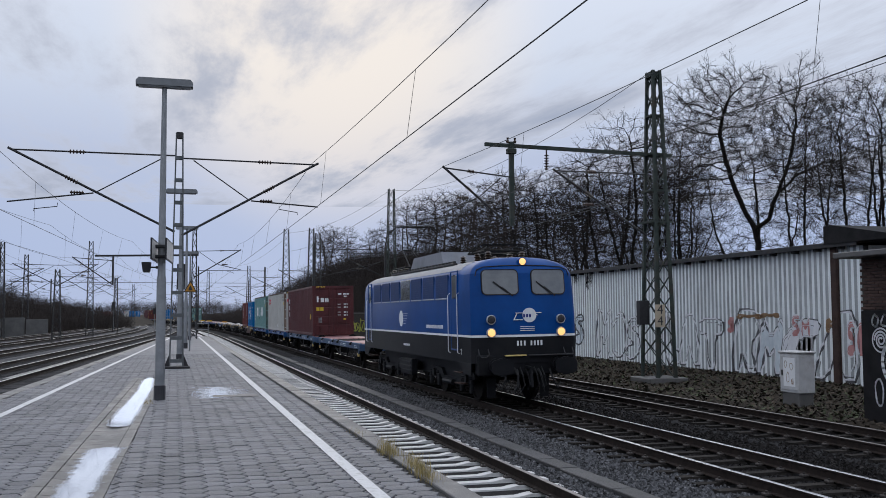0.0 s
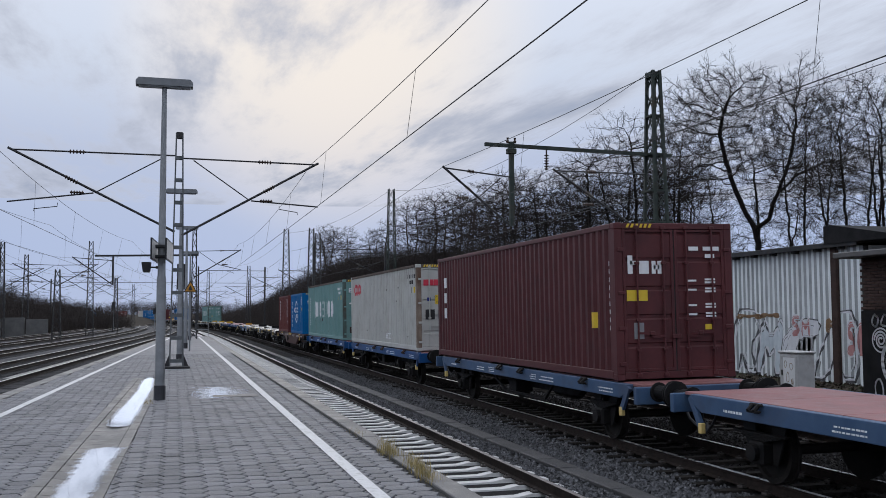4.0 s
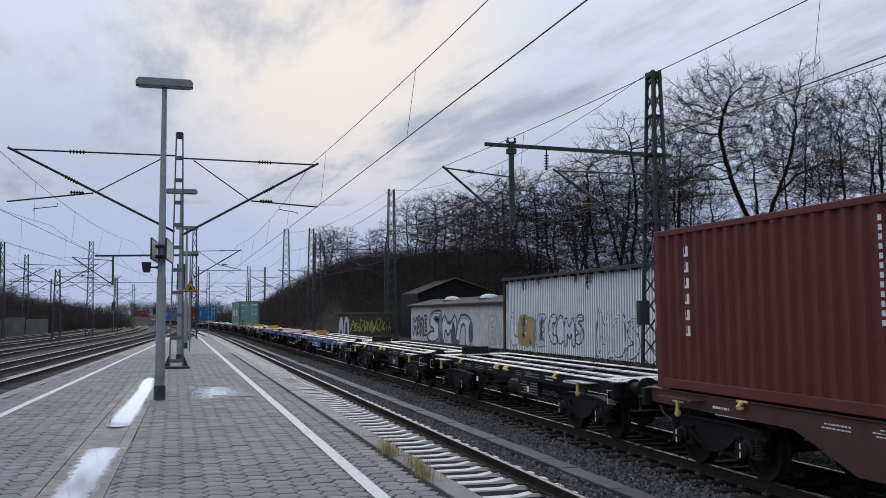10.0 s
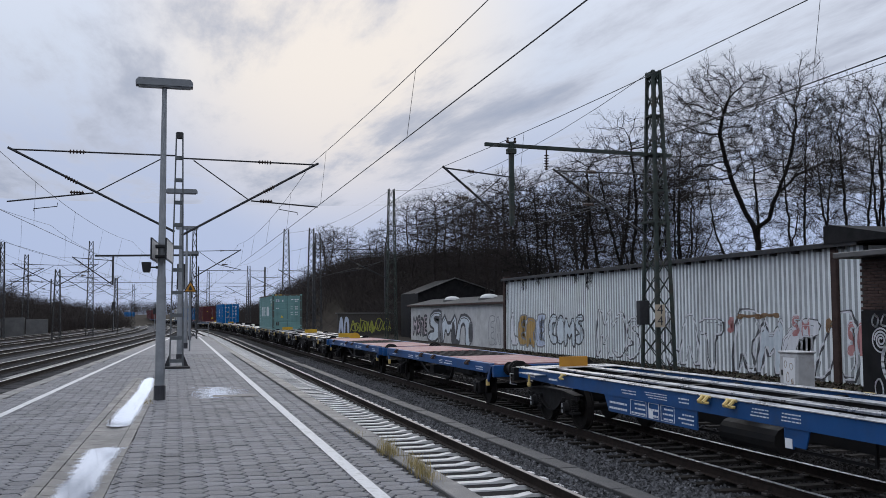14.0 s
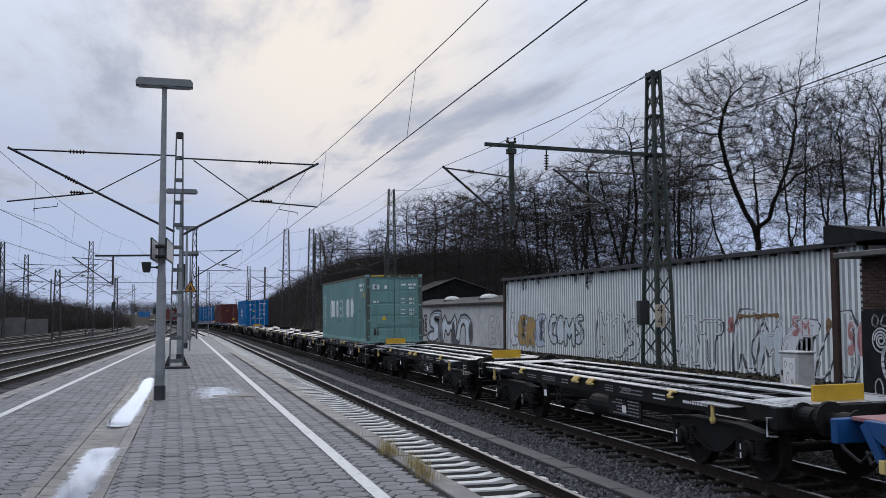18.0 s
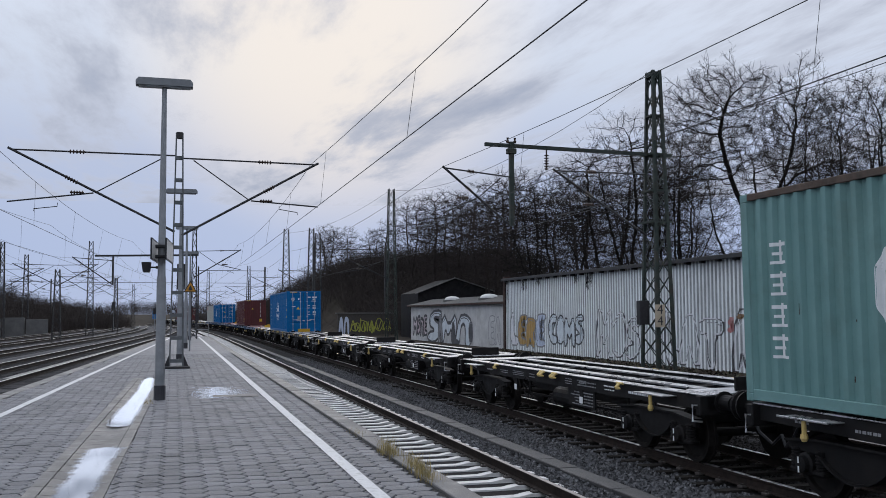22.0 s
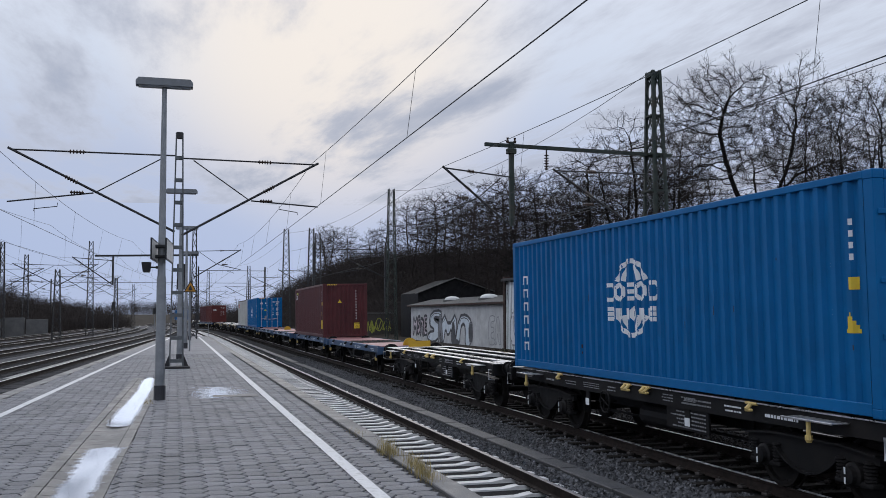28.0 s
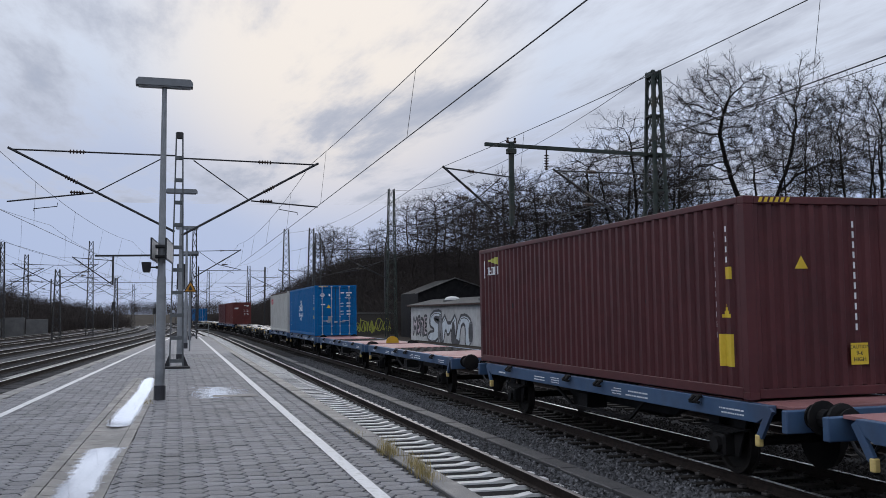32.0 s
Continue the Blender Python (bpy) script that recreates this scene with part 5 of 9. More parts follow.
    wall_word(t, 27.2, 0.9, 1.2, (("hook", 0.5), ("ring", 0.5)), ("tag_red",), "tag_white", 0.03, face, steps)
    # creepers hanging from the eaves
    rv = random.Random(12)
    for y, top_l in ((57.6, 0.9), (55.2, 0.6), (49.5, 0.6), (47.9, 1.1), (47.3, 0.8), (60.9, 2.2)):
        bm = B()
        for _ in range(9):
            pts = [Vector((SHED_X - 0.08, y + rv.gauss(0, 0.2), top - 0.02))]
            for k in range(5):
                pts.append(pts[-1] + Vector((rv.uniform(-0.015, 0.015), rv.gauss(0, 0.07), -top_l / 5 * rv.uniform(0.4, 1.1))))
            path_tube(bm, pts, 0.008, 4)
        part("creeper", bm, "twig", t, "dead creeper hanging from the eaves")


make_shed()


def make_low_hut():
    """Low plastered hut with a felt roof and two skylights, built against the end of the shed."""
    x, y0, y1, top = 21.9, 61.6, 89.2, 3.12
    t = thing("low_hut", "low grey plastered hut with graffiti and roof skylights", "hut")
    bm = B()
    box(bm, x, x + 3.4, y0, y1, -0.6, top)
    part("wall", bm, "plaster", t, "stained pale plaster")
    bm = B()
    prism(bm, [(x - 0.28, top + 0.02), (x - 0.28, top + 0.14), (x + 2.2, top + 0.72), (x + 3.6, top + 0.75), (x + 3.6, top + 0.02)], y0 - 0.1, y1 + 0.3, "y")
    part("roof", bm, "roof_felt", t, "grey felt roof")
    bm = B()
    rbox(bm, x - 0.33, x - 0.283, y0 - 0.1, y1 + 0.3, top - 0.02, top + 0.13, 0.01)
    part("gutter", bm, "rust_dark", t, "dark eaves gutter")
    for y, r in ((79.5, 0.8), (69.4, 0.85)):
        z = top + 0.42
        bm = B()
        lathe(bm, (x + 1.3, y, z - 0.3), (0, 0, 1), [(0, r), (0.36, r), (0.38, r * 0.94), (0.40, r * 0.9)], 20)
        k = part("skylight", bm, "plaster_dark", t, "round skylight curb")
        bm = B()
        lathe(bm, (x + 1.3, y, z + 0.102), (0, 0, 1), [(0, r * 0.82), (0.1, r * 0.8), (0.2, r * 0.66), (0.28, r * 0.4), (0.31, 0.05)], 20)
        part("dome", bm, "sky_dome", k, "pale plastic dome", smooth=True)
    face = lambda y: x - 0.004
    wall_word(t, 88.4, 0.5, 1.75, (("zig", 1.7), ("hook", 1.2), ("arch", 1.3), ("comb", 1.3)), ("tag_pink",), "tag_dark", 0.11, face)
    wall_word(t, 82.9, -0.1, 2.7, (("hook", 4.6), ("zig", 4.8), ("arch", 4.3)), ("tag_silver",), "tag_dark", 0.11, face, None, 0.15)
    wall_word(t, 79.6, 0.1, 2.2, (("wedge", 1.7),), ("tag_grey",), "tag_dark", 0.05, lambda y: face(y) - 0.004)
    wall_word(t, 75.2, -0.2, 1.9, (("stem", 2.1),), ("tag_dark",), "tag_dark", 0.05, lambda y: face(y) - 0.004)
    wall_word(t, 70.6, 0.2, 1.6, (("ring", 1.2),), ("tag_dark",), "tag_grey", 0.05, lambda y: face(y) - 0.004)
    wall_word(t, 65.8, 0.2, 2.0, (("comb", 1.5), ("wedge", 1.4)), ("",), "tag_grey", 0.04, face)


make_low_hut()


def make_rear_hut():
    t = thing("gabled_hut", "dark gabled hut with a pale verge behind the low hut", "hut")
    bm = B()
    prism(bm, [(23.2, -0.4), (23.2, 4.5), (27.0, 5.95), (31.0, 4.7), (31.0, -0.4)], 91.6, 99, "y")
    part("wall", bm, "black_paint", t, "dark gable wall")
    bm = B()
    beam(bm, (22.9, 91.5, 4.42), (27.0, 91.5, 6.02), 0.3, 0.09)
    beam(bm, (27.0, 91.5, 6.02), (31.2, 91.5, 4.7), 0.3, 0.09)
    part("verge", bm, "plaster_dark", t, "pale gable verge")


make_rear_hut()


def make_garden_wall():
    t = thing("graffiti_wall", "low dark wall end with yellow graffiti by the bank", "wall")
    bm = B()
    box(bm, 17.6, 24, 106, 106.4, -0.6, 2.5)
    part("wall", bm, "mortar", t)
    bm = B()
    box(bm, 17.4, 24.2, 105.9, 106.5, 2.5, 2.62)
    part("coping", bm, "slab", t)
    for seed, mat, r in ((4, "tag_lime", 0.055), (9, "tag_yellow", 0.04)):
        bm = B()
        tag_strokes(bm, lambda u, v: (u, 105.99 - 0.002 * r, v), letters_row(19.1, 0.5, 1.4, (1.0, 0.9, 1.0, 1.1, 0.9), random.Random(seed)), seed, r)
        part("graffiti", bm, mat, t, "sprayed yellow-green outlines")["kind"] = "stuff"
    for k, kind in enumerate(("wedge", "arch")):
        bm = B()
        bm.faces.new([bm.verts.new((17.65 + 0.62 * k + u * 0.65, 105.99, 0.2 + v * 2.0)) for u, v in chaikin(BLOCKS[kind], 2)])
        part("graffiti_letter", bm, "tag_blue", t, "pale blue sprayed letter")


make_garden_wall()


def make_brick_hut():
    """Dark brick hut with a flat roof slab; its lower part is painted black with white tags."""
    x, y0, y1, top = 16.05, 11.0, 19.6, 3.72
    t = thing("brick_hut", "small dark brick hut with a flat roof and white graffiti", "hut")
    bm = B()
    box(bm, x + 0.03, x + 4, y0, y1 - 0.03, -0.4, top)
    part("mortar_bed", bm, "mortar", t)
    bm = B()
    rbox(bm, x - 0.5, x + 4.4, y0 - 0.4, y1 + 0.35, top, top + 0.14, 0.02)
    part("roof_slab", bm, "slab", t, "projecting flat roof slab")
    bm = B()
    box(bm, x - 0.004, x + 0.03, y0, y1, -0.4, 2.45)
    part("black_paint", bm, "black_paint", t, "black painted lower wall")
    bm = B()
    rbox(bm, 0, 0.05, 0, 0.24, 0, 0.063, 0.006)
    bmesh.ops.recalc_face_normals(bm, faces=bm.faces[:])
    me = bpy.data.meshes.new("brick")
    bm.to_mesh(me)
    bm.free()
    me.materials.append(M["brick"])
    z = 2.47
    row = 0
    while z < top - 0.06:
        y = y1 - 0.24 - (0.125 if row % 2 else 0)
        while y > 16.4:
            piece("brick", me, t, Matrix.Translation((x - 0.005, y, z)))
            y -= 0.252
        z += 0.076
        row += 1
    R = random.Random(8)
    bm = B()
    pl = lambda u, v: (x - 0.008, u, v)
    def circle(u, v, r0, turns, w):
        n = int(26 * turns)
        prev = None
        for k in range(n + 1):
            a = 6.283 * turns * k / n
            rr = r0 * (1 - 0.8 * k / n) if turns > 1 else r0
            p = Vector((u + rr * math.cos(a), v + rr * math.sin(a)))
            if prev is not None:
                d = (p - prev)
                nn = Vector((-d.y, d.x)).normalized() * w
                e = d * 0.15
                bm.faces.new([bm.verts.new(pl(*q)) for q in (prev - e - nn, p + e - nn, p + e + nn, prev - e + nn)])
            prev = p
    circle(18.95, 1.75, 0.22, 2.4, 0.025)
    circle(18.95, 1.75, 0.28, 1.0, 0.02)
    circle(18.3, 1.25, 0.62, 1.0, 0.05)
    circle(18.3, 1.25, 0.48, 1.0, 0.03)
    tag_strokes(bm, pl, [(19.0, 2.05, 0.25, 0.3), (18.65, 2.05, 0.3, 0.3), (18.2, 2.05, 0.35, 0.35), (18.05, 0.95, 0.5, 0.6), (18.9, 0.2, 0.3, 0.7)], 12, 0.025)
    part("graffiti", bm, "tag_white", t, "white sprayed rings and letters")


make_brick_hut()


def make_cabinet():
    t = thing("trackside_cabinet", "scratched grey trackside cabinet on a concrete foot", "cabinet", m=Matrix.Translation((16.9, 23.3, -0.25)))
    bm = B()
    rbox(bm, -0.24, 0.24, -0.36, 0.4, -0.2, 0.42, 0.02)
    part("foot", bm, "slab", t, "stained concrete foot")
    bm = B()
    rbox(bm, -0.27, 0.27, -0.40, 0.44, 0.42, 1.52, 0.02)
    part("housing", bm, "cab_grey", t)
    bm = B()
    rbox(bm, -0.31, 0.31, -0.44, 0.48, 1.52, 1.58, 0.02)
    part("lid", bm, "cab_grey", t)
    bm = B()
    rbox(bm, -0.285, -0.27, -0.35, 0.39, 0.50, 1.46, 0.01)
    d = part("door", bm, "cab_grey", t)
    bm = B()
    rbox(bm, -0.305, -0.285, 0.27, 0.33, 0.9, 1.05, 0.006)
    part("lock", bm, "black_plastic", d)
    bm = B()
    box(bm, -0.2868, -0.284, -0.27, 0.25, 0.6, 1.40)
    part("pasted_sheet", bm, "white", d, "torn white poster")
    bm = B()
    tag_strokes(bm, lambda u, v: (-0.2885, u, v), [(-0.22, 0.65, 0.12, 0.2), (-0.02, 0.7, 0.14, 0.3), (-0.2, 1.05, 0.18, 0.2), (0.08, 1.1, 0.12, 0.22)], 3, 0.008)
    part("graffiti", bm, "tag_rust", t, "rusty scrawl")["kind"] = "stuff"


make_cabinet()


def make_litter(name, label, count, x0, x1, y0, y1, size, mat, seed, up=0.03):
    """Fallen leaves and bits, joined."""
    rng = np.random.default_rng(seed)
    x = x0 + (x1 - x0) * rng.random(count)
    y = y0 + (y1 - y0) * rng.random(count) ** 1.4
    verts, faces = [], []
    ang = rng.random(count) * 6.283
    tilt = rng.normal(0, 0.5, (count, 2))
    s = size * (0.5 + rng.random(count))
    for i in range(count):
        c, sn = math.cos(ang[i]), math.sin(ang[i])
        z = ground_height(x[i], y[i]) + up
        k = len(verts)
        for a, b in ((1, 0), (0, 0.6), (-1, 0), (0, -0.6)):
            verts.append((x[i] + s[i] * (a * c - b * sn), y[i] + s[i] * (a * sn + b * c), z + s[i] * (a * tilt[i, 0] + b * tilt[i, 1])))
        faces.append((k, k + 1, k + 2, k + 3))
    tagged(raw(name, verts, faces, mat), label, "leaf litter", kind="stuff")


make_litter("leaf_litter", "brown fallen leaves on the verge", 16000, 15.2, 21.7, 14, 62, 0.07, "litter", 1)
make_litter("moss_patches", "low moss and weeds on the verge", 3500, 15.6, 21.6, 20, 60, 0.06, "shrub", 2)


# ---- trees and undergrowth ----
def segments(P, Q, rp, rq, n):
    """Tapered n-sided sticks from P to Q as arrays of corners and faces."""
    D = Q - P
    D = D / np.maximum(np.linalg.norm(D, axis=1, keepdims=True), 1e-9)
    up = np.where(np.abs(D[:, 2:3]) < 0.9, np.array([[0.0, 0.0, 1.0]]), np.array([[1.0, 0.0, 0.0]]))
    a = np.cross(D, up)
    a = a / np.linalg.norm(a, axis=1, keepdims=True)
    b = np.cross(a, D)
    g = np.arange(n) * (2 * math.pi / n)
    ring = a[:, None] * np.cos(g)[None, :, None] + b[:, None] * np.sin(g)[None, :, None]
    V = np.concatenate((P[:, None] + ring * rp[:, None, None], Q[:, None] + ring * rq[:, None, None]), 1).reshape(-1, 3)
    k = np.arange(n)
    F = np.stack((k, (k + 1) % n, n + (k + 1) % n, n + k), 1)
    return V, (F[None] + (np.arange(len(P)) * 2 * n)[:, None, None]).reshape(-1, 4)


def spikes(P, Q, r):
    """Three-sided twigs that run out to a point."""
    D = Q - P
    D = D / np.maximum(np.linalg.norm(D, axis=1, keepdims=True), 1e-9)
    a = np.cross(D, np.array([[0.31, 0.17, 0.93]]))
    a = a / np.maximum(np.linalg.norm(a, axis=1, keepdims=True), 1e-9)
    b = np.cross(a, D)
    V = np.stack((P + a * r, P - a * (0.5 * r) + b * (0.87 * r), P - a * (0.5 * r) - b * (0.87 * r), Q), 1).reshape(-1, 3)
    F = np.array([(0, 1, 3), (1, 2, 3), (2, 0, 3)])
    return V, (F[None] + (np.arange(len(P)) * 4)[:, None, None]).reshape(-1, 3)


def grow_tree(seed, stems, crown, clusters, step=0.36, kill=0.55, up=0.10, sprays=1, reach=1.0, fork=(0.2, 0.45, 0.7, 0.9), flat=0.35, tip=0.012, spray_at=0.034):
    """A bare tree that grows from its stems towards clumps of buds spread through the crown (cx, cy, cz, rx, ry, rz, share)."""
    rng = np.random.default_rng(seed)
    buds = []
    total = sum(c[6] for c in crown)
    for cx, cy, cz, rx, ry, rz, share in crown:
        m = max(4, int(clusters * share / total))
        d = rng.normal(0, 1, (m, 3))
        d = d / np.linalg.norm(d, axis=1, keepdims=True) * (rng.random((m, 1)) ** 0.42)
        c = np.array((cx, cy, cz)) + d * np.array((rx, ry, rz))
        buds.append((c[:, None] + rng.normal(0, 1, (m, 7, 3)) * np.array((0.6, 0.6, 0.6 * flat))).reshape(-1, 3))
    A = np.concatenate(buds)
    pos, par = [], []
    for line in stems:
        pts = [np.array(p, float) for p in line]
        if not pos:
            pos.append(pts[0])
            par.append(-1)
            last = 0
        else:
            last = int(np.argmin([np.linalg.norm(p - pts[0]) for p in pos]))
        for p, q in zip(pts, pts[1:]):
            n = max(1, int(np.linalg.norm(q - p) / step))
            for k in range(1, n + 1):
                pos.append(p + (q - p) * k / n + rng.normal(0, 0.03, 3))
                par.append(last)
                last = len(pos) - 1
    P = np.array(pos)
    near = np.empty(len(A), int)
    dist = np.full(len(A), 1e9)

    def approach(first):
        d = np.linalg.norm(A[:, None] - P[None, first:], axis=2)
        k = d.argmin(1)
        v = d[np.arange(len(A)), k]
        m = v < dist
        near[m], dist[m] = k[m] + first, v[m]

    approach(0)
    for _ in range(80):
        live = dist > kill
        A, near, dist = A[live], near[live], dist[live]
        if not len(A) or len(P) > 9000:
            break
        D = A - P[near]
        D = D / dist[:, None]
        acc = np.zeros((len(P), 3))
        np.add.at(acc, near, D)
        grow = np.unique(near)
        g = acc[grow] / np.maximum(np.linalg.norm(acc[grow], axis=1, keepdims=True), 1e-6)
        g = g + rng.normal(0, 0.15, g.shape) + np.array((0, 0, up))
        g = g / np.linalg.norm(g, axis=1, keepdims=True)
        first = len(P)
        P = np.concatenate((P, P[grow] + g * step))
        par += grow.tolist()
        approach(first)
    par = np.array(par)
    flow = np.zeros(len(P))
    kids = np.zeros(len(P), int)
    np.add.at(kids, par[1:], 1)
    flow[kids == 0] = tip ** 2.3
    for i in range(len(P) - 1, 0, -1):
        flow[par[i]] += flow[i]
    R = flow ** (1 / 2.3)
    i = np.arange(1, len(P))
    thick = R[i] > 0.032
    r_from = np.minimum(R[par[i]], R[i] * 1.35)
    wood = segments(P[par[i]][thick], P[i][thick], r_from[thick], R[i][thick], 7)
    fine = segments(P[par[i]][~thick], P[i][~thick], r_from[~thick], R[i][~thick], 3)
    # sprays: each outer piece of branch carries slim branchlets, these carry twigs, and the twigs carry shoots
    outer = i[R[i] < spray_at]
    aim = P[outer] - P[par[outer]]
    aim = aim / np.linalg.norm(aim, axis=1, keepdims=True)

    def turned(d, spread, rise):
        d = d + rng.normal(0, spread, d.shape) + np.array((0, 0, rise))
        return d / np.linalg.norm(d, axis=1, keepdims=True)

    groups = []
    base = np.repeat(P[outer], sprays, 0)
    d0 = turned(np.repeat(aim, sprays, 0), 0.5, 0.1)
    length = rng.uniform(0.4, 1.0, (len(base), 1)) * reach
    mid = base + d0 * length * 0.5
    d1 = turned(d0, 0.22, 0.06)
    groups += [spikes(base, mid + d0 * length * 0.1, tip * 0.8), spikes(mid, mid + d1 * length * 0.5, tip * 0.7)]
    for f in fork:
        q = base + d0 * length * f if f < 0.5 else mid + d1 * length * (f - 0.5)
        dt = turned(d0 if f < 0.5 else d1, 0.55, 0.05)
        lt = length * rng.uniform(0.3, 0.6, length.shape)
        groups.append(spikes(q, q + dt * lt, tip * 0.6))
        for g in (0.4, 0.75):
            w = q + dt * lt * g
            groups.append(spikes(w, w + turned(dt, 0.5, 0.05) * lt * rng.uniform(0.35, 0.6, lt.shape), tip * 0.5))
    V, F, k = [fine[0]], fine[1].tolist(), len(fine[0])
    for v, f in groups:
        V.append(v)
        F += (f + k).tolist()
        k += len(v)
    out = []
    for name, verts, faces, mat in (("trunk", wood[0], wood[1].tolist(), "bark"), ("crown", np.concatenate(V), F, "twig")):
        me = bpy.data.meshes.new(name)
        me.from_pydata(verts.tolist(), [], faces)
        me.materials.append(M[mat])
        me.update()
        out.append(me)
    return out


# the crooked forked one, a slender one with three stems, a tall clumped one, a broad one with two stems
TREES = [
    grow_tree(3, [[(0, 0, -0.4), (0.1, 0, 3), (0, 0, 5.6), (-0.15, 0.1, 6.7), (-0.9, 0.1, 8.2), (-1.4, 0.2, 9.8), (-1.8, 0.1, 11.7), (-1.4, 0, 13.2)], [(-0.1, 0.1, 6.6), (0.5, 0, 7.2), (0.95, 0, 8.4), (1.9, -0.2, 9.3), (3.2, -0.2, 9.9)], [(0.9, 0, 8.2), (1.6, 0.3, 10.2), (2.0, 0.2, 12.2)]],
              [(-1.5, 0, 12.3, 3.0, 2.8, 2.8, 1.0), (2.3, 0, 12.0, 1.7, 2.0, 2.6, 0.45), (3.3, 0, 9.3, 1.9, 2.0, 1.5, 0.3), (-3.3, 0, 9.6, 1.7, 2.0, 1.3, 0.25)], 560, kill=0.5, sprays=3, reach=0.68),
    grow_tree(8, [[(0, 0, -0.4), (0.15, 0, 4), (0.1, 0.2, 8), (0.35, 0.1, 13)], [(0, 0, 0.8), (-0.7, 0.4, 4), (-1.0, 0.5, 8), (-1.5, 0.4, 12)], [(0.1, 0, 2.0), (0.8, -0.5, 5), (1.3, -0.6, 9), (1.6, -0.8, 12.4)]],
              [(0, 0, 10.6, 2.4, 2.2, 5.0, 1.0)], 230, up=0.35, sprays=2, reach=0.75),
    grow_tree(14, [[(0, 0, -0.4), (0.1, 0.1, 2.5), (-0.1, 0, 5), (0.3, -0.1, 8.5), (0.1, 0.1, 12.6)], [(0.0, 0, 3.0), (1.4, 0.5, 5.0), (2.5, 0.8, 7.4), (3.0, 0.9, 9.6)], [(0, 0, 3.6), (-1.5, -0.4, 5.6), (-2.5, -0.6, 8.2), (-2.8, -0.5, 10.2)], [(-0.1, 0, 4.8), (0.4, 1.5, 6.6), (0.6, 2.4, 9.0)]],
              [(0, 0, 10.0, 3.9, 3.4, 4.6, 1.0), (2.4, 0.6, 6.2, 2.2, 2.0, 2.2, 0.3), (-2.4, -0.6, 6.4, 2.2, 2.0, 2.2, 0.3), (0, 0, 4.2, 2.4, 2.4, 1.4, 0.12)], 420, up=0.05, flat=0.3, sprays=2, reach=0.75, fork=(0.25, 0.55, 0.85)),
    grow_tree(25, [[(0, 0, -0.4), (0.2, 0.1, 2.2), (0.9, 0.2, 5), (1.7, 0.3, 8.5), (1.9, 0.2, 12.2)], [(0.2, 0.1, 2.0), (-0.8, -0.1, 4.4), (-1.7, -0.3, 8.0), (-1.9, 0, 11.6)], [(0.8, 0.2, 4.6), (2.4, -0.4, 6.2), (3.4, -0.6, 8.0)], [(-0.7, 0, 4.2), (-2.4, 0.5, 5.8), (-3.5, 0.6, 7.4)]],
              [(0, 0, 10.2, 4.2, 3.6, 4.3, 1.0), (0, 0, 6.2, 4.2, 3.4, 2.4, 0.45)], 430, up=0.06, flat=0.3, sprays=2, reach=0.75, fork=(0.25, 0.55, 0.85)),
]
FARTREES = [
    grow_tree(51, [[(0, 0, -0.4), (0.15, 0, 4), (0.1, 0.2, 8), (0.35, 0.1, 13)], [(0, 0, 0.8), (-0.7, 0.4, 4), (-1.0, 0.5, 8), (-1.5, 0.4, 12)]], [(0, 0, 10.4, 2.4, 2.4, 4.2, 1.0)], 110, step=0.45, kill=0.7, up=0.3, fork=(0.3, 0.7), sprays=3, reach=1.0, tip=0.019, spray_at=0.05),
    grow_tree(52, [[(0, 0, -0.4), (0.1, 0.1, 3), (-0.15, 0, 6), (0.2, -0.1, 9.5), (0.05, 0.1, 13)]], [(0, 0, 10.0, 3.2, 3.2, 4.8, 1.0), (0, 0, 6, 2.4, 2.4, 1.6, 0.2)], 170, step=0.45, kill=0.7, up=0.06, fork=(0.3, 0.7), sprays=3, reach=1.0, tip=0.019, spray_at=0.05),
    grow_tree(53, [[(0, 0, -0.4), (0.2, 0.1, 2.6), (0.9, 0.2, 6), (1.5, 0.3, 9.5), (1.7, 0.2, 12.5)], [(0.2, 0.1, 2.4), (-0.6, -0.1, 5), (-1.3, -0.3, 8.5), (-1.6, 0, 12)]], [(0, 0, 10.2, 3.8, 3.6, 4.4, 1.0)], 170, step=0.45, kill=0.7, fork=(0.3, 0.7), sprays=3, reach=1.0, tip=0.019, spray_at=0.05),
]
SMALL = [grow_tree(31 + k, [[(0, 0, -0.3), (0.1, 0, 2.5), (-0.2 + 0.2 * k, 0.1, 7.5)]], [(0, 0, 6.3, 2.2 + 0.3 * k, 2.4, 3.2, 1.0)], 45, step=0.55, kill=0.8, fork=(0.5,), reach=1.3, tip=0.026, spray_at=0.07) for k in range(3)]
# trees further off swap to the twig colours with haze painted in
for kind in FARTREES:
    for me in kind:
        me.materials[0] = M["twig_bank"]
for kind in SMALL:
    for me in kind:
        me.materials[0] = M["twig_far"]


def plant(kind, x, y, h, turn, label, small=False):
    src, base = (SMALL[kind % 3], 10) if small else (TREES[kind % 4], 15) if y < 75 else (FARTREES[kind - 1], 15)
    t = thing("tree", label, "tree", "bare trees", m=Matrix.Translation((x, y, ground_height(x, y))) @ Matrix.Rotation(radians(turn), 4, "Z") @ Matrix.Scale(h / base, 4))
    for name, me in zip(("trunk", "crown"), src):
        ob = new(name, me)
        ob.parent = t
    return t


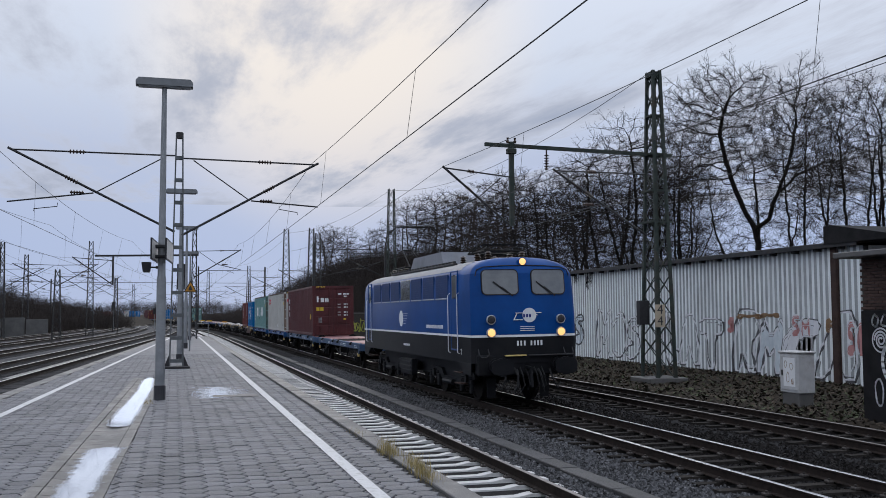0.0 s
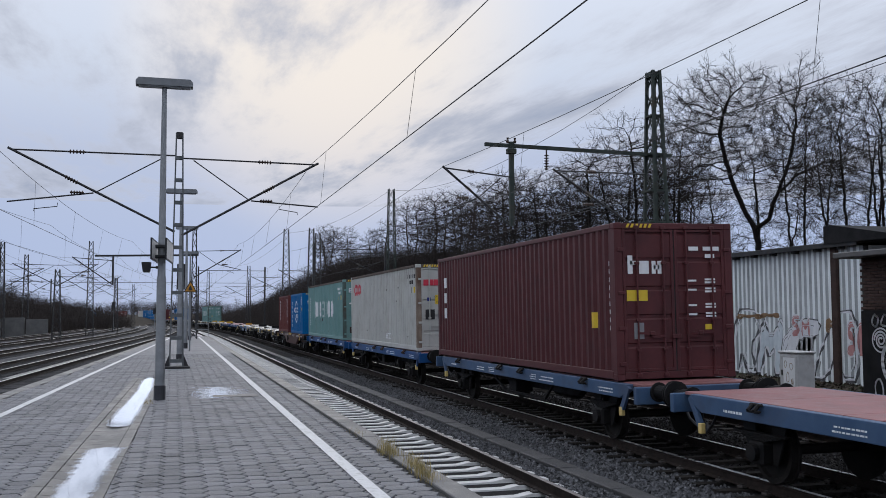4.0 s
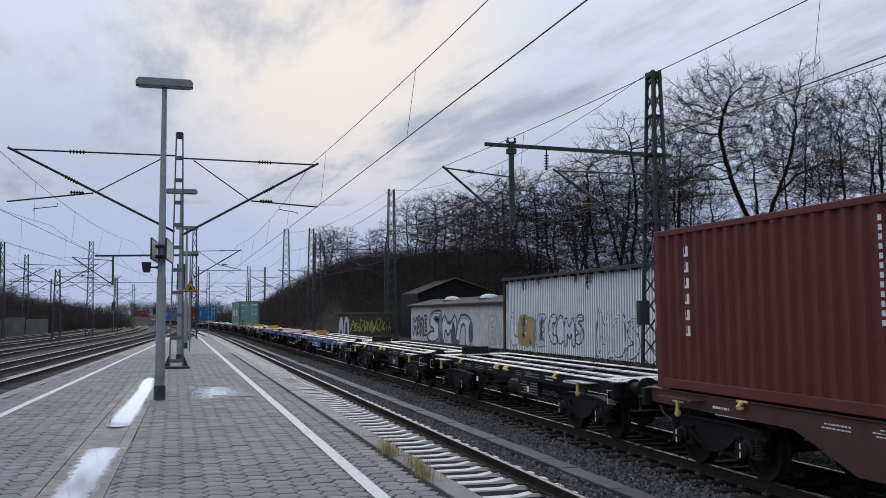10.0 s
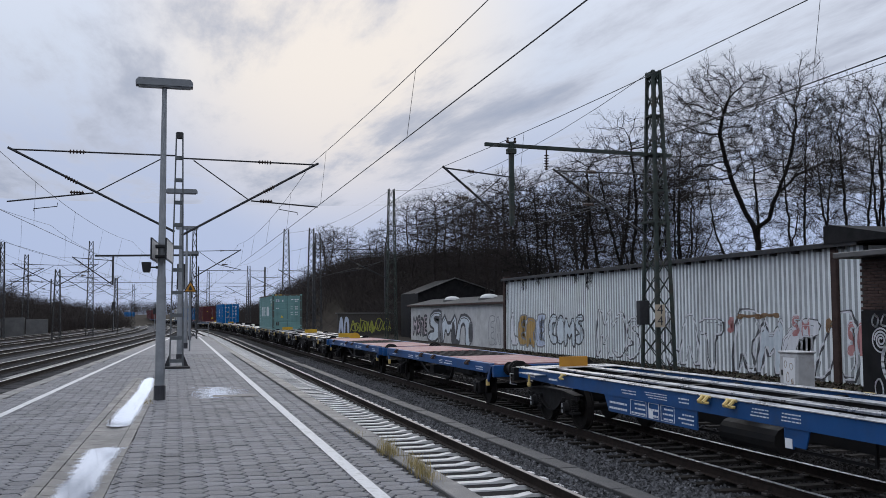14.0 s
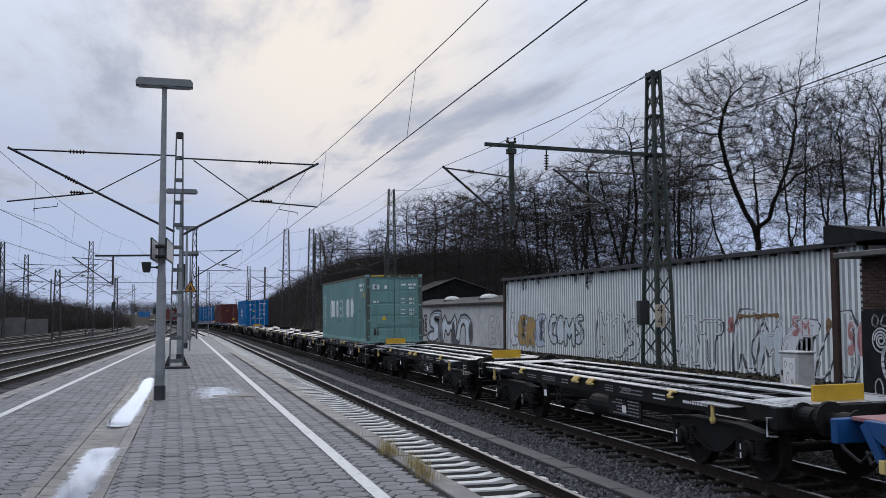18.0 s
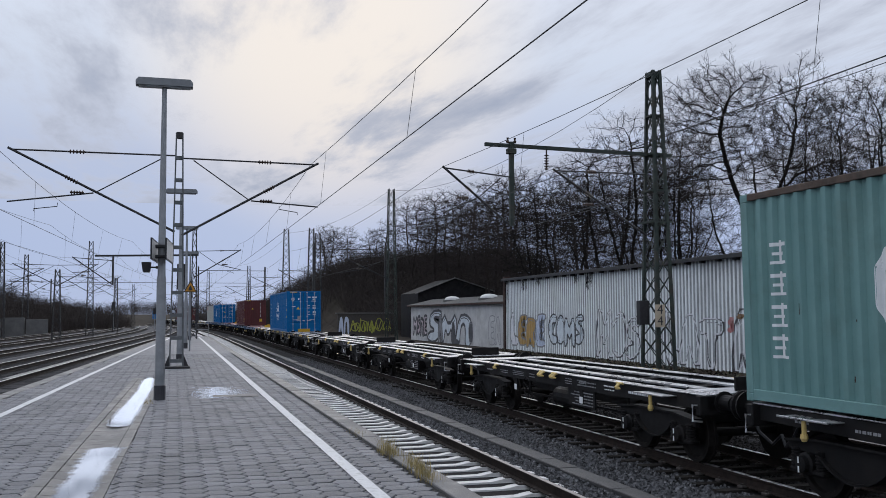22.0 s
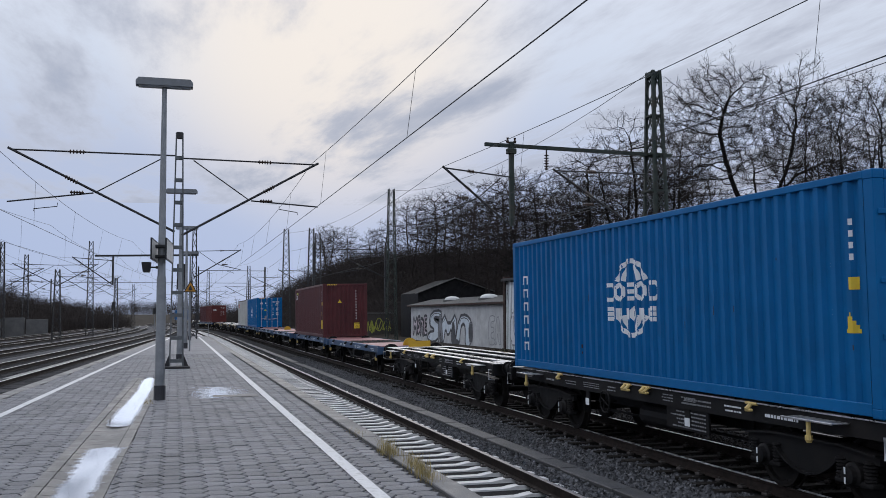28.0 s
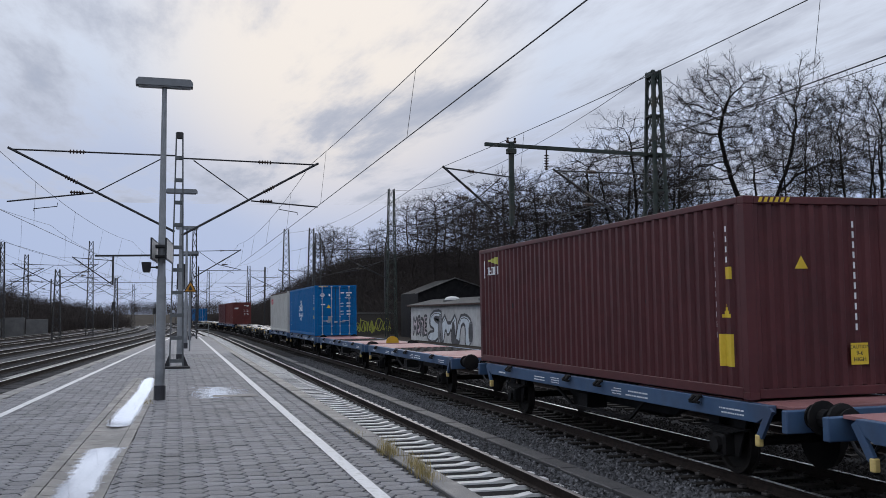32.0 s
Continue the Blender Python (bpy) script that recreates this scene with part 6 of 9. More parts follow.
BARE = "tall bare winter tree with dense twigs behind the shed"
plant(0, 28.4, 42.0, 14.9, -34, "crooked forked bare tree with a wide crown behind the shed")
for k, x, y, h, a in ((1, 29.0, 39.0, 12.4, 20), (1, 28.8, 35.8, 12.4, 140), (1, 30.6, 36.0, 13.0, 260), (1, 29.2, 50.9, 13.6, 60), (2, 31.5, 47.0, 12.6, 330),
                      (2, 28.0, 55.0, 15.8, 15), (3, 29.0, 60.5, 15.0, 190), (3, 28.4, 66.5, 13.6, 310), (2, 33.0, 58.0, 13.4, 250)):
    plant(k, x, y, h, a, BARE)
BANK = "bare tree on the dark wooded bank"
for k, x, y, top, a in ((2, 28.0, 72.0, 14.6, 40), (3, 28.2, 78.5, 15.2, 220), (2, 29.0, 84.5, 14.4, 10), (1, 29.8, 89, 14.4, 75), (2, 30.2, 95, 15.4, 160), (3, 29.8, 102, 16.3, 280), (3, 34.0, 72, 13.6, 320), (2, 33.5, 81, 13.8, 200),
                        (2, 30.0, 110, 17.8, 50), (3, 29.4, 119, 17.6, 100), (2, 27.4, 125, 15.4, 200), (3, 27.5, 135, 14.6, 20), (1, 26.9, 150, 14.0, 300), (2, 24.8, 160, 13.4, 15), (3, 28.0, 180, 19.6, 140), (2, 33.0, 187, 20.2, 250), (3, 30.5, 196, 19.8, 20),
                        (2, 36.0, 100, 18.0, 90), (3, 34.0, 112, 17.5, 190), (2, 33.5, 126, 16.5, 240), (3, 40.0, 90, 17.5, 30), (2, 35.0, 64, 14.5, 110)):
    plant(k, x, y, top - ground_height(x, y), a, BANK)
HILL = "small bare tree on the slope of the wooded bank"
rh = random.Random(41)
for i in range(110):
    y = 88 + 150 * rh.random()
    x = 25 - 4.5 * smooth(115, 150, y) + 32 * rh.random() ** 1.3 - max(0, y - 100) ** 2 / 3340
    plant(i, x, y, rh.uniform(3.0, 5.5), rh.uniform(0, 360), HILL, True)
FARW = "distant bare tree on the wooded bank beyond the sidings"
rr = random.Random(77)
for i in range(80):
    y = 135 + 110 * rr.random()
    x = -25 - 34 * rr.random() ** 1.6 + 0.13 * (y - 150)
    plant(i, x, y, rr.uniform(3.5, 6.0), rr.uniform(0, 360), FARW, True)
FARE = "distant bare tree closing the view along the line"
for i in range(80):
    a = radians(-12 + 24 * i / 79 + rr.uniform(-0.4, 0.4))
    d = rr.uniform(270, 400)
    gap = d * math.sin(a) - 9 + (d - 100) ** 2 / 3340
    if -24 < gap < 8:
        d = 560 + 40 * rr.random()
    plant(i, d * math.sin(a), d * math.cos(a), rr.uniform(4.5, 8), rr.uniform(0, 360), FARE, True)


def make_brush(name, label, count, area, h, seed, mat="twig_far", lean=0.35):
    """Thicket: many thin standing stems with side shoots, joined."""
    rng = np.random.default_rng(seed)
    verts, faces = [], []
    for i in range(count):
        x, y = area(rng)
        z = ground_height(x, y) - 0.1
        hh = h * rng.uniform(0.4, 1.1)
        dx, dy = rng.normal(0, lean, 2) * hh
        w = hh * 0.006 + 0.006
        a = rng.uniform(0, 6.283)
        c, s = math.cos(a) * w, math.sin(a) * w
        k = len(verts)
        verts += [(x - c, y - s, z), (x + c, y + s, z), (x + dx * 0.6 + c * 0.6, y + dy * 0.6 + s * 0.6, z + hh * 0.65), (x + dx * 0.6 - c * 0.6, y + dy * 0.6 - s * 0.6, z + hh * 0.65), (x + dx, y + dy, z + hh)]
        faces += [(k, k + 1, k + 2, k + 3), (k + 3, k + 2, k + 4)]
        for _ in range(5):
            f = rng.uniform(0.25, 0.9)
            px, py, pz = x + dx * f, y + dy * f, z + hh * f
            ex, ey, ez = rng.normal(0, 0.28, 2).tolist() + [rng.uniform(0.05, 0.4)]
            k = len(verts)
            verts += [(px - s * 0.5, py + c * 0.5, pz), (px + s * 0.5, py - c * 0.5, pz + 0.02), (px + ex * hh, py + ey * hh, pz + ez * hh)]
            faces.append((k, k + 1, k + 2))
    tagged(raw(name, verts, faces, mat), label, "undergrowth", kind="stuff")


make_brush("undergrowth", "brown leafless thicket on the bank", 15000, lambda g: (g.uniform(23, 48), 100 + 60 * g.random()), 3.6, 5)
make_brush("undergrowth", "brown leafless thicket behind the huts", 5000, lambda g: (g.uniform(31, 52), 70 + 32 * g.random()), 5.0, 15)
make_brush("undergrowth", "brown leafless thicket far along the bank", 15000, lambda g: (lambda y: (17.5 + 30 * g.random() - (max(0, y - 100)) ** 2 / 3340, y))(140 + 150 * g.random()), 3.2, 6)
make_brush("undergrowth", "distant thicket where the line disappears", 7000, lambda g: (g.uniform(-150, 60), 575 + 60 * g.random()), 8.0, 16)
make_brush("undergrowth", "dark thicket on the bank beyond the sidings", 16000, lambda g: (lambda y: (-22.5 - 34 * g.random() ** 1.5 + 0.13 * (y - 150), y))(118 + 130 * g.random()), 3.4, 7)
make_brush("undergrowth", "dark thicket closing the view", 14000, lambda g: (lambda y, u: (9 - (y - 100) ** 2 / 3340 + (-26 - 50 * u * 1.4 if u < 0.7 else 8 + 110 * (u - 0.7)), y))(262 + 60 * g.random(), g.random()), 3.6, 8)
make_brush("undergrowth", "thin bushes behind the shed", 1800, lambda g: (g.uniform(31, 44), 54 + 26 * g.random()), 3.2, 9)


def make_left_wall():
    t = thing("boundary_wall", "pale concrete boundary wall and boxes beyond the outer siding", "wall")
    for i in range(16):
        bm = B()
        rbox(bm, -19.4 - 3.0 * i, -16.6 - 3.0 * i, 141 + i * 0.3, 141.2 + i * 0.3, -0.6, 1.9 + 0.25 * (i % 2), 0.03)
        part("wall_panel", bm, "plaster_dark", t)


make_left_wall()


# ---- drifting cloud sheet ----
CLOUD_SEED = (0.0, 0.0, 0.0)


def make_clouds():
    m = bpy.data.materials.new("cloud_sheet")
    m.use_nodes = True
    n, l = m.node_tree.nodes, m.node_tree.links
    n.clear()
    out, mix, tr, em = n.new("ShaderNodeOutputMaterial"), n.new("ShaderNodeMixShader"), n.new("ShaderNodeBsdfTransparent"), n.new("ShaderNodeEmission")
    tc, mp, no, ramp = n.new("ShaderNodeTexCoord"), n.new("ShaderNodeMapping"), n.new("ShaderNodeTexNoise"), n.new("ShaderNodeMapRange")
    mp.inputs["Scale"].default_value = (0.0024, 0.00062, 0.002)
    mp.inputs["Location"].default_value = CLOUD_SEED
    no.inputs["Scale"].default_value, no.inputs["Detail"].default_value, no.inputs["Roughness"].default_value = 1.0, 9, 0.62
    no.inputs["Distortion"].default_value = 0.12
    ramp.interpolation_type = "SMOOTHSTEP"
    ramp.inputs[1].default_value, ramp.inputs[2].default_value, ramp.inputs[4].default_value = 0.44, 0.61, 0.88
    # thick parts are darker and bluer than the thin veils
    body, tone = n.new("ShaderNodeMapRange"), n.new("ShaderNodeMix")
    body.inputs[1].default_value, body.inputs[2].default_value = 0.46, 0.68
    tone.data_type = "RGBA"
    tone.inputs[6].default_value, tone.inputs[7].default_value = (0.60, 0.62, 0.70, 1), (0.34, 0.39, 0.51, 1)
    l.new(no.outputs[0], body.inputs[0])
    l.new(body.outputs[0], tone.inputs[0])
    l.new(tone.outputs[2], em.inputs[0])
    l.new(tc.outputs["Object"], mp.inputs[0])
    l.new(mp.outputs[0], no.inputs[0])
    l.new(no.outputs[0], ramp.inputs[0])
    l.new(ramp.outputs[0], mix.inputs[0])
    l.new(tr.outputs[0], mix.inputs[1])
    l.new(em.outputs[0], mix.inputs[2])
    l.new(mix.outputs[0], out.inputs[0])
    M["clouds"] = m
    bm = B()
    ring = [bm.verts.new((4600 * math.cos(6.28319 * k / 48), 4600 * math.sin(6.28319 * k / 48), 0)) for k in range(48)]
    bm.faces.new(ring)
    ob = part("cloud_layer", bm, m, None)
    tagged(ob, "grey drifting rain clouds", "clouds", kind="structure")
    return ob


clouds = make_clouds()
CLOUD_H, CLOUD_DRIFT = 520.0, -11.0
# ---- the freight train ----
SPEED = 9.95


def train_pose(s, dz=0.0):
    x, y, a = along(s)
    return Matrix.Translation((x, y, dz)) @ Matrix.Rotation(a, 4, "Z") @ Matrix.Rotation(radians(CANT), 4, "Y")


RIDERS = []   # (thing, place along the train, height)


def corrugated(bm, length, z0, z1, x, depth, side, pitch=0.278, y0=None):
    """A trapezoid-ribbed side sheet along y at x; side -1 or +1 tells which way is out."""
    n = int(round(length / pitch))
    p = length / n
    prof = []
    start = -length / 2 if y0 is None else y0
    for i in range(n):
        y = start + i * p
        prof += [(y, x), (y + p * 0.28, x), (y + p * 0.45, x - side * depth), (y + p * 0.80, x - side * depth), (y + p * 0.97, x)]
    prof.append((start + length, x))
    lo = [bm.verts.new((b, a, z0)) for a, b in prof]
    hi = [bm.verts.new((b, a, z1)) for a, b in prof]
    for i in range(len(prof) - 1):
        bm.faces.new((lo[i], lo[i + 1], hi[i + 1], hi[i]))


def front_ribs(bm, width, z0, z1, y, depth, n=9):
    prof = []
    p = width / n
    for i in range(n):
        x = -width / 2 + i * p
        prof += [(x, y), (x + p * 0.3, y), (x + p * 0.45, y + depth), (x + p * 0.8, y + depth), (x + p * 0.95, y)]
    prof.append((width / 2, y))
    lo = [bm.verts.new((a, b, z0)) for a, b in prof]
    hi = [bm.verts.new((a, b, z1)) for a, b in prof]
    for i in range(len(prof) - 1):
        bm.faces.new((lo[i], lo[i + 1], hi[i + 1], hi[i]))


W = 2.438


def make_container(label, mat, length, height, q, near="doors", rusty=False, group="containers"):
    """A shipping container, base at z 0; its end towards the engine is the one with smaller y."""
    t = thing("shipping_container", label, "container", group)
    L2, X = length / 2, W / 2
    post = "rusty_post" if rusty else "worn_green" if mat == "box_green" else mat
    rail = "worn_rail" if mat in ("box_green", "box_grey") else mat
    rod = "bar_steel" if mat == "box_blue" else mat
    for sx in (-1, 1):
        bm = B()
        corrugated(bm, length - 0.36, 0.16, height - 0.09, sx * (X - 0.012), 0.055, sx)
        part("side_panel", bm, mat, t)
        bm = B()
        rbox(bm, sx * X - (0.06 if sx > 0 else 0), sx * X + (0.06 if sx < 0 else 0), -L2 + 0.17, L2 - 0.17, height - 0.1, height - 0.005, 0.008)
        part("top_rail", bm, rail, t)
        bm = B()
        rbox(bm, sx * X - (0.05 if sx > 0 else 0), sx * X + (0.05 if sx < 0 else 0), -L2 + 0.17, L2 - 0.17, 0.02, 0.17, 0.008)
        part("bottom_rail", bm, mat, t)
        for sy in (-1, 1):
            bm = B()
            x0, x1 = sorted((sx * X, sx * (X - 0.16)))
            y0, y1 = sorted((sy * L2, sy * (L2 - 0.17)))
            rbox(bm, x0, x1, y0, y1, 0.11, height - 0.11, 0.012)
            p = part("corner_post", bm, post if sy < 0 else mat, t)
            for z in (0.0, height - 0.118):
                bm = B()
                rbox(bm, x0 - 0.002, x1 + 0.002, y0 - 0.003, y1 + 0.003, z, z + 0.118, 0.012)
                tube(bm, ((x0 + x1) / 2 - 0.084, (y0 + y1) / 2, z + 0.06), ((x0 + x1) / 2 + 0.084, (y0 + y1) / 2, z + 0.06), 0.03, 8)
                part("corner_casting", bm, mat, p)
    bm = B()
    box(bm, -X + 0.05, X - 0.05, -L2 + 0.05, L2 - 0.05, height - 0.07, height - 0.03)
    for i in range(int(length / 0.6)):
        y = -L2 + 0.3 + i * 0.6
        rbox(bm, -X + 0.12, X - 0.12, y, y + 0.3, height - 0.032, height - 0.012, 0.008)
    part("roof", bm, mat, t)
    bm = B()
    teeth = [(-L2 + 0.06, 0.16), (-L2 + 0.06, 0.10)]
    for i in range(int(length / 0.5) - 1):
        y = -L2 + 0.25 + i * 0.5
        teeth += [(y, 0.10), (y, 0.03), (y + 0.06, 0.03), (y + 0.06, 0.10)]
    prism(bm, teeth + [(L2 - 0.06, 0.10), (L2 - 0.06, 0.16)], -X + 0.06, X - 0.06, "x")
    part("floor", bm, "wag_black", t)
    for sy, kind in ((-1, near), (1, "front" if near == "doors" else "doors")):
        y = sy * L2
        bm = B()
        y0, y1 = sorted((y, y - sy * 0.1))
        rbox(bm, -X + 0.16, X - 0.16, y0, y1, height - 0.115, height - 0.005, 0.008)
        part("header", bm, rail, t)
        bm = B()
        rbox(bm, -X + 0.16, X - 0.16, y0, y1, 0.02, 0.15, 0.008)
        part("sill", bm, mat, t)
        if kind == "front":
            bm = B()
            front_ribs(bm, W - 0.32, 0.14, height - 0.11, y - sy * 0.02, -sy * 0.04)
            part("end_panel", bm, mat, t)
            continue
        for side in (-1, 1):
            xa, xb = sorted((side * 0.012, side * (X - 0.165)))
            bm = B()
            # recessed pressings across each door leaf
            zs = [0.16]
            span = (height - 0.28) / 5
            prof = [(y - sy * 0.03, 0.16)]
            for k in range(5):
                z = 0.16 + k * span
                prof += [(y - sy * 0.03, z + span * 0.80), (y - sy * 0.055, z + span * 0.86), (y - sy * 0.055, z + span * 0.97), (y - sy * 0.03, z + span * 1.0)]
            va = [bm.verts.new((xa + 0.05, a, b)) for a, b in prof]
            vb = [bm.verts.new((xb - 0.05, a, b)) for a, b in prof]
            for i in range(len(prof) - 1):
                bm.faces.new((va[i], va[i + 1], vb[i + 1], vb[i]))
            yf0, yf1 = sorted((y - sy * 0.012, y - sy * 0.06))
            for x0, x1, z0, z1 in ((xa, xa + 0.06, 0.155, height - 0.12), (xb - 0.06, xb, 0.155, height - 0.12), (xa + 0.05, xb - 0.05, 0.155, 0.21), (xa + 0.05, xb - 0.05, height - 0.17, height - 0.12)):
                rbox(bm, x0, x1, yf0, yf1, z0, z1, 0.006)
            d = part("door", bm, mat, t)
            bm = B()
            box(bm, xa - 0.008, xb + 0.008, min(y - sy * 0.03, y - sy * 0.05), max(y - sy * 0.03, y - sy * 0.05), 0.14, 0.156)
            box(bm, (xa if side > 0 else xb) - 0.01, (xa if side > 0 else xb) + 0.01, min(y - sy * 0.02, y - sy * 0.05), max(y - sy * 0.02, y - sy * 0.05), 0.15, height - 0.12)
            part("gasket", bm, "gasket", d)
            for x in (side * 0.24, side * 0.78):
                bm = B()
                yb = y + sy * 0.012
                tube(bm, (x, yb, 0.05), (x, yb, height - 0.05), 0.019, 8)
                for z in (0.09, height - 0.09):
                    rbox(bm, x - 0.05, x + 0.05, yb - 0.025, yb + 0.025, z - 0.035, z + 0.035, 0.008)
                for z in (0.55, 1.1, height - 0.75):
                    rbox(bm, x - 0.045, x + 0.045, yb - 0.022, yb + 0.022, z - 0.025, z + 0.025, 0.006)
                lb = part("lock_bar", bm, rod, d, "galvanised lock rod" if mat == "box_blue" else "painted lock rod")
                bm = B()
                z = 0.86 if abs(x) > 0.5 else 0.80
                beam(bm, (x, yb - 0.02 * -sy, z), (x - side * 0.42 * (1 if abs(x) > 0.5 else -0.6), yb, z - 0.02), 0.012, 0.04)
                rbox(bm, x - side * 0.28 - 0.05, x - side * 0.28 + 0.05, yb - 0.02, yb + 0.02, z - 0.05, z + 0.03, 0.008)
                part("handle", bm, rod, lb)
            for z in (0.3, 0.95, 1.6, height - 0.5):
                bm = B()
                xh = side * (X - 0.12)
                rbox(bm, xh - 0.07, xh + 0.07, min(y, y + sy * 0.02), max(y, y + sy * 0.02), z - 0.035, z + 0.035, 0.008)
                part("hinge", bm, mat, d)
    RIDERS.append((t, q + length / 2, 1.19))
    return t


# ---- wagons ----
def make_wheelset(parent, y, r=0.42, mat="wheel"):
    ws = new("wheelset")
    ws.parent = parent
    ws.location = (0, y, r)
    bm = B()
    tube(bm, (-0.95, 0, 0), (0.95, 0, 0), 0.075, 12)
    part("axle", bm, mat, ws)
    for s in (-1, 1):
        bm = B()
        lathe(bm, (s * 0.685, 0, 0), (s, 0, 0), [(0, r - 0.08), (0.0, r + 0.028), (0.03, r + 0.028), (0.035, r), (0.135, r - 0.006), (0.135, r - 0.07), (0.09, r - 0.09), (0.06, 0.16), (0.14, 0.13), (0.14, 0.07)], 24)
        for k in range(5):
            a = k * 1.2566
            tube(bm, (s * 0.83, 0.19 * math.cos(a), 0.19 * math.sin(a)), (s * 0.84, 0.19 * math.cos(a), 0.19 * math.sin(a)), 0.03, 6)
        part("wheel", bm, mat, ws)
    WHEELS.append((ws, y, r))
    return ws


WHEELS = []


def axle_box(bm, s, y, r):
    rbox(bm, s * 0.98 - 0.12, s * 0.98 + 0.12, y - 0.17, y + 0.17, r - 0.17, r + 0.15, 0.03)
    tube(bm, (s * 1.08, y, r), (s * 1.17, y, r), 0.12, 10)


def buffers(t, y, sy, mat):
    for s in (-1, 1):
        bm = B()
        lathe(bm, (s * 0.875, y, 1.05), (0, sy, 0), [(0, 0.17), (0.03, 0.17), (0.03, 0.12), (0.3, 0.12), (0.3, 0.095), (0.52, 0.095), (0.52, 0.23), (0.56, 0.225), (0.575, 0.16)], 16)
        part("buffer", bm, mat, t)
    bm = B()
    tube(bm, (0, y, 1.0), (0, y + sy * 0.35, 0.98), 0.05, 8)
    for k in range(3):
        tube(bm, (-0.05 + 0.05 * k, y + sy * (0.3 + 0.1 * k), 0.95), (0.05 - 0.05 * k, y + sy * (0.4 + 0.1 * k), 0.7 + 0.1 * k), 0.025, 6)
    part("screw_coupling", bm, mat, t)
    bm = B()
    path_tube(bm, [(-0.4, y, 0.85), (-0.4, y + sy * 0.2, 0.6), (-0.35, y + sy * 0.45, 0.45), (-0.3, y + sy * 0.6, 0.6)], 0.025, 6)
    part("brake_hose", bm, "black_plastic", t)


def make_flat_unit(label, q0, q1, mat, deck=True):
    """A two-axle container flat: side sills, cross members, red-brown deck plates with an open grid amid."""
    t = thing("flat_wagon", label, "wagon", "wagons of the freight train")
    L2 = (q1 - q0) / 2
    for s in (-1, 1):
        bm = B()
        x0, x1 = sorted((s * 1.22, s * 1.10))
        prof = [(-L2 + 0.5, 1.16), (-L2 + 0.5, 1.05), (-L2 + 0.8, 0.90), (L2 - 0.8, 0.90), (L2 - 0.5, 1.05), (L2 - 0.5, 1.16)]
        prism(bm, prof, x0, x1, "x")
        bmesh.ops.bevel(bm, geom=bm.edges[:], offset=0.008, segments=1, affect="EDGES")
        sill = part("side_sill", bm, mat, t)
        for y in (-L2 + 2.3, -0.75, 0.75, L2 - 2.3) if s < 0 else (-L2 + 2.3, L2 - 2.3):
            make_latch(sill, s, s * 1.22, y, "rust_dark" if deck and mat == "wag_blue" else "wag_black")
        if s < 0:
            for k, (y, w, h, rows) in enumerate(((-L2 + 1.1, 0.7, 0.12, 2), (-2.6, 0.8, 0.14, 2), (-1.6, 0.4, 0.14, 3), (1.3, 0.5, 0.14, 3), (2.1, 0.7, 0.12, 2), (L2 - 1.9, 0.5, 0.1, 1))):
                lettering("lettering", sill, -1.223, y, 0.95, w, h, rows, 50 + k)
        for sy in (-1, 1):
            bm = B()
            beam(bm, (s * 1.2, sy * (L2 - 0.48), 1.12), (s * 1.2, sy * (L2 - 0.75), 0.72), 0.05, 0.12)
            part("end_strut", bm, mat, sill, "slanting end bracket")
            bm = B()
            rbox(bm, s * 1.2 - 0.04, s * 1.2 + 0.04, sy * (L2 - 0.78) - 0.05, sy * (L2 - 0.78) + 0.05, 0.58, 0.74, 0.012)
            part("step", bm, "brass", sill)
    for sy in (-1, 1):
        bm = B()
        y0, y1 = sorted((sy * L2, sy * (L2 - 0.12)))
        rbox(bm, -1.3, 1.3, y0, y1, 0.84, 1.14, 0.012)
        part("headstock", bm, mat, t)
        buffers(t, sy * L2, sy, "wag_black")
    for x in (-0.45, 0.45):
        bm = B()
        prism(bm, [(-L2 + 0.1, 1.1), (-L2 + 0.1, 0.85), (-2.6, 0.8), (-2.2, 0.62), (2.2, 0.62), (2.6, 0.8), (L2 - 0.1, 0.85), (L2 - 0.1, 1.1)], x - 0.06, x + 0.06, "x")
        part("centre_sill", bm, "wag_black", t)
    for a, b in ((-L2 + 0.12, -L2 + 1.9), (-L2 + 1.9, -L2 + 3.9), (-2.0, 2.0), (L2 - 3.9, L2 - 1.9), (L2 - 1.9, L2 - 0.12)):
        if b - a > 3.5:
            # open grid of longitudinal bars
            for k in range(9):
                x = -1.0 + k * 0.25
                bm = B()
                rbox(bm, x - 0.03, x + 0.03, a, b, 1.125, 1.165, 0.006)
                part("grid_bar", bm, "wag_black", t)
            for y in (a, (a + b) / 2, b):
                bm = B()
                box(bm, -1.1, 1.1, y - 0.05, y + 0.05, 1.06, 1.124)
                part("cross_member", bm, "wag_black", t)
            continue
        bm = B()
        rbox(bm, -1.095, 1.095, a + 0.01, b - 0.01, 1.12, 1.168, 0.006)
        part("deck_plate", bm, "plank", t, "red-brown weathered deck plate")
    for a, b in ((-L2 + 3.9, -2.0), (2.0, L2 - 3.9)):
        bm = B()
        rbox(bm, -1.095, 1.095, a + 0.01, b - 0.01, 1.12, 1.168, 0.006)
        part("deck_plate", bm, "plank", t, "red-brown weathered deck plate")
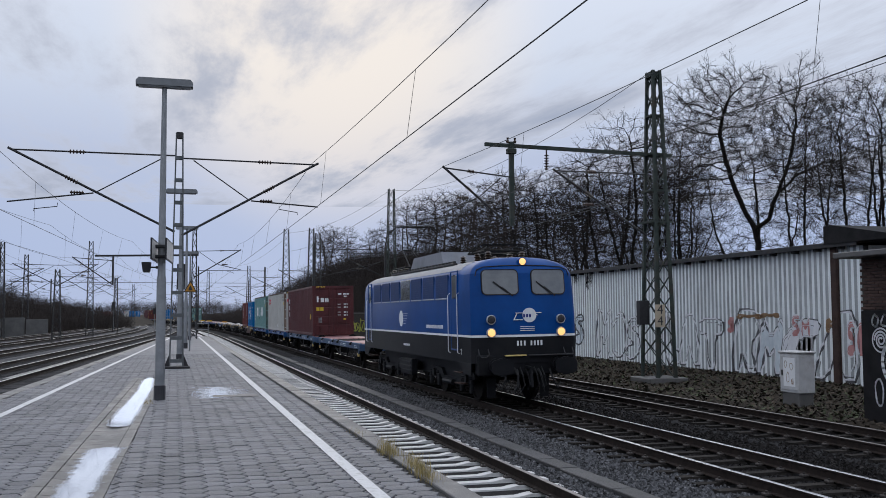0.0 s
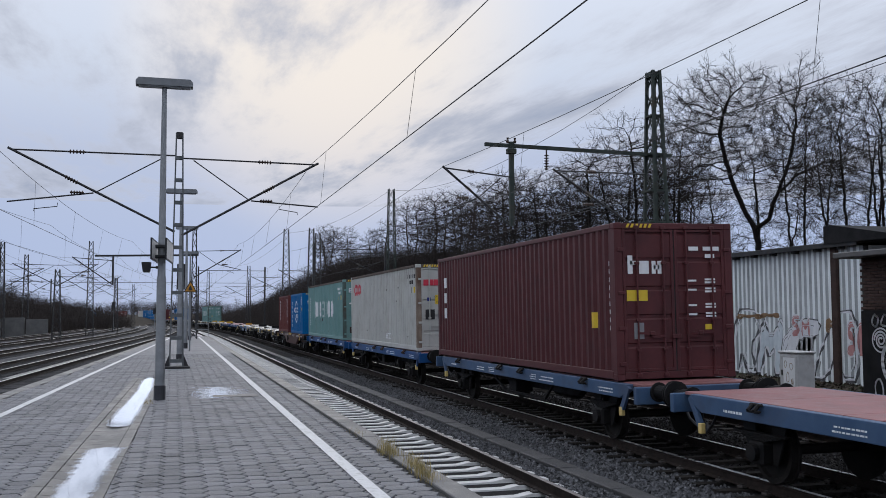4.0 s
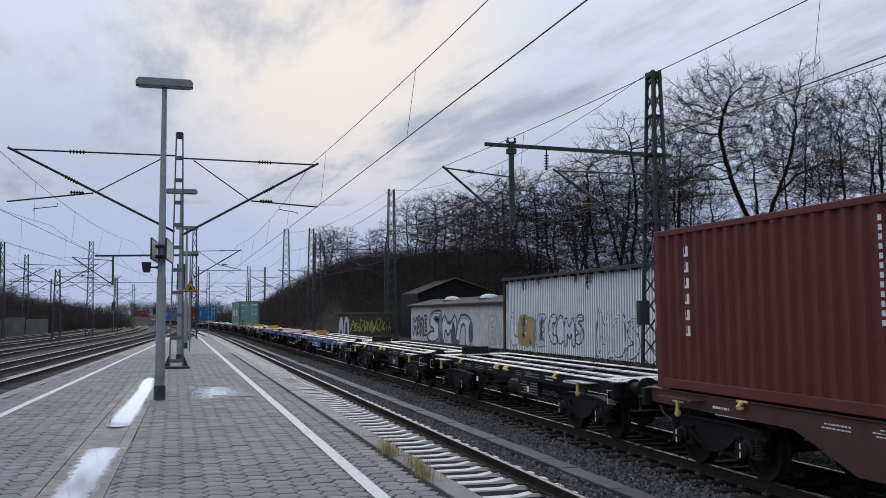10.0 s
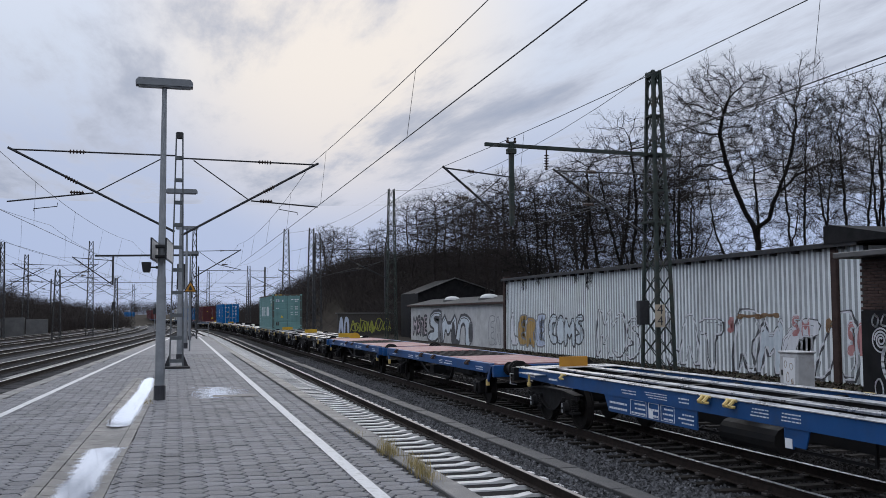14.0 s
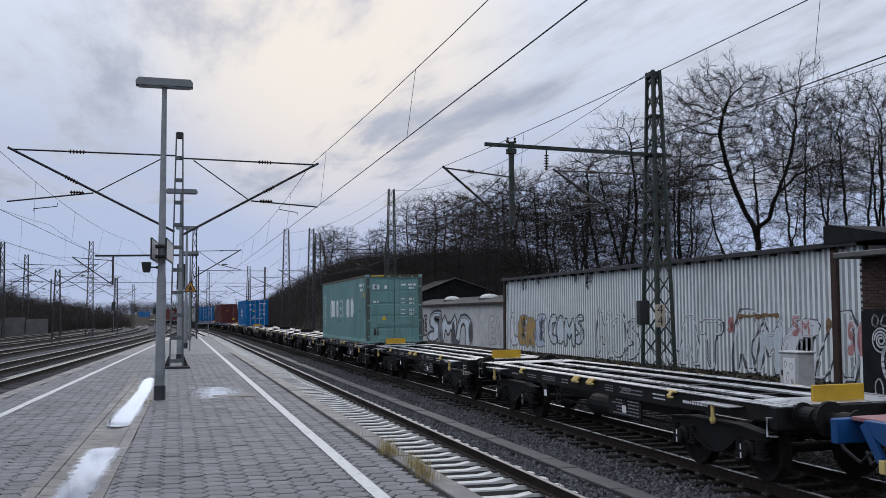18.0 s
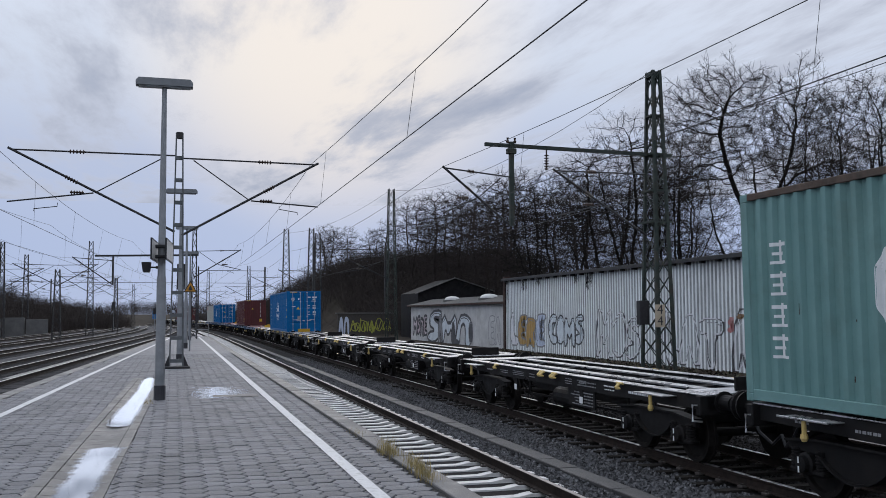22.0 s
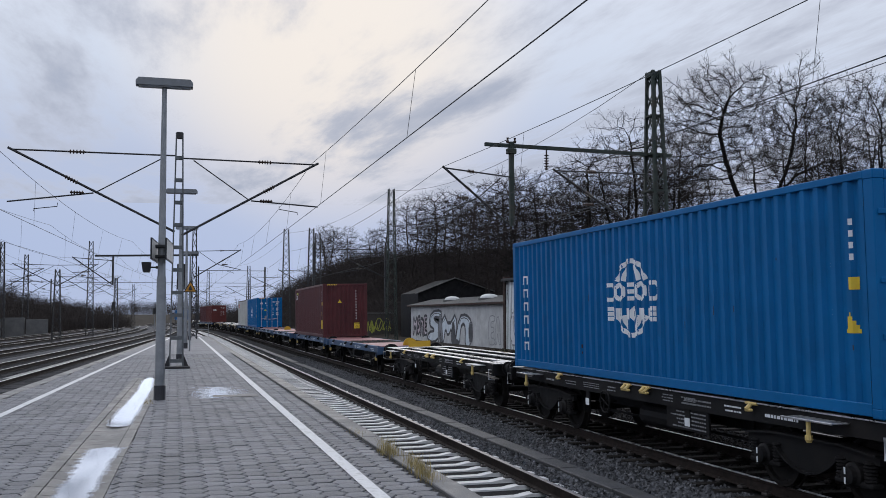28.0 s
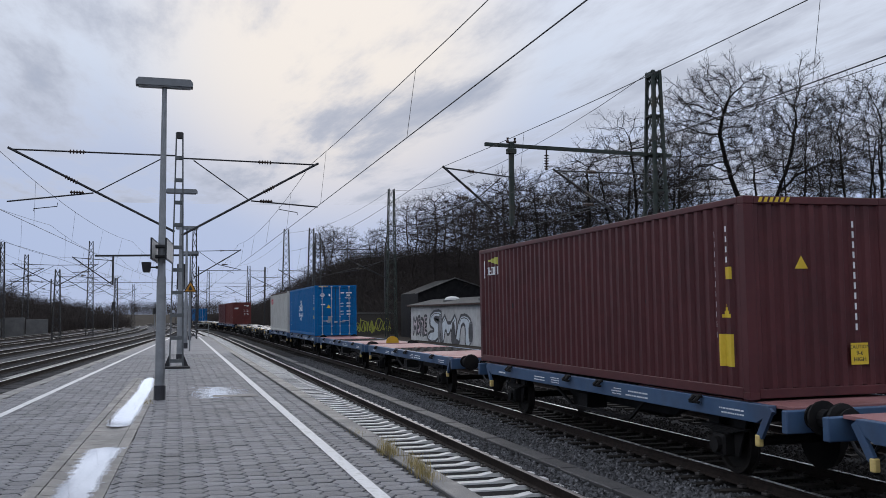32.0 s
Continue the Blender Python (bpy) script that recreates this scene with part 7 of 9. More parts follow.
    for sy in (-1, 1):
        y = sy * (L2 - 2.0)
        make_wheelset(t, y, 0.46)
        for s in (-1, 1):
            bm = B()
            axle_box(bm, s, y, 0.46)
            part("axle_box", bm, "wag_black", t)
            bm = B()
            for k in range(5):
                w = 0.62 - 0.1 * k
                rbox(bm, s * 0.98 - 0.06, s * 0.98 + 0.06, y - w, y + w, 0.66 + 0.022 * (4 - k) - 0.04, 0.68 + 0.022 * (4 - k) - 0.04, 0.004)
            part("leaf_spring", bm, "wag_black", t)
            for u in (-1, 1):
                bm = B()
                prism(bm, [(y + u * 0.2, 0.3), (y + u * 0.3, 0.3), (y + u * 0.55, 0.9), (y + u * 0.2, 0.9)], s * 0.93 - 0.012, s * 0.93 + 0.012, "x")
                part("axle_guard", bm, "wag_black", t)
    for s in (-1, 1):
        bm = B()
        beam(bm, (s * 1.0, -2.1, 0.9), (s * 0.9, -1.3, 0.5), 0.05, 0.05)
        beam(bm, (s * 1.0, 2.1, 0.9), (s * 0.9, 1.3, 0.5), 0.05, 0.05)
        beam(bm, (s * 0.9, -1.3, 0.5), (s * 0.9, 1.3, 0.5), 0.05, 0.05)
        part("truss_rod", bm, "wag_black", t)
    bm = B()
    tube(bm, (0.1, -0.9, 0.62), (0.1, 0.2, 0.62), 0.2, 14)
    part("air_tank", bm, "wag_black", t)
    bm = B()
    rbox(bm, -0.9, -0.45, 0.6, 1.1, 0.5, 0.8, 0.02)
    part("brake_cylinder", bm, "wag_black", t)
    RIDERS.append((t, (q0 + q1) / 2, 0.0))
    return t


def lettering(name, parent, x, y0, z0, w, h, rows, seed, mat="mark_white", label="small white stencilled lines"):
    """Rows of short bars where small lettering stands, on a side facing the platform; y0 is the end nearer the engine."""
    rng = random.Random(seed)
    bm = B()
    for r in range(rows):
        z = z0 + h * (r + 0.2) / rows
        y = y0
        while y < y0 + w * rng.uniform(0.75, 1.0):
            k = rng.uniform(0.02, 0.07)
            box(bm, x - 0.003, x + 0.002, y, y + k, z, z + h / rows * 0.36)
            y += k + rng.uniform(0.012, 0.03)
    ob = part(name, bm, mat, parent, label)
    ob["kind"] = "stuff"
    return ob


def make_bogie(t, yc, s_mat="wag_black"):
    """Cast bogie: bellied side frames, axle boxes between twin coil springs."""
    b = new("bogie")
    b.parent = t
    b.location = (0, yc, 0)
    for s in (-1, 1):
        bm = B()
        low = [(-0.62 + 1.24 * k / 12, 0.60 - 0.26 * math.sin(math.pi * k / 12) ** 0.8) for k in range(13)]
        prof = [(-1.32, 0.62), (-1.32, 0.72), (-0.7, 0.78), (0.7, 0.78), (1.32, 0.72), (1.32, 0.62)] + low[::-1]
        prism(bm, prof, s * 1.0 - 0.035, s * 1.0 + 0.035, "x")
        fr = part("side_frame", bm, s_mat, b)
        bm = B()
        for p, q in zip(low, low[1:]):
            beam(bm, (s * 1.0, *p), (s * 1.0, *q), 0.2, 0.03)
        part("lower_flange", bm, s_mat, fr)
        bm = B()
        for p, q in (((-1.32, 0.73), (-0.7, 0.79)), ((-0.7, 0.79), (0.7, 0.79)), ((0.7, 0.79), (1.32, 0.73))):
            beam(bm, (s * 1.0, *p), (s * 1.0, *q), 0.2, 0.03)
        part("upper_flange", bm, s_mat, fr)
        for y in (-0.9, 0.9):
            bm = B()
            lathe(bm, (s * 0.94, y, 0.46), (s, 0, 0), [(0, 0.13), (0.02, 0.155), (0.15, 0.155), (0.17, 0.12), (0.23, 0.11), (0.24, 0.06)], 14)
            rbox(bm, s * 1.0 - 0.09, s * 1.0 + 0.09, y - 0.34, y + 0.34, 0.33, 0.40, 0.02)
            ab = part("axle_box", bm, s_mat, b)
            bm = B()
            box(bm, s * 1.195 - 0.004, s * 1.195 + 0.004, y - 0.012, y + 0.012, 0.36, 0.44)
            box(bm, s * 1.195 - 0.004, s * 1.195 + 0.004, y - 0.012, y + 0.012, 0.48, 0.56)
            part("axle_mark", bm, "mark_white", ab, "white alignment stripe")
            for u in (-0.25, 0.25):
                bm = B()
                prof = []
                for k in range(6):
                    z = 0.40 + 0.042 * k
                    prof += [(0.042 * k, 0.065), (0.042 * k + 0.012, 0.085), (0.042 * k + 0.028, 0.085), (0.042 * k + 0.038, 0.065)]
                lathe(bm, (s * 1.02, y + u, 0.40), (0, 0, 1), prof, 10)
                part("coil_spring", bm, s_mat, b)
    bm = B()
    rbox(bm, -1.0, 1.0, -0.22, 0.22, 0.5, 0.74, 0.03)
    part("bolster", bm, s_mat, b)
    for y in (-0.9, 0.9):
        make_wheelset(b, y, 0.46)
        for s in (-1, 1):
            bm = B()
            rbox(bm, s * 0.75 - 0.05, s * 0.75 + 0.05, y + (0.48 if y < 0 else -0.56), y + (0.56 if y < 0 else -0.48), 0.3, 0.62, 0.02)
            part("brake_block", bm, s_mat, b)
    return b


def make_latch(sill, s, x, y, mat, pair=True):
    """Container latch folded down over the sill: a hinge bar with one or two short hooked tongues."""
    bm = B()
    tube(bm, (x + s * 0.03, y - 0.13, 1.155), (x + s * 0.03, y + 0.13, 1.155), 0.022, 8)
    for u in (-0.07, 0.07) if pair else (0,):
        path_tube(bm, [(x + s * 0.03, y + u, 1.155), (x + s * 0.07, y + u, 1.12), (x + s * 0.12, y + u, 1.075)], 0.03, 6)
        rbox(bm, min(x + s * 0.04, x + s * 0.11), max(x + s * 0.04, x + s * 0.11), y + u - 0.06, y + u + 0.06, 1.045, 1.085, 0.012)
    part("folding_latch", bm, mat, sill, "swing-down container latch")


def make_skeletal(label, q0, q1, mat, top="wag_top", fishbelly=False, plate=None, wheel_y=1.2):
    """A four-axle skeletal container wagon: two long sills with cross members, bogies, footboards, latches."""
    t = thing("skeletal_wagon", label, "wagon", "wagons of the freight train")
    L2 = (q1 - q0) / 2 - 0.58
    for s in (-1, 1):
        bm = B()
        x0, x1 = sorted((s * 1.16, s * 1.02))
        if fishbelly:
            prof = [(-L2, 1.15), (-L2, 0.93), (-L2 + 4.0, 0.90), (-L2 + 5.2, 0.46), (L2 - 5.2, 0.46), (L2 - 4.0, 0.90), (L2, 0.93), (L2, 1.15)]
        else:
            prof = [(-L2, 1.15), (-L2, 0.94), (-L2 + 3.3, 0.90), (L2 - 3.3, 0.90), (L2, 0.94), (L2, 1.15)]
        prism(bm, prof, x0, x1, "x")
        bmesh.ops.bevel(bm, geom=bm.edges[:], offset=0.006, segments=1, affect="EDGES")
        sill = part("side_sill", bm, mat, t)
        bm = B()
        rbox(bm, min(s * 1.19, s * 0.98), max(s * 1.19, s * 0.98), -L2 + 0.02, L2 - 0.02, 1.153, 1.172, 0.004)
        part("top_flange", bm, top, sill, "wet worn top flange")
        for y in (-L2 + 2.9, -0.35, 0.35, L2 - 2.9):
            make_latch(sill, s, s * 1.16, y, "brass", abs(y) < 1)
        if s < 0:
            xs = -1.163
            pale = "mark_white" if mat == "wag_blue" else "tag_white"
            for k, (y, w, h, rows) in enumerate(((-L2 + 1.9, 0.9, 0.12, 1), (-L2 + 3.2, 0.5, 0.13, 2), (-L2 + 4.0, 0.9, 0.13, 2), (-1.9, 0.45, 0.14, 3), (-1.2, 0.4, 0.14, 3), (0.9, 0.35, 0.12, 2), (1.6, 0.8, 0.12, 3), (2.7, 0.6, 0.1, 2), (L2 - 2.5, 0.5, 0.1, 1), (L2 - 1.2, 0.35, 0.08, 1))):
                lettering("lettering", sill, xs, y, 0.97, w, h, rows, k + int(L2 * 10), pale if k < 2 else "tag_grey" if mat == "wag_black" else pale)
            # posts for the shunters' steps, with a white painted foot
            for y in (-1.6, 2.2):
                bm = B()
                rbox(bm, -1.14, -1.10, y - 0.08, y + 0.08, 0.62, 0.92, 0.01)
                pp = part("bracket_post", bm, mat, sill)
                bm = B()
                box(bm, -1.148, -1.141, y - 0.075, y + 0.075, 0.63, 0.76)
                part("painted_foot", bm, "mark_white", pp, "white painted patch")
        for sy in (-1, 1):
            # perforated footboard above the bogie with its hanging step
            bm = B()
            ya = sy * (L2 - 0.9)
            y0, y1 = sorted((ya, ya - sy * 1.0))
            n = 8
            for k in range(n):
                u = y0 + (y1 - y0) * k / n
                rbox(bm, min(s * 1.17, s * 1.42), max(s * 1.17, s * 1.42), u, u + (y1 - y0) / n * 0.6, 1.08, 1.095, 0.003)
            rbox(bm, min(s * 1.40, s * 1.43), max(s * 1.40, s * 1.43), y0, y1, 1.075, 1.10, 0.004)
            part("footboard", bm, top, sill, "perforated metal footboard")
            bm = B()
            tube(bm, (s * 1.38, ya - sy * 0.5, 1.08), (s * 1.38, ya - sy * 0.5, 0.9), 0.03, 8)
            lathe(bm, (s * 1.38, ya - sy * 0.5, 0.9), (0, 0, -1), [(0, 0.045), (0.05, 0.05), (0.09, 0.03)], 8)
            part("lashing_hook", bm, "brass", sill)
            bm = B()
            path_tube(bm, [(s * 1.18, sy * (L2 - 0.1), 1.0), (s * 1.36, sy * (L2 - 0.1), 1.02), (s * 1.36, sy * (L2 - 0.1), 0.78), (s * 1.2, sy * (L2 - 0.1), 0.76)], 0.018, 6)
            part("grab_handle", bm, top, sill)
    for x in (-0.42, 0.42):
        bm = B()
        prism(bm, [(-L2, 1.12), (-L2, 0.86), (-L2 + 3.2, 0.82), (-L2 + 3.8, 0.62), (L2 - 3.8, 0.62), (L2 - 3.2, 0.82), (L2, 0.86), (L2, 1.12)], x - 0.08, x + 0.08, "x")
        cs = part("centre_sill", bm, "wag_black", t)
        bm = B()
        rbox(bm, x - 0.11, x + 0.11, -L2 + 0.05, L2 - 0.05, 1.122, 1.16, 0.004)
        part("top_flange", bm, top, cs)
    n = 7
    for k in range(n):
        y = -L2 + 0.25 + (2 * L2 - 0.5) * k / (n - 1)
        bm = B()
        rbox(bm, -1.02, 1.02, y - 0.1, y + 0.1, 0.95, 1.118, 0.008)
        part("cross_member", bm, "wag_black", t)
    for sy in (-1, 1):
        bm = B()
        y0, y1 = sorted((sy * L2, sy * (L2 - 0.15)))
        rbox(bm, -1.28, 1.28, y0, y1, 0.86, 1.16, 0.012)
        part("headstock", bm, "wag_black", t)
        buffers(t, sy * L2, sy, "wag_black")
        make_bogie(t, sy * (L2 - 1.9))
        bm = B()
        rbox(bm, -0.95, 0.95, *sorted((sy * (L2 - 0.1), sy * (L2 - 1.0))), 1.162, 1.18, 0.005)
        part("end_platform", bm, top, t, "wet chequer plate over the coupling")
    bm = B()
    tube(bm, (-0.75, -1.0, 0.62), (-0.75, 0.4, 0.62), 0.2, 14)
    part("air_tank", bm, "wag_black", t)
    if plate is None:
        bm = B()
        rbox(bm, -1.12, -1.08, -2.2, -0.9, 0.55, 0.92, 0.01)
        dp = part("data_plate", bm, mat, t, "lettered data panel")
        lettering("lettering", dp, -1.124, -2.12, 0.58, 1.1, 0.30, 5, 9, "tag_grey")
    else:
        # one long plate under the sill with boxed notes, small hanging plates further on
        bm = B()
        prism(bm, [(0.7, 0.94), (0.7, 0.60), (3.85, 0.60), (4.05, 0.94)], -1.14, -1.12, "x")
        bp = part("belly_plate", bm, plate, t, "lettered blue belly plate")
        for k, (y, w, h, rows) in enumerate(((0.8, 0.45, 0.2, 3), (1.45, 0.35, 0.24, 3), (1.95, 0.3, 0.2, 2), (2.4, 0.5, 0.24, 3), (3.1, 0.75, 0.2, 2))):
            lettering("lettering", bp, -1.143, y, 0.64, w, h, rows, 70 + k)
        bm = B()
        for y, w in ((1.4, 0.45), (1.92, 0.36), (2.36, 0.6)):
            for a, b, c, d in ((y, y + w, 0.63, 0.638), (y, y + w, 0.885, 0.893), (y, y + 0.01, 0.63, 0.89), (y + w - 0.01, y + w, 0.63, 0.89)):
                box(bm, -1.145, -1.141, a, b, c, d)
        part("note_frames", bm, "mark_white", bp, "thin white frames round the notes")["kind"] = "stuff"
        bm = B()
        prism(bm, [(-1.5, 0.94), (-1.5, 0.74), (-1.62, 0.66), (-1.95, 0.66), (-2.05, 0.94)], -1.14, -1.12, "x")
        part("hanging_plate", bm, plate, t, "small blue hanging plate")
    bm = B()
    path_tube(bm, [(-1.24, wheel_y + 0.2 * math.cos(k * 0.31416), 0.78 + 0.2 * math.sin(k * 0.31416)) for k in range(21)], 0.016, 6)
    for k in range(2):
        c, d = 0.2 * math.cos(k * 1.5708 + 0.4), 0.2 * math.sin(k * 1.5708 + 0.4)
        tube(bm, (-1.24, wheel_y - c, 0.78 - d), (-1.24, wheel_y + c, 0.78 + d), 0.012, 5)
    tube(bm, (-1.24, wheel_y, 0.78), (-1.0, wheel_y, 0.78), 0.02, 6)
    part("handbrake_wheel", bm, "bar_steel" if mat == "wag_blue" else "wag_black", t)
    bm = B()
    beam(bm, (-0.6, -2.6, 0.5), (-0.6, 2.6, 0.5), 0.04, 0.04)
    beam(bm, (-0.6, -2.6, 0.5), (-0.6, -2.6, 0.8), 0.04, 0.04)
    beam(bm, (-0.6, 2.6, 0.5), (-0.6, 2.6, 0.8), 0.04, 0.04)
    part("brake_rigging", bm, "wag_black", t)
    RIDERS.append((t, (q0 + q1) / 2, 0.0))
    return t


def respot(t, q, dz=0.0):
    """One more of the same wagon, further back in the train."""
    c = copy_thing(t, Matrix.Identity(4))
    RIDERS.append((c, q, dz))
    for o in c.children_recursive:
        if o.name.startswith("wheelset"):
            WHEELS.append((o, o.location.y, o.location.z))
    return c
# ---- the electric engine ----

LOCO_L = 15.0


def roof_half(z):
    k = max(0.0, (z - 3.3) / 0.64)
    return (1.475 - max(0, z - 2.6) * 0.025) * max(0.0, 1 - min(1, k) ** 2.7) ** (1 / 2.7)


def hull(bm, zlo, zhi, length, grow=0.0, caps=True):
    """The engine's shell between two heights: rounded corners in plan, tumblehome, sloped windscreens."""
    zs = [z for z in (0.80, 1.12, 1.5, 1.80, 1.86, 2.3, 2.6, 2.95, 3.3, 3.48, 3.62, 3.72, 3.80, 3.86, 3.90, 3.925) if zlo <= z <= zhi]
    rows = []
    for z in zs:
        half = roof_half(z)
        back = max(0.0, z - 2.3) * 0.11 + (max(0, z - 3.45) * 1.15) ** 2
        c = min(0.26, half)
        end = length / 2 - back + grow
        half += grow
        ring = []
        for sy in (-1, 1):
            pts = []
            for k in range(6):
                a = math.pi / 2 * k / 5
                pts.append((half - c * (1 - math.sin(math.pi / 2 - a)), end - c * 0.55 * (1 - math.sin(a)) - 0.12))
            pts.append((half * 0.5, end - 0.04))
            pts.append((0, end))
            right = [(x, y) for x, y in pts]
            left = [(-x, y) for x, y in pts[-2::-1]]
            arc = right + left
            if sy > 0:
                ring += [(x, y) for x, y in arc]
            else:
                ring += [(-x, -y) for x, y in arc]
        rows.append([bm.verts.new((x, y, z)) for x, y in ring])
    for a, b in zip(rows, rows[1:]):
        bridge(bm, a, b)
    if caps:
        bm.faces.new(rows[0][::-1])
        bm.faces.new(rows[-1])


def quad_on_front(bm, pts, y, off, thick=0.02):
    """A plate on the cab front from (x, z) corners; its slope follows the shell."""
    def at(x, z, o):
        back = max(0.0, z - 2.3) * 0.11
        bow = 0.04 * min(1, abs(x) / 0.74) if abs(x) < 0.74 else 0.04 + 0.08 * (abs(x) - 0.74) / 0.47
        return (x, y + back + bow - o, z)
    a = [bm.verts.new(at(x, z, off)) for x, z in pts]
    b = [bm.verts.new(at(x, z, off - thick)) for x, z in pts]
    bridge(bm, a, b)
    bm.faces.new(a[::-1])
    bm.faces.new(b)


def rounded(x0, x1, z0, z1, r, n=4):
    pts = []
    for cx, cz, a0 in ((x1 - r, z0 + r, -90), (x1 - r, z1 - r, 0), (x0 + r, z1 - r, 90), (x0 + r, z0 + r, 180)):
        for k in range(n + 1):
            a = radians(a0 + 90 * k / n)
            pts.append((cx + r * math.cos(a), cz + r * math.sin(a)))
    return pts


def make_loco(q0):
    t = thing("electric_locomotive", "blue and black electric locomotive with lit headlamps", "locomotive")
    F = -LOCO_L / 2
    bm = B()
    hull(bm, 1.12, 1.80, LOCO_L)
    part("lower_body", bm, "loco_dark", t, "dirty black lower body", smooth=40)
    bm = B()
    hull(bm, 1.80, 3.48, LOCO_L)
    part("upper_body", bm, "loco_blue", t, "glossy blue upper body", smooth=40)
    bm = B()
    hull(bm, 3.48, 3.925, LOCO_L)
    # only the cab ends of the roof stay blue; the long part is grey
    part("roof", bm, "loco_blue", t, smooth=40)
    bm = B()
    right = [(roof_half(z), z) for z in (3.62, 3.70, 3.77, 3.83, 3.88, 3.91)] + [(0.0, 3.945)]
    prof = [(-x, z) for x, z in right[:-1]] + [(x, z) for x, z in right[::-1]]
    va = [bm.verts.new((x * 1.006, -LOCO_L / 2 + 1.4, z + 0.006)) for x, z in prof]
    vb = [bm.verts.new((x * 1.006, LOCO_L / 2 - 0.7, z + 0.006)) for x, z in prof]
    for i in range(len(prof) - 1):
        bm.faces.new((va[i], va[i + 1], vb[i + 1], vb[i]))
    part("roof_panel", bm, "loco_roof", t, "weathered pale grey roof panels", smooth=True)
    bm = B()
    hull(bm, 1.80, 1.86, LOCO_L, 0.005, caps=False)
    part("waist_stripe", bm, "white", t, "white waist stripe")
    # windscreens
    for s in (-1, 1):
        x0, x1 = sorted((s * 0.17, s * 1.19))
        bm = B()
        quad_on_front(bm, rounded(x0 + 0.008, x1 - 0.008, 2.908, 3.592, 0.13), F, 0.030, 0.03)
        seal = part("windscreen_seal", bm, "rubber", t)
        bm = B()
        quad_on_front(bm, rounded(x0 + 0.034, x1 - 0.034, 2.934, 3.566, 0.11), F, 0.034, 0.012)
        part("windscreen", bm, "cab_glass", t, "grey-tinted windscreen", smooth=False)
        bm = B()
        beam(bm, (s * 0.6 + 0.25, F + 0.06, 2.88), (s * 0.6 - 0.05, F + 0.08, 3.12), 0.02, 0.03)
        beam(bm, (s * 0.6 + 0.12, F + 0.07, 2.96), (s * 0.6 - 0.28, F + 0.09, 3.26), 0.025, 0.035)
        part("wiper", bm, "rubber", t)
        for z, lit in ((1.92, True), (2.26, False)):
            bm = B()
            lathe(bm, (s * 0.98, F + 0.06, z), (0, -1, 0), [(0, 0.128), (0.06, 0.128), (0.07, 0.115), (0.06, 0.102)], 18)
            ring = part("headlamp", bm, "bar_steel", t, "bright lamp ring")
            bm = B()
            lathe(bm, (s * 0.98, F - 0.0, z), (0, -1, 0), [(0, 0.102), (0.012, 0.10), (0.025, 0.055)], 16)
            part("lens", bm, "lamp_on" if lit else "lamp_off", ring, "lit warm headlamp" if lit else "")
        bm = B()
        path_tube(bm, [(s * 1.06, F + 0.08, 1.50), (s * 1.06, F - 0.02, 1.36), (s * 1.14, F - 0.02, 1.28), (s * 1.26, F + 0.0, 1.28), (s * 1.32, F + 0.02, 1.36), (s * 1.32, F + 0.1, 1.50)], 0.016, 6)
        part("grab_rail", bm, "dark_steel", t)
        bm = B()
        lathe(bm, (s * 0.875, F + 0.1, 1.05), (0, -1, 0), [(0, 0.2), (0.12, 0.2), (0.12, 0.14), (0.40, 0.14), (0.40, 0.11), (0.60, 0.11), (0.60, 0.24), (0.64, 0.235)], 20)
        part("buffer", bm, "loco_dark", t)
        bm = B()
        lathe(bm, (s * 0.875, -F - 0.1, 1.05), (0, 1, 0), [(0, 0.2), (0.12, 0.2), (0.12, 0.14), (0.40, 0.14), (0.40, 0.11), (0.60, 0.11), (0.60, 0.24), (0.64, 0.235)], 20)
        part("buffer", bm, "loco_dark", t)
        bm = B()
        path_tube(bm, [(s * 0.3, F, 0.95), (s * 0.32, F - 0.15, 0.8), (s * 0.36, F - 0.2, 0.5), (s * 0.42, F - 0.1, 0.35)], 0.03, 6)
        path_tube(bm, [(s * 0.62, F, 0.95), (s * 0.66, F - 0.12, 0.7), (s * 0.78, F - 0.14, 0.45), (s * 0.9, F - 0.05, 0.6)], 0.025, 6)
        part("brake_hose", bm, "rubber", t)
        bm = B()
        box(bm, s * 0.76 - 0.12, s * 0.76 + 0.12, F + 0.75, F + 0.79, 0.16, 0.7)
        part("rail_guard", bm, "loco_dark", t)
    bm = B()
    lathe(bm, (0, F + 0.36, 3.80), (0, -1, 0), [(0, 0.125), (0.12, 0.125), (0.14, 0.10)], 16)
    lt = part("top_headlamp", bm, "loco_blue", t)
    bm = B()
    lathe(bm, (0, F + 0.225, 3.80), (0, -1, 0), [(0, 0.095), (0.015, 0.09), (0.025, 0.045)], 16)
    part("lens", bm, "lamp_on", lt, "lit warm headlamp")
    for s in (-1, 1):
        # broad rounded buffer heads
        bm = B()
        prism(bm, [(s * 0.875 + x, z) for x, z in rounded(-0.30, 0.30, 0.86, 1.24, 0.12)], F - 0.56, F - 0.52, "y")
        part("buffer_head", bm, "loco_dark", t)
    # rain strip above the windscreens, step edge above the coupling
    bm = B()
    brow = [(-1.33, 3.42), (-1.28, 3.58), (-1.1, 3.66), (-0.6, 3.69), (0, 3.70), (0.6, 3.69), (1.1, 3.66), (1.28, 3.58), (1.33, 3.42)]
    path_tube(bm, [(x, F + (z - 2.3) * 0.11 + (0.04 * abs(x) / 0.74 if abs(x) < 0.74 else 0.04 + 0.17 * (abs(x) - 0.74)) + max(0, z - 3.45) ** 2 * 1.32 - 0.012, z) for x, z in brow], 0.014, 6)
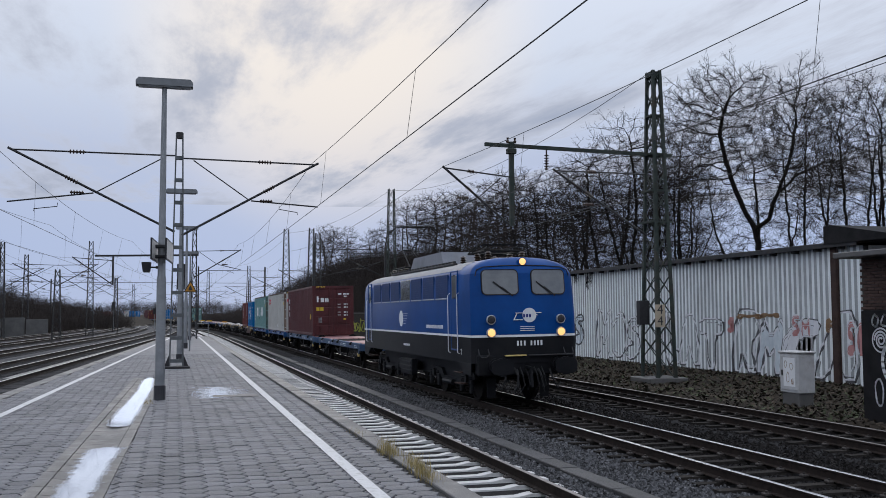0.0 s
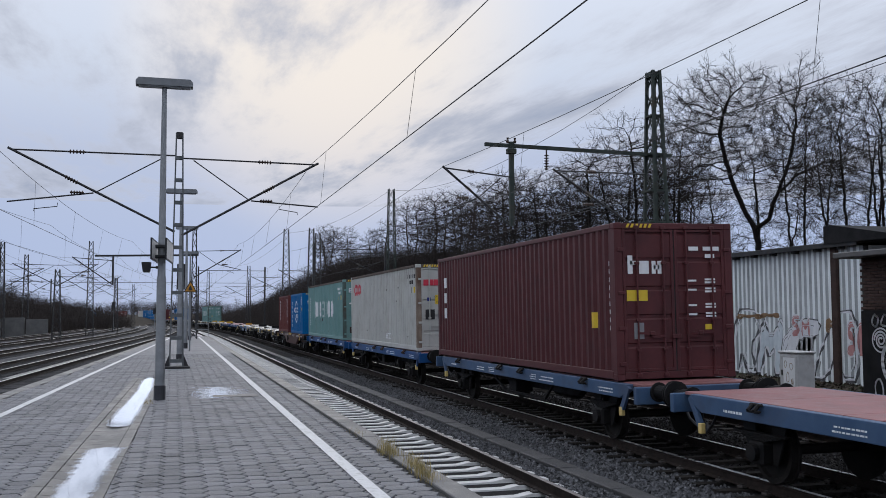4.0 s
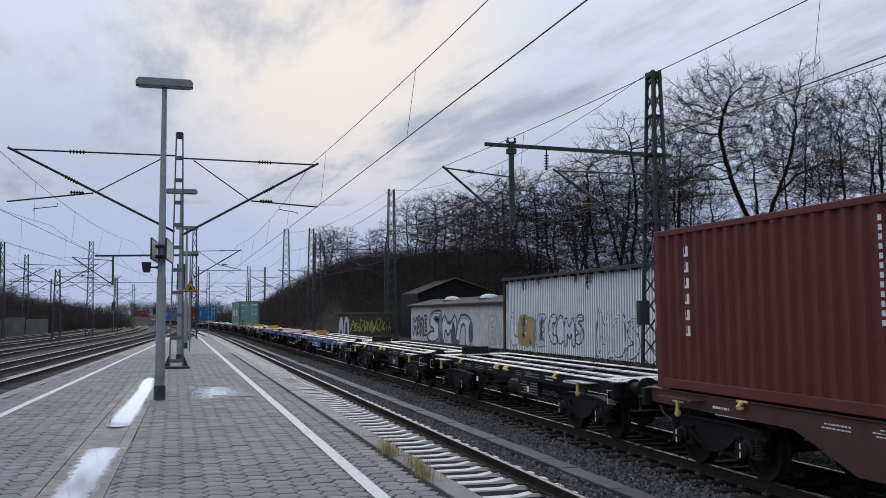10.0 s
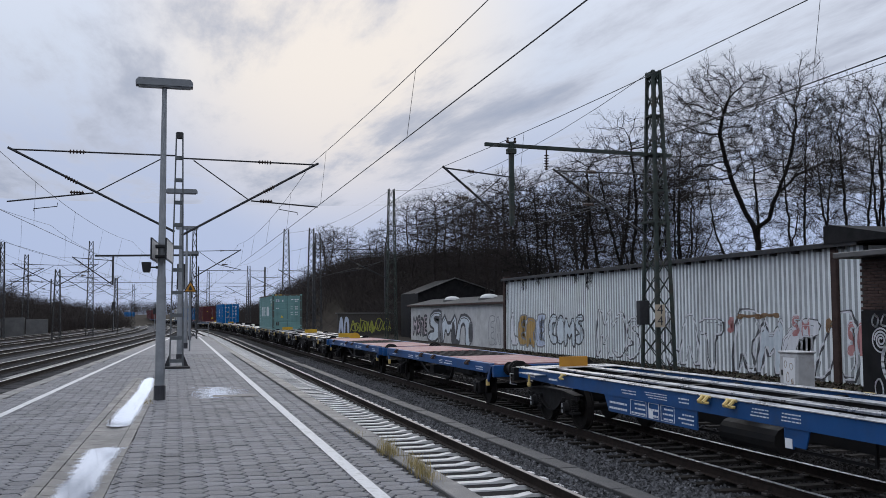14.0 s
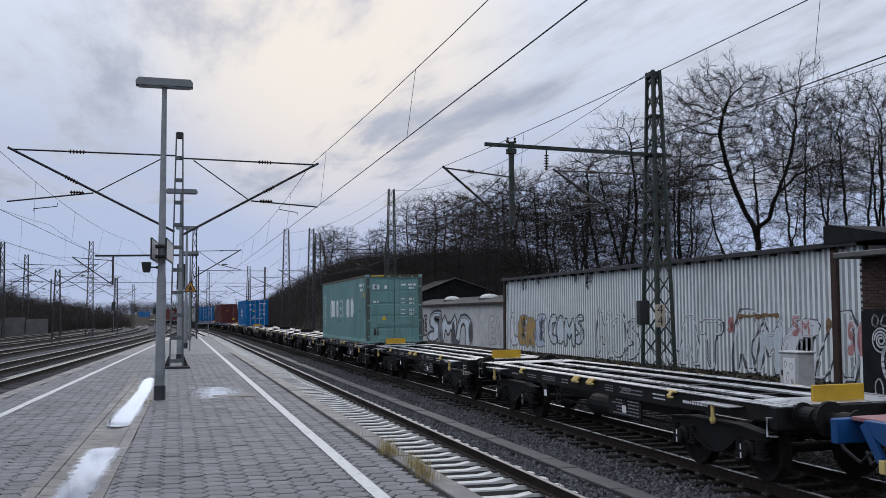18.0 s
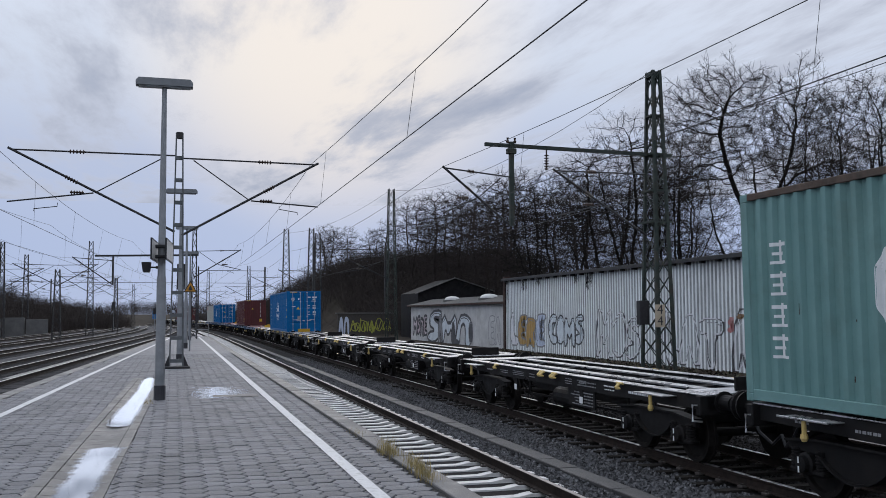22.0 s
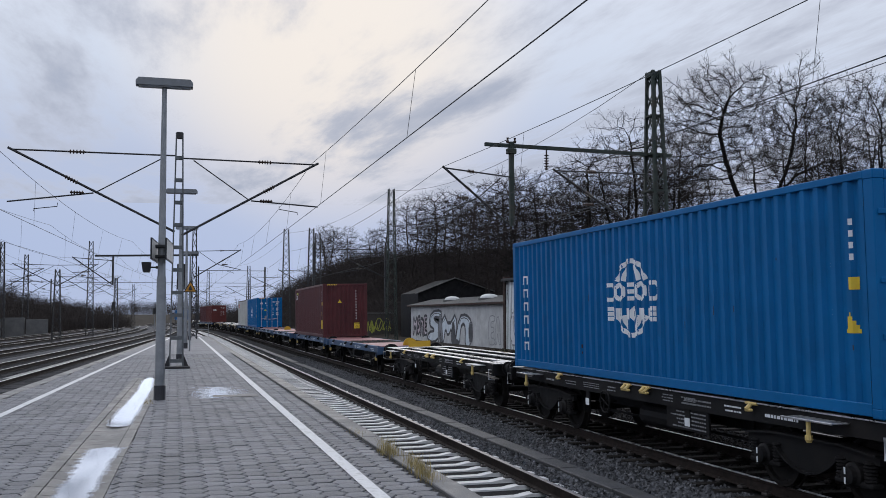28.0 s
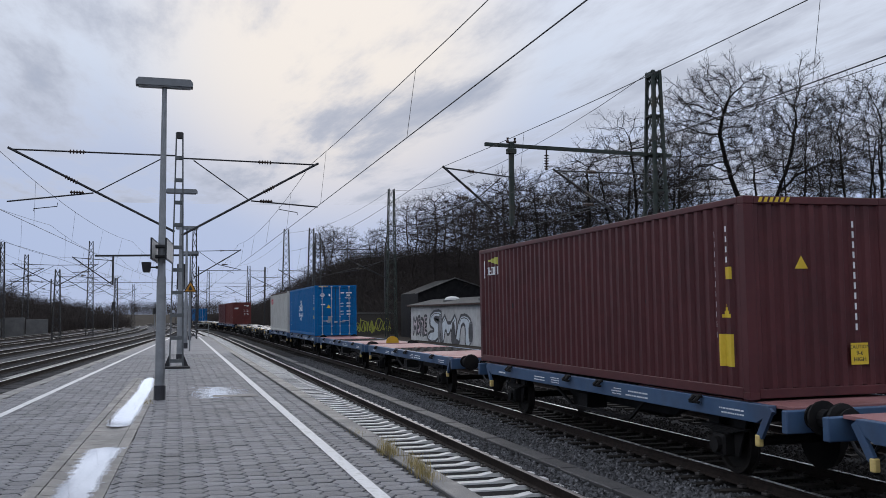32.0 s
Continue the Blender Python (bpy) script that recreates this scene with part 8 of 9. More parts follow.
    part("rain_strip", bm, "rubber", t)
    bm = B()
    rbox(bm, -0.62, -0.05, F - 0.10, F + 0.06, 1.30, 1.335, 0.006)
    part("step_edge", bm, "brass", t, "worn ochre step edge")
    bm = B()
    rbox(bm, 0.02, 1.3, F - 0.10, F + 0.06, 1.30, 1.33, 0.006)
    part("step_board", bm, "dark_steel", t)
    bm = B()
    for x in (-0.35, -0.2, -0.05, 0.2, 0.4):
        path_tube(bm, [(x, F + 0.05, 1.0), (x + 0.02, F - 0.12, 0.8), (x + 0.06, F - 0.16, 0.55), (x + 0.02, F - 0.05, 0.42)], 0.022, 6)
    part("hose_bundle", bm, "rubber", t)
    bm = B()
    text_mesh(bm, "2", pose(-1.481, F + 1.12, 1.40, 90, 0, -90), 0.22)
    part("end_number", bm, "mark_white", t, "white cab end number")
    bm = B()
    rbox(bm, -1.36, 1.36, F + 0.06, F + 0.3, 0.80, 1.34, 0.03)
    part("buffer_beam", bm, "loco_dark", t)
    bm = B()
    tube(bm, (0, F + 0.1, 1.0), (0, F - 0.3, 0.98), 0.06, 8)
    tube(bm, (0, F - 0.25, 0.98), (0, F - 0.32, 0.5), 0.045, 8)
    part("screw_coupling", bm, "loco_dark", t)
    # running number and side lettering as plain bars; badge as a disc and strokes
    bm = B()
    for k in range(8):
        if k == 3:
            continue
        rbox(bm, -0.28 + k * 0.095, -0.235 + k * 0.095, F - 0.012, F + 0.05, 1.57, 1.70, 0.004)
    part("number_bars", bm, "mark_white", t, "white running number")
    bm = B()
    lathe(bm, (0.08, F + 0.05, 2.37), (0, -1, 0), [(0, 0.19), (0.07, 0.19)], 24)
    bdg = part("badge", bm, "mark_white", t, "white round company badge with streaks")
    bm = B()
    for k, (z, a, b) in enumerate(((2.42, -0.3, 0.42), (2.37, 0.15, 0.3), (2.24, -0.35, -0.1))):
        rbox(bm, a, b, F - 0.014, F + 0.04, z, z + 0.018, 0.003)
    beam(bm, (-0.36, F + 0.0, 2.24), (-0.26, F + 0.0, 2.43), 0.02, 0.02)
    for k in range(3):
        rbox(bm, -0.18, 0.22, F - 0.012, F + 0.04, 2.06 - 0.05 * k, 2.075 - 0.05 * k, 0.003)
    part("badge_strokes", bm, "mark_white", bdg)
    bm = B()
    for a in (-0.1, -0.02, 0.06):
        rbox(bm, a, a + 0.055, F - 0.026, F, 2.31, 2.40, 0.004)
    part("badge_letters", bm, "mark_dblue", bdg)
    X = 1.475
    # side windows and louvres, doors, rails, lettering: both sides alike
    for s in (-1, 1):
        for k in range(7):
            y0 = F + 2.35 + k * 1.527
            y1 = y0 + 1.33
            bm = B()
            rbox(bm, min(s * 1.44, s * 1.476), max(s * 1.44, s * 1.476), y0, y1, 2.88, 3.56, 0.02)
            w = part("louvre", bm, "loco_grille" if k != 3 else "cab_glass", t, "engine-room window" if k == 3 else "blue louvred air intake")
            if k != 3:
                bm = B()
                for j in range(9):
                    rbox(bm, min(s * 1.474, s * 1.479), max(s * 1.474, s * 1.479), y0 + 0.05, y1 - 0.05, 2.93 + j * 0.065, 2.96 + j * 0.065, 0.003)
                part("slat", bm, "loco_grille", w)
            bm = B()
            rbox(bm, min(s * 1.47, s * 1.49), max(s * 1.47, s * 1.49), y0, y1, 2.84, 2.875, 0.004)
            part("sill", bm, "bar_steel", w)
        for yd in (F + 1.40, -F - 1.75):
            bm = B()
            for a, b, c, d in ((yd, yd + 0.04, 1.42, 3.62), (yd + 0.66, yd + 0.70, 1.42, 3.62), (yd, yd + 0.7, 3.58, 3.62), (yd, yd + 0.7, 1.42, 1.46)):
                rbox(bm, min(s * 1.45, s * 1.483), max(s * 1.45, s * 1.483), a, b, c, d, 0.006)
            door = part("cab_door", bm, "loco_blue", t)
            bm = B()
            rbox(bm, min(s * 1.45, s * 1.481), max(s * 1.45, s * 1.481), yd + 0.14, yd + 0.56, 2.85, 3.5, 0.03)
            part("door_window", bm, "cab_glass", door)
            for yy in (yd - 0.1, yd + 0.8):
                bm = B()
                path_tube(bm, [(s * 1.47, yy, 3.0), (s * 1.53, yy, 2.96), (s * 1.53, yy, 1.38), (s * 1.47, yy, 1.34)], 0.012, 6)
                part("handrail", bm, "white", t, "white door handrail")
            for z in (0.5, 0.8):
                bm = B()
                rbox(bm, min(s * 1.2, s * 1.42), max(s * 1.2, s * 1.42), yd + 0.05, yd + 0.65, z, z + 0.03, 0.006)
                part("footstep", bm, "rust_dark", t)
        bm = B()
        y = F + 8.2
        lathe(bm, (s * 1.47, y, 2.28), (s, 0, 0), [(0, 0.27), (0.012, 0.27)], 24)
        sb = part("side_badge", bm, "mark_white", t, "white round company badge with streaks")
        bm = B()
        for k in range(5):
            rbox(bm, min(s * 1.47, s * 1.479), max(s * 1.47, s * 1.479), y - 0.95 + 0.08 * k, y - 0.28, 2.45 - 0.085 * k, 2.463 - 0.085 * k, 0.002)
        for k in range(3):
            rbox(bm, min(s * 1.478, s * 1.484), max(s * 1.478, s * 1.484), y - 0.14 + 0.1 * k, y - 0.07 + 0.1 * k, 2.23, 2.37, 0.002)
        part("badge_strokes", bm, "mark_white", sb)
        bm = B()
        for k in range(16):
            rbox(bm, min(s * 1.47, s * 1.479), max(s * 1.47, s * 1.479), F + 2.95 + k * 0.118, F + 3.03 + k * 0.118, 2.0, 2.10, 0.002)
        part("side_lettering", bm, "mark_white", t, "line of white lettering")
        bm = B()
        for k in range(9):
            rbox(bm, min(s * 1.47, s * 1.479), max(s * 1.47, s * 1.479), F + 7.0 + k * 0.10, F + 7.07 + k * 0.10, 1.38, 1.45, 0.002)
        part("data_lettering", bm, "mark_white", t)
        bm = B()
        rbox(bm, min(s * 1.2, s * 1.4), max(s * 1.2, s * 1.4), -0.4, 1.2, 0.42, 0.94, 0.02)
        for k in range(3):
            rbox(bm, min(s * 1.4, s * 1.415), max(s * 1.4, s * 1.415), -0.3, 1.1, 0.5 + 0.14 * k, 0.58 + 0.14 * k, 0.006)
        part("battery_box", bm, "loco_dark", t)
    # roof gear
    bm = B()
    prism(bm, [(-1.75, 3.88), (-1.45, 4.42), (2.2, 4.42), (2.9, 3.88)], -0.62, 0.62, "x")
    part("roof_hood", bm, "loco_roof", t, "pale grey sloping roof hood")
    for s in (-1, 1):
        bm = B()
        rbox(bm, s * 0.98 - 0.06, s * 0.98 + 0.06, F + 3.2, -F - 3.4, 3.86, 3.92, 0.01)
        for k in range(22):
            rbox(bm, s * 0.98 - 0.05, s * 0.98 + 0.05, F + 3.3 + k * 0.39, F + 3.45 + k * 0.39, 3.92, 3.98, 0.01)
        part("roof_walkway", bm, "dark_steel", t)
    for y in (F + 1.6, F + 2.6, F + 4.0, -F - 3.6, -F - 2.6, -F - 1.6):
        for x in (-0.5, 0.5):
            bm = B()
            lathe(bm, (x, y, 3.88), (0, 0, 1), [(0, 0.09), (0.05, 0.09), (0.06, 0.05), (0.1, 0.11), (0.13, 0.05), (0.17, 0.11), (0.20, 0.05), (0.24, 0.10), (0.28, 0.04)], 10)
            part("roof_insulator", bm, "insul", t)
    # pantographs: the front one folded, the rear one raised to the wire
    for yp, up in ((F + 2.5, False), (-F - 2.8, True)):
        bm = B()
        zt = 5.78 if up else 4.36
        for x in (-0.55, 0.55):
            tube(bm, (x, yp - 0.8, 4.18), (x, yp + 0.8, 4.18), 0.03, 8)
        tube(bm, (-0.55, yp - 0.8, 4.18), (0.55, yp - 0.8, 4.18), 0.03, 8)
        tube(bm, (-0.55, yp + 0.8, 4.18), (0.55, yp + 0.8, 4.18), 0.03, 8)
        p = part("pantograph_base", bm, "wag_black", t)
        bm = B()
        knee = yp + 1.15 if up else yp + 1.2
        zk = 4.95 if up else 4.25
        for x in (-0.3, 0.3):
            tube(bm, (x, yp - 0.6, 4.2), (x * 0.6, knee, zk), 0.028, 8)
            tube(bm, (x * 0.6, knee, zk), (x * 1.5, yp - 0.1 if up else yp - 0.7, zt - 0.06), 0.02, 8)
        tube(bm, (-0.2, knee, zk), (0.2, knee, zk), 0.03, 8)
        part("pantograph_arm", bm, "wag_black", p)
        for u in (-0.16, 0.16):
            yy = (yp - 0.1 if up else yp - 0.7) + u
            bm = B()
            path_tube(bm, [(-0.97, yy, zt - 0.25), (-0.75, yy, zt - 0.05), (-0.55, yy, zt), (0.55, yy, zt), (0.75, yy, zt - 0.05), (0.97, yy, zt - 0.25)], 0.02, 6)
            part("contact_strip", bm, "wag_black", p)
    # bogies
    for yc in (-3.95, 3.95):
        b = new("bogie")
        b.parent = t
        b.location = (0, yc, 0)
        for s in (-1, 1):
            bm = B()
            prism(bm, [(-2.4, 0.62), (-2.3, 0.80), (-1.0, 0.80), (-0.7, 0.58), (0.7, 0.58), (1.0, 0.80), (2.3, 0.80), (2.4, 0.62), (0.9, 0.5), (0.6, 0.38), (-0.6, 0.38), (-0.9, 0.5)], s * 1.02 - 0.07, s * 1.02 + 0.07, "x")
            for y in (-1.7, 1.7):
                axle_box(bm, s, y, 0.625)
                for u in (-0.35, 0.35):
                    for k in range(6):
                        tube(bm, (s * 1.08, y + u, 0.40 + 0.05 * k), (s * 1.08, y + u, 0.435 + 0.05 * k), 0.08, 8)
            tube(bm, (s * 1.15, -0.5, 0.45), (s * 1.15, 0.5, 0.45), 0.08, 10)
            part("side_frame", bm, "loco_dark", b)
            for y in (-2.1, -1.2, 1.2, 2.1):
                bm = B()
                rbox(bm, s * 1.1 - 0.05, s * 1.1 + 0.05, y - 0.1, y + 0.1, 0.24, 0.6, 0.02)
                part("sandbox", bm, "loco_dark", b)
        for y in (-1.7, 1.7):
            make_wheelset(b, y, 0.625)
    for s in (-1, 1):
        for e in (-1, 1):
            bm = B()
            prism(bm, [(e * (-F - 0.25), 1.13), (e * (-F - 0.3), 0.82), (e * (-F - 0.9), 0.82), (e * (-F - 1.5), 1.13)], s * 1.46 - 0.02, s * 1.46 + 0.012, "x")
            part("corner_skirt", bm, "loco_dark", t)
    bm = B()
    box(bm, -1.0, 1.0, -5.5, 5.5, 0.55, 1.12)
    part("underframe", bm, "loco_dark", t)
    RIDERS.append((t, q0 + LOCO_L / 2, 0.0))
    return t
# ---- the order of the train: distances are counted from the platform's camera at the start ----
BLUE_FLAT = "faded blue two-axle container flat with red-brown deck plates"
make_loco(23.75)
flat = make_flat_unit(BLUE_FLAT, 40.6, 53.7, "wag_faded")
respot(flat, 61.4)
flat2 = make_flat_unit("blue two-axle container flat with red-brown deck plates", 70.0, 83.2, "wag_blue")
respot(flat2, 90.8)
for q in (168.6, 182.5):
    respot(flat2, q)
for q in (322.0, 335.8, 351.4, 365.0, 379.2, 393.0, 454.6, 468.4):
    respot(flat, q)
make_skeletal("brown four-axle container wagon with deep belly sills", 98.2, 115.0, "wag_brown", "wag_brown", fishbelly=True)
make_skeletal("bright blue four-axle skeletal wagon with lettered belly plates", 142.6, 161.3, "wag_blue", "wag_top", fishbelly=False, plate="wag_blue", wheel_y=-4.1)
skel = make_skeletal("empty black four-axle skeletal container wagon", 114.9, 128.75, "wag_black")
for q in (135.7,):
    respot(skel, q)
for k in range(9):
    respot(skel, 189.6 + 13.9 * (k + 0.5))
for k in range(3):
    respot(skel, 400.6 + 13.9 * (k + 0.5))
for k in range(4):
    respot(skel, 476.5 + 13.9 * (k + 0.5))

C40, C20, HC, STD = 12.192, 6.058, 2.896, 2.591
c_tex = make_container("dark brown forty-foot container with closed doors and white lettering", "box_brown", C40, HC, 55.75)
c_grey = make_container("pale grey forty-foot container with rusty corner posts", "box_grey", C40, HC, 70.6, rusty=True)
c_green = make_container("sea-green forty-foot container with white block lettering", "box_green", C40, HC, 85.0)
c_b20 = make_container("blue twenty-foot container with white globe emblem", "box_blue", C20, STD, 100.1)
c_r20 = make_container("red-brown twenty-foot container with white upright lettering", "box_rust", C20, STD, 107.9, near="front")
c_green2 = make_container("sea-green forty-foot container with white block lettering on a black wagon", "box_green", C40, HC, 218.6)
c_b40 = make_container("blue forty-foot container with white globe emblem", "box_blue", C40, HC, 287.8)
c_beau = make_container("dark brown forty-foot container with ribbed closed end", "box_brown", C40, HC, 330.2, near="front")
c_blue3 = make_container("blue forty-foot container with closed doors", "box_blue", C40, HC, 373.2)
c_grey2 = make_container("pale grey forty-foot container", "box_grey", C40, HC, 387.0)
c_red2 = make_container("red-brown forty-foot container with closed doors", "box_rust", C40, HC, 448.6)
c_red3 = make_container("dark brown forty-foot container", "box_brown", C40, HC, 462.4)
c_blue4 = make_container("blue forty-foot container near the train's end", "box_blue", C40, STD, 526.0)
# ---- paint on the containers ----
def paint_side(t, mat, length, cols, name="marking", label=""):
    """Paint that follows the ribs on the platform side. cols: (distance from the front end, width, z0, z1)."""
    n = int(round((length - 0.36) / 0.278))
    p = (length - 0.36) / n
    start = -length / 2 + 0.18
    X0 = -(W / 2 - 0.012)
    knots = []
    for i in range(n):
        y = start + i * p
        knots += [(y, X0), (y + p * 0.28, X0), (y + p * 0.45, X0 + 0.055), (y + p * 0.80, X0 + 0.055), (y + p * 0.97, X0)]
    knots.append((start + length - 0.36, X0))
    ky, kx = [k[0] for k in knots], [k[1] for k in knots]
    bm = B()
    for j, (d, w, z0, z1) in enumerate(cols):
        a, b = -length / 2 + d, -length / 2 + d + w
        ys = [a] + [y for y in ky if a < y < b] + [b]
        for u, v in zip(ys, ys[1:]):
            xu, xv = (float(np.interp(q, ky, kx)) - 0.004 - 0.0004 * (j % 4) for q in (u, v))
            bm.faces.new([bm.verts.new(c) for c in ((xu, u, z0), (xv, v, z0), (xv, v, z1), (xu, u, z1))])
    return part(name, bm, mat, t, label)


def block_word(d, z, count, w, h, seed, gap=0.22, st=0.28):
    """Blocky strokes in the rhythm of lettering, running towards the front end."""
    rng = random.Random(seed)
    out = []
    for k in range(count):
        a = d - (k + 1) * w + w * gap
        ww = w * (1 - gap)
        s = ww * st
        out += [(a + ww - s, s, z, z + h)]
        if rng.random() < 0.75:
            out += [(a, s, z, z + h)]
        for zz in rng.sample((0.0, 0.42, 0.84), 2):
            out += [(a, ww, z + h * zz, z + h * (zz + 0.16))]
    return out


def column(d, z_top, count, w, h, pitch):
    """Narrow upright bars, one below the other."""
    return [(d, w * 0.55, z_top - pitch * k - h * 0.85, z_top - pitch * k) for k in range(count)]


GLYPHS = {
    "o": [[(0.3, 0), (0.7, 0), (0.95, 0.25), (0.95, 0.75), (0.7, 1), (0.3, 1), (0.05, 0.75), (0.05, 0.25), (0.3, 0)]],
    "i": [[(0.5, 0), (0.5, 1)]],
    "u": [[(0.12, 0), (0.12, 1)], [(0.88, 0), (0.88, 1)]],
    "e": [[(0.05, 0.05), (0.95, 0.05)], [(0.05, 0.5), (0.95, 0.5)], [(0.05, 0.95), (0.95, 0.95)]],
}


def shapes_row(d, z, order, w, h, gap=0.28):
    """Rounded block shapes in the rhythm of lettering, from d towards the front end."""
    out = []
    for k, g in enumerate(order):
        for line in GLYPHS[g]:
            out.append([(d - k * w - u * w * (1 - gap), z + v * h) for u, v in line])
    return out


def paint_strokes(t, mat, length, lines, width, name, label=""):
    """Curved strokes that follow the ribs: lines of (distance from the front end, z)."""
    n = int(round((length - 0.36) / 0.278))
    p = (length - 0.36) / n
    start, X0 = -length / 2 + 0.18, -(W / 2 - 0.012)
    knots = [(start, X0)]
    for i in range(n):
        y = start + i * p
        knots += [(y + p * 0.28, X0), (y + p * 0.45, X0 + 0.055), (y + p * 0.80, X0 + 0.055), (y + p * 0.97, X0)]
    ky, kx = [k[0] for k in knots], [k[1] for k in knots]
    bm = B()
    for line in lines:
        pts = []
        for a, b in zip(line, line[1:]):
            m = max(1, int(math.hypot(b[0] - a[0], b[1] - a[1]) / 0.03))
            pts += [(a[0] + (b[0] - a[0]) * k / m, a[1] + (b[1] - a[1]) * k / m) for k in range(m)]
        pts.append(line[-1])
        edge = []
        for i, q in enumerate(pts):
            u, v = pts[max(i - 1, 0)], pts[min(i + 1, len(pts) - 1)]
            dx, dz = v[0] - u[0], v[1] - u[1]
            s = math.hypot(dx, dz) or 1.0
            pair = []
            for sg in (-1, -0.6, -0.2, 0.2, 0.6, 1):
                y, z = -length / 2 + q[0] - dz / s * sg * width / 2, q[1] + dx / s * sg * width / 2
                pair.append(bm.verts.new((float(np.interp(y, ky, kx)) - 0.005, y, z)))
            edge.append(pair)
        for e, f in zip(edge, edge[1:]):
            for g in range(5):
                bm.faces.new((e[g], e[g + 1], f[g + 1], f[g]))
    return part(name, bm, mat, t, label)


def globe(d, z, r):
    """Meridians of a round emblem, open in the middle where the lettering band lies."""
    lines = []
    for rx in (r * 0.95, r * 0.5):
        for a0, a1 in ((28, 152), (208, 332)):
            lines.append([(d + rx * math.cos(radians(a0 + (a1 - a0) * k / 16)), z + r * math.sin(radians(a0 + (a1 - a0) * k / 16))) for k in range(17)])
    return lines


def end_bars(t, mat, rects, y, label=""):
    for k, (x, z, w, h) in enumerate(rects):
        bm = B()
        box(bm, x, x + w, y - 0.002, y + 0.002, z, z + h)
        part("marking", bm, mat, t, label)


def triangle(t, x, z, w, y):
    bm = B()
    prism(bm, [(x - w / 2, z), (x + w / 2, z), (x, z + w * 0.85)], y - 0.004, y, "y")
    b = part("warning_triangle", bm, "mark_yellow", t, "yellow warning triangle")


def caution(t, x, z, y, w=0.42):
    bm = B()
    rbox(bm, x, x + w, y - 0.004, y, z, z + w * 1.05, 0.001)
    p = part("caution_label", bm, "mark_yellow", t, "yellow height warning label")
    bm = B()
    for k, words in enumerate(("CAUTION", "9-6", "HIGH")):
        text_mesh(bm, words, pose(x + w / 2, y - 0.006, z + w * (0.85 - 0.3 * k), 90, 0, 0), w * (0.26 if k == 0 else 0.3), 0.001)
    part("words", bm, "mark_black", p)


def door_text(t, L, mat="mark_white", z=1.95):
    """Code lines and weight table on the right door leaf as bars."""
    y = -L / 2 + 0.0
    end_bars(t, mat, [(0.30, z + 0.48, 0.20, 0.075), (0.60, z + 0.48, 0.34, 0.075), (0.64, z + 0.34, 0.20, 0.075)], y - 0.004)
    rows = []
    for k in range(4):
        zz = z - 0.10 - 0.17 * k - (0.12 if k > 1 else 0)
        rows += [(0.28, zz, 0.18, 0.035), (0.64, zz + 0.02, 0.22, 0.035), (0.64, zz - 0.035, 0.22, 0.035)]
    end_bars(t, mat, rows, y + 0.026)


FRONT40, FRONT20 = -C40 / 2, -C20 / 2
# brown with three white blocks on the door
end_bars(c_tex, "mark_white", [(-0.95, 1.95, 0.10, 0.34), (-0.90, 2.12, 0.16, 0.07), (-0.72, 1.95, 0.20, 0.24), (-0.46, 1.95, 0.08, 0.24), (-0.34, 1.95, 0.08, 0.24), (-0.42, 2.03, 0.12, 0.08)], FRONT40 + 0.024, "white block lettering")
end_bars(c_tex, "mark_yellow", [(-0.98, 1.45, 0.42, 0.2), (0.62, 0.9, 0.14, 0.1)], FRONT40 + 0.024)
end_bars(c_tex, "tag_grey", [(-0.85, 0.75, 0.2, 0.3)], FRONT40 + 0.024)
door_text(c_tex, C40, z=1.9)
paint_side(c_tex, "mark_white", C40, column(0.35, 2.2, 9, 0.07, 0.10, 0.15) + column(11.4, 2.3, 3, 0.2, 0.35, 0.45), label="white upright lettering")
paint_side(c_tex, "mark_yellow", C40, [(0.9, 0.3, 0.95, 1.25)])
# grey with red blocks
paint_strokes(c_grey, "mark_red", C40, shapes_row(11.4, 2.12, "oooi", 0.40, 0.36, 0.1), 0.14, "lettering", "red block lettering")
paint_side(c_grey, "mark_black", C40, [(1.3 - 0.16 * k, 0.09, 2.45, 2.58) for k in range(3)] + [(0.75 - 0.13 * k, 0.08, 2.45, 2.58) for k in range(5)] + [(0.95 - 0.14 * k, 0.09, 2.25, 2.38) for k in range(4)], label="black code bars")
paint_side(c_grey, "mark_black", C40, [(0.75, 0.12, 1.95, 2.15)])
paint_side(c_grey, "mark_yellow", C40, [(0.36, 0.12, 1.95, 2.15)])
paint_side(c_grey, "mark_white", C40, block_word(4.9, 0.32, 3, 0.26, 0.2, 8), label="white scrawl")
end_bars(c_grey, "mark_red", [(-0.98, 2.18, 0.17, 0.2), (-0.80, 2.18, 0.17, 0.2), (-0.62, 2.18, 0.17, 0.2), (-0.44, 2.18, 0.14, 0.2)], FRONT40 + 0.024, "red block lettering")
caution(c_grey, -0.58, 1.55, FRONT40 + 0.026, 0.3)
end_bars(c_grey, "mark_black", [(-0.92, 1.05, 0.32, 0.33)], FRONT40 + 0.024, "black square panel")
end_bars(c_grey, "tag_grey", [(-0.5, 1.06, 0.18, 0.3)], FRONT40 + 0.024)
end_bars(c_grey, "mark_dblue", [(-0.86, 1.66, 0.13, 0.12)], FRONT40 + 0.024)
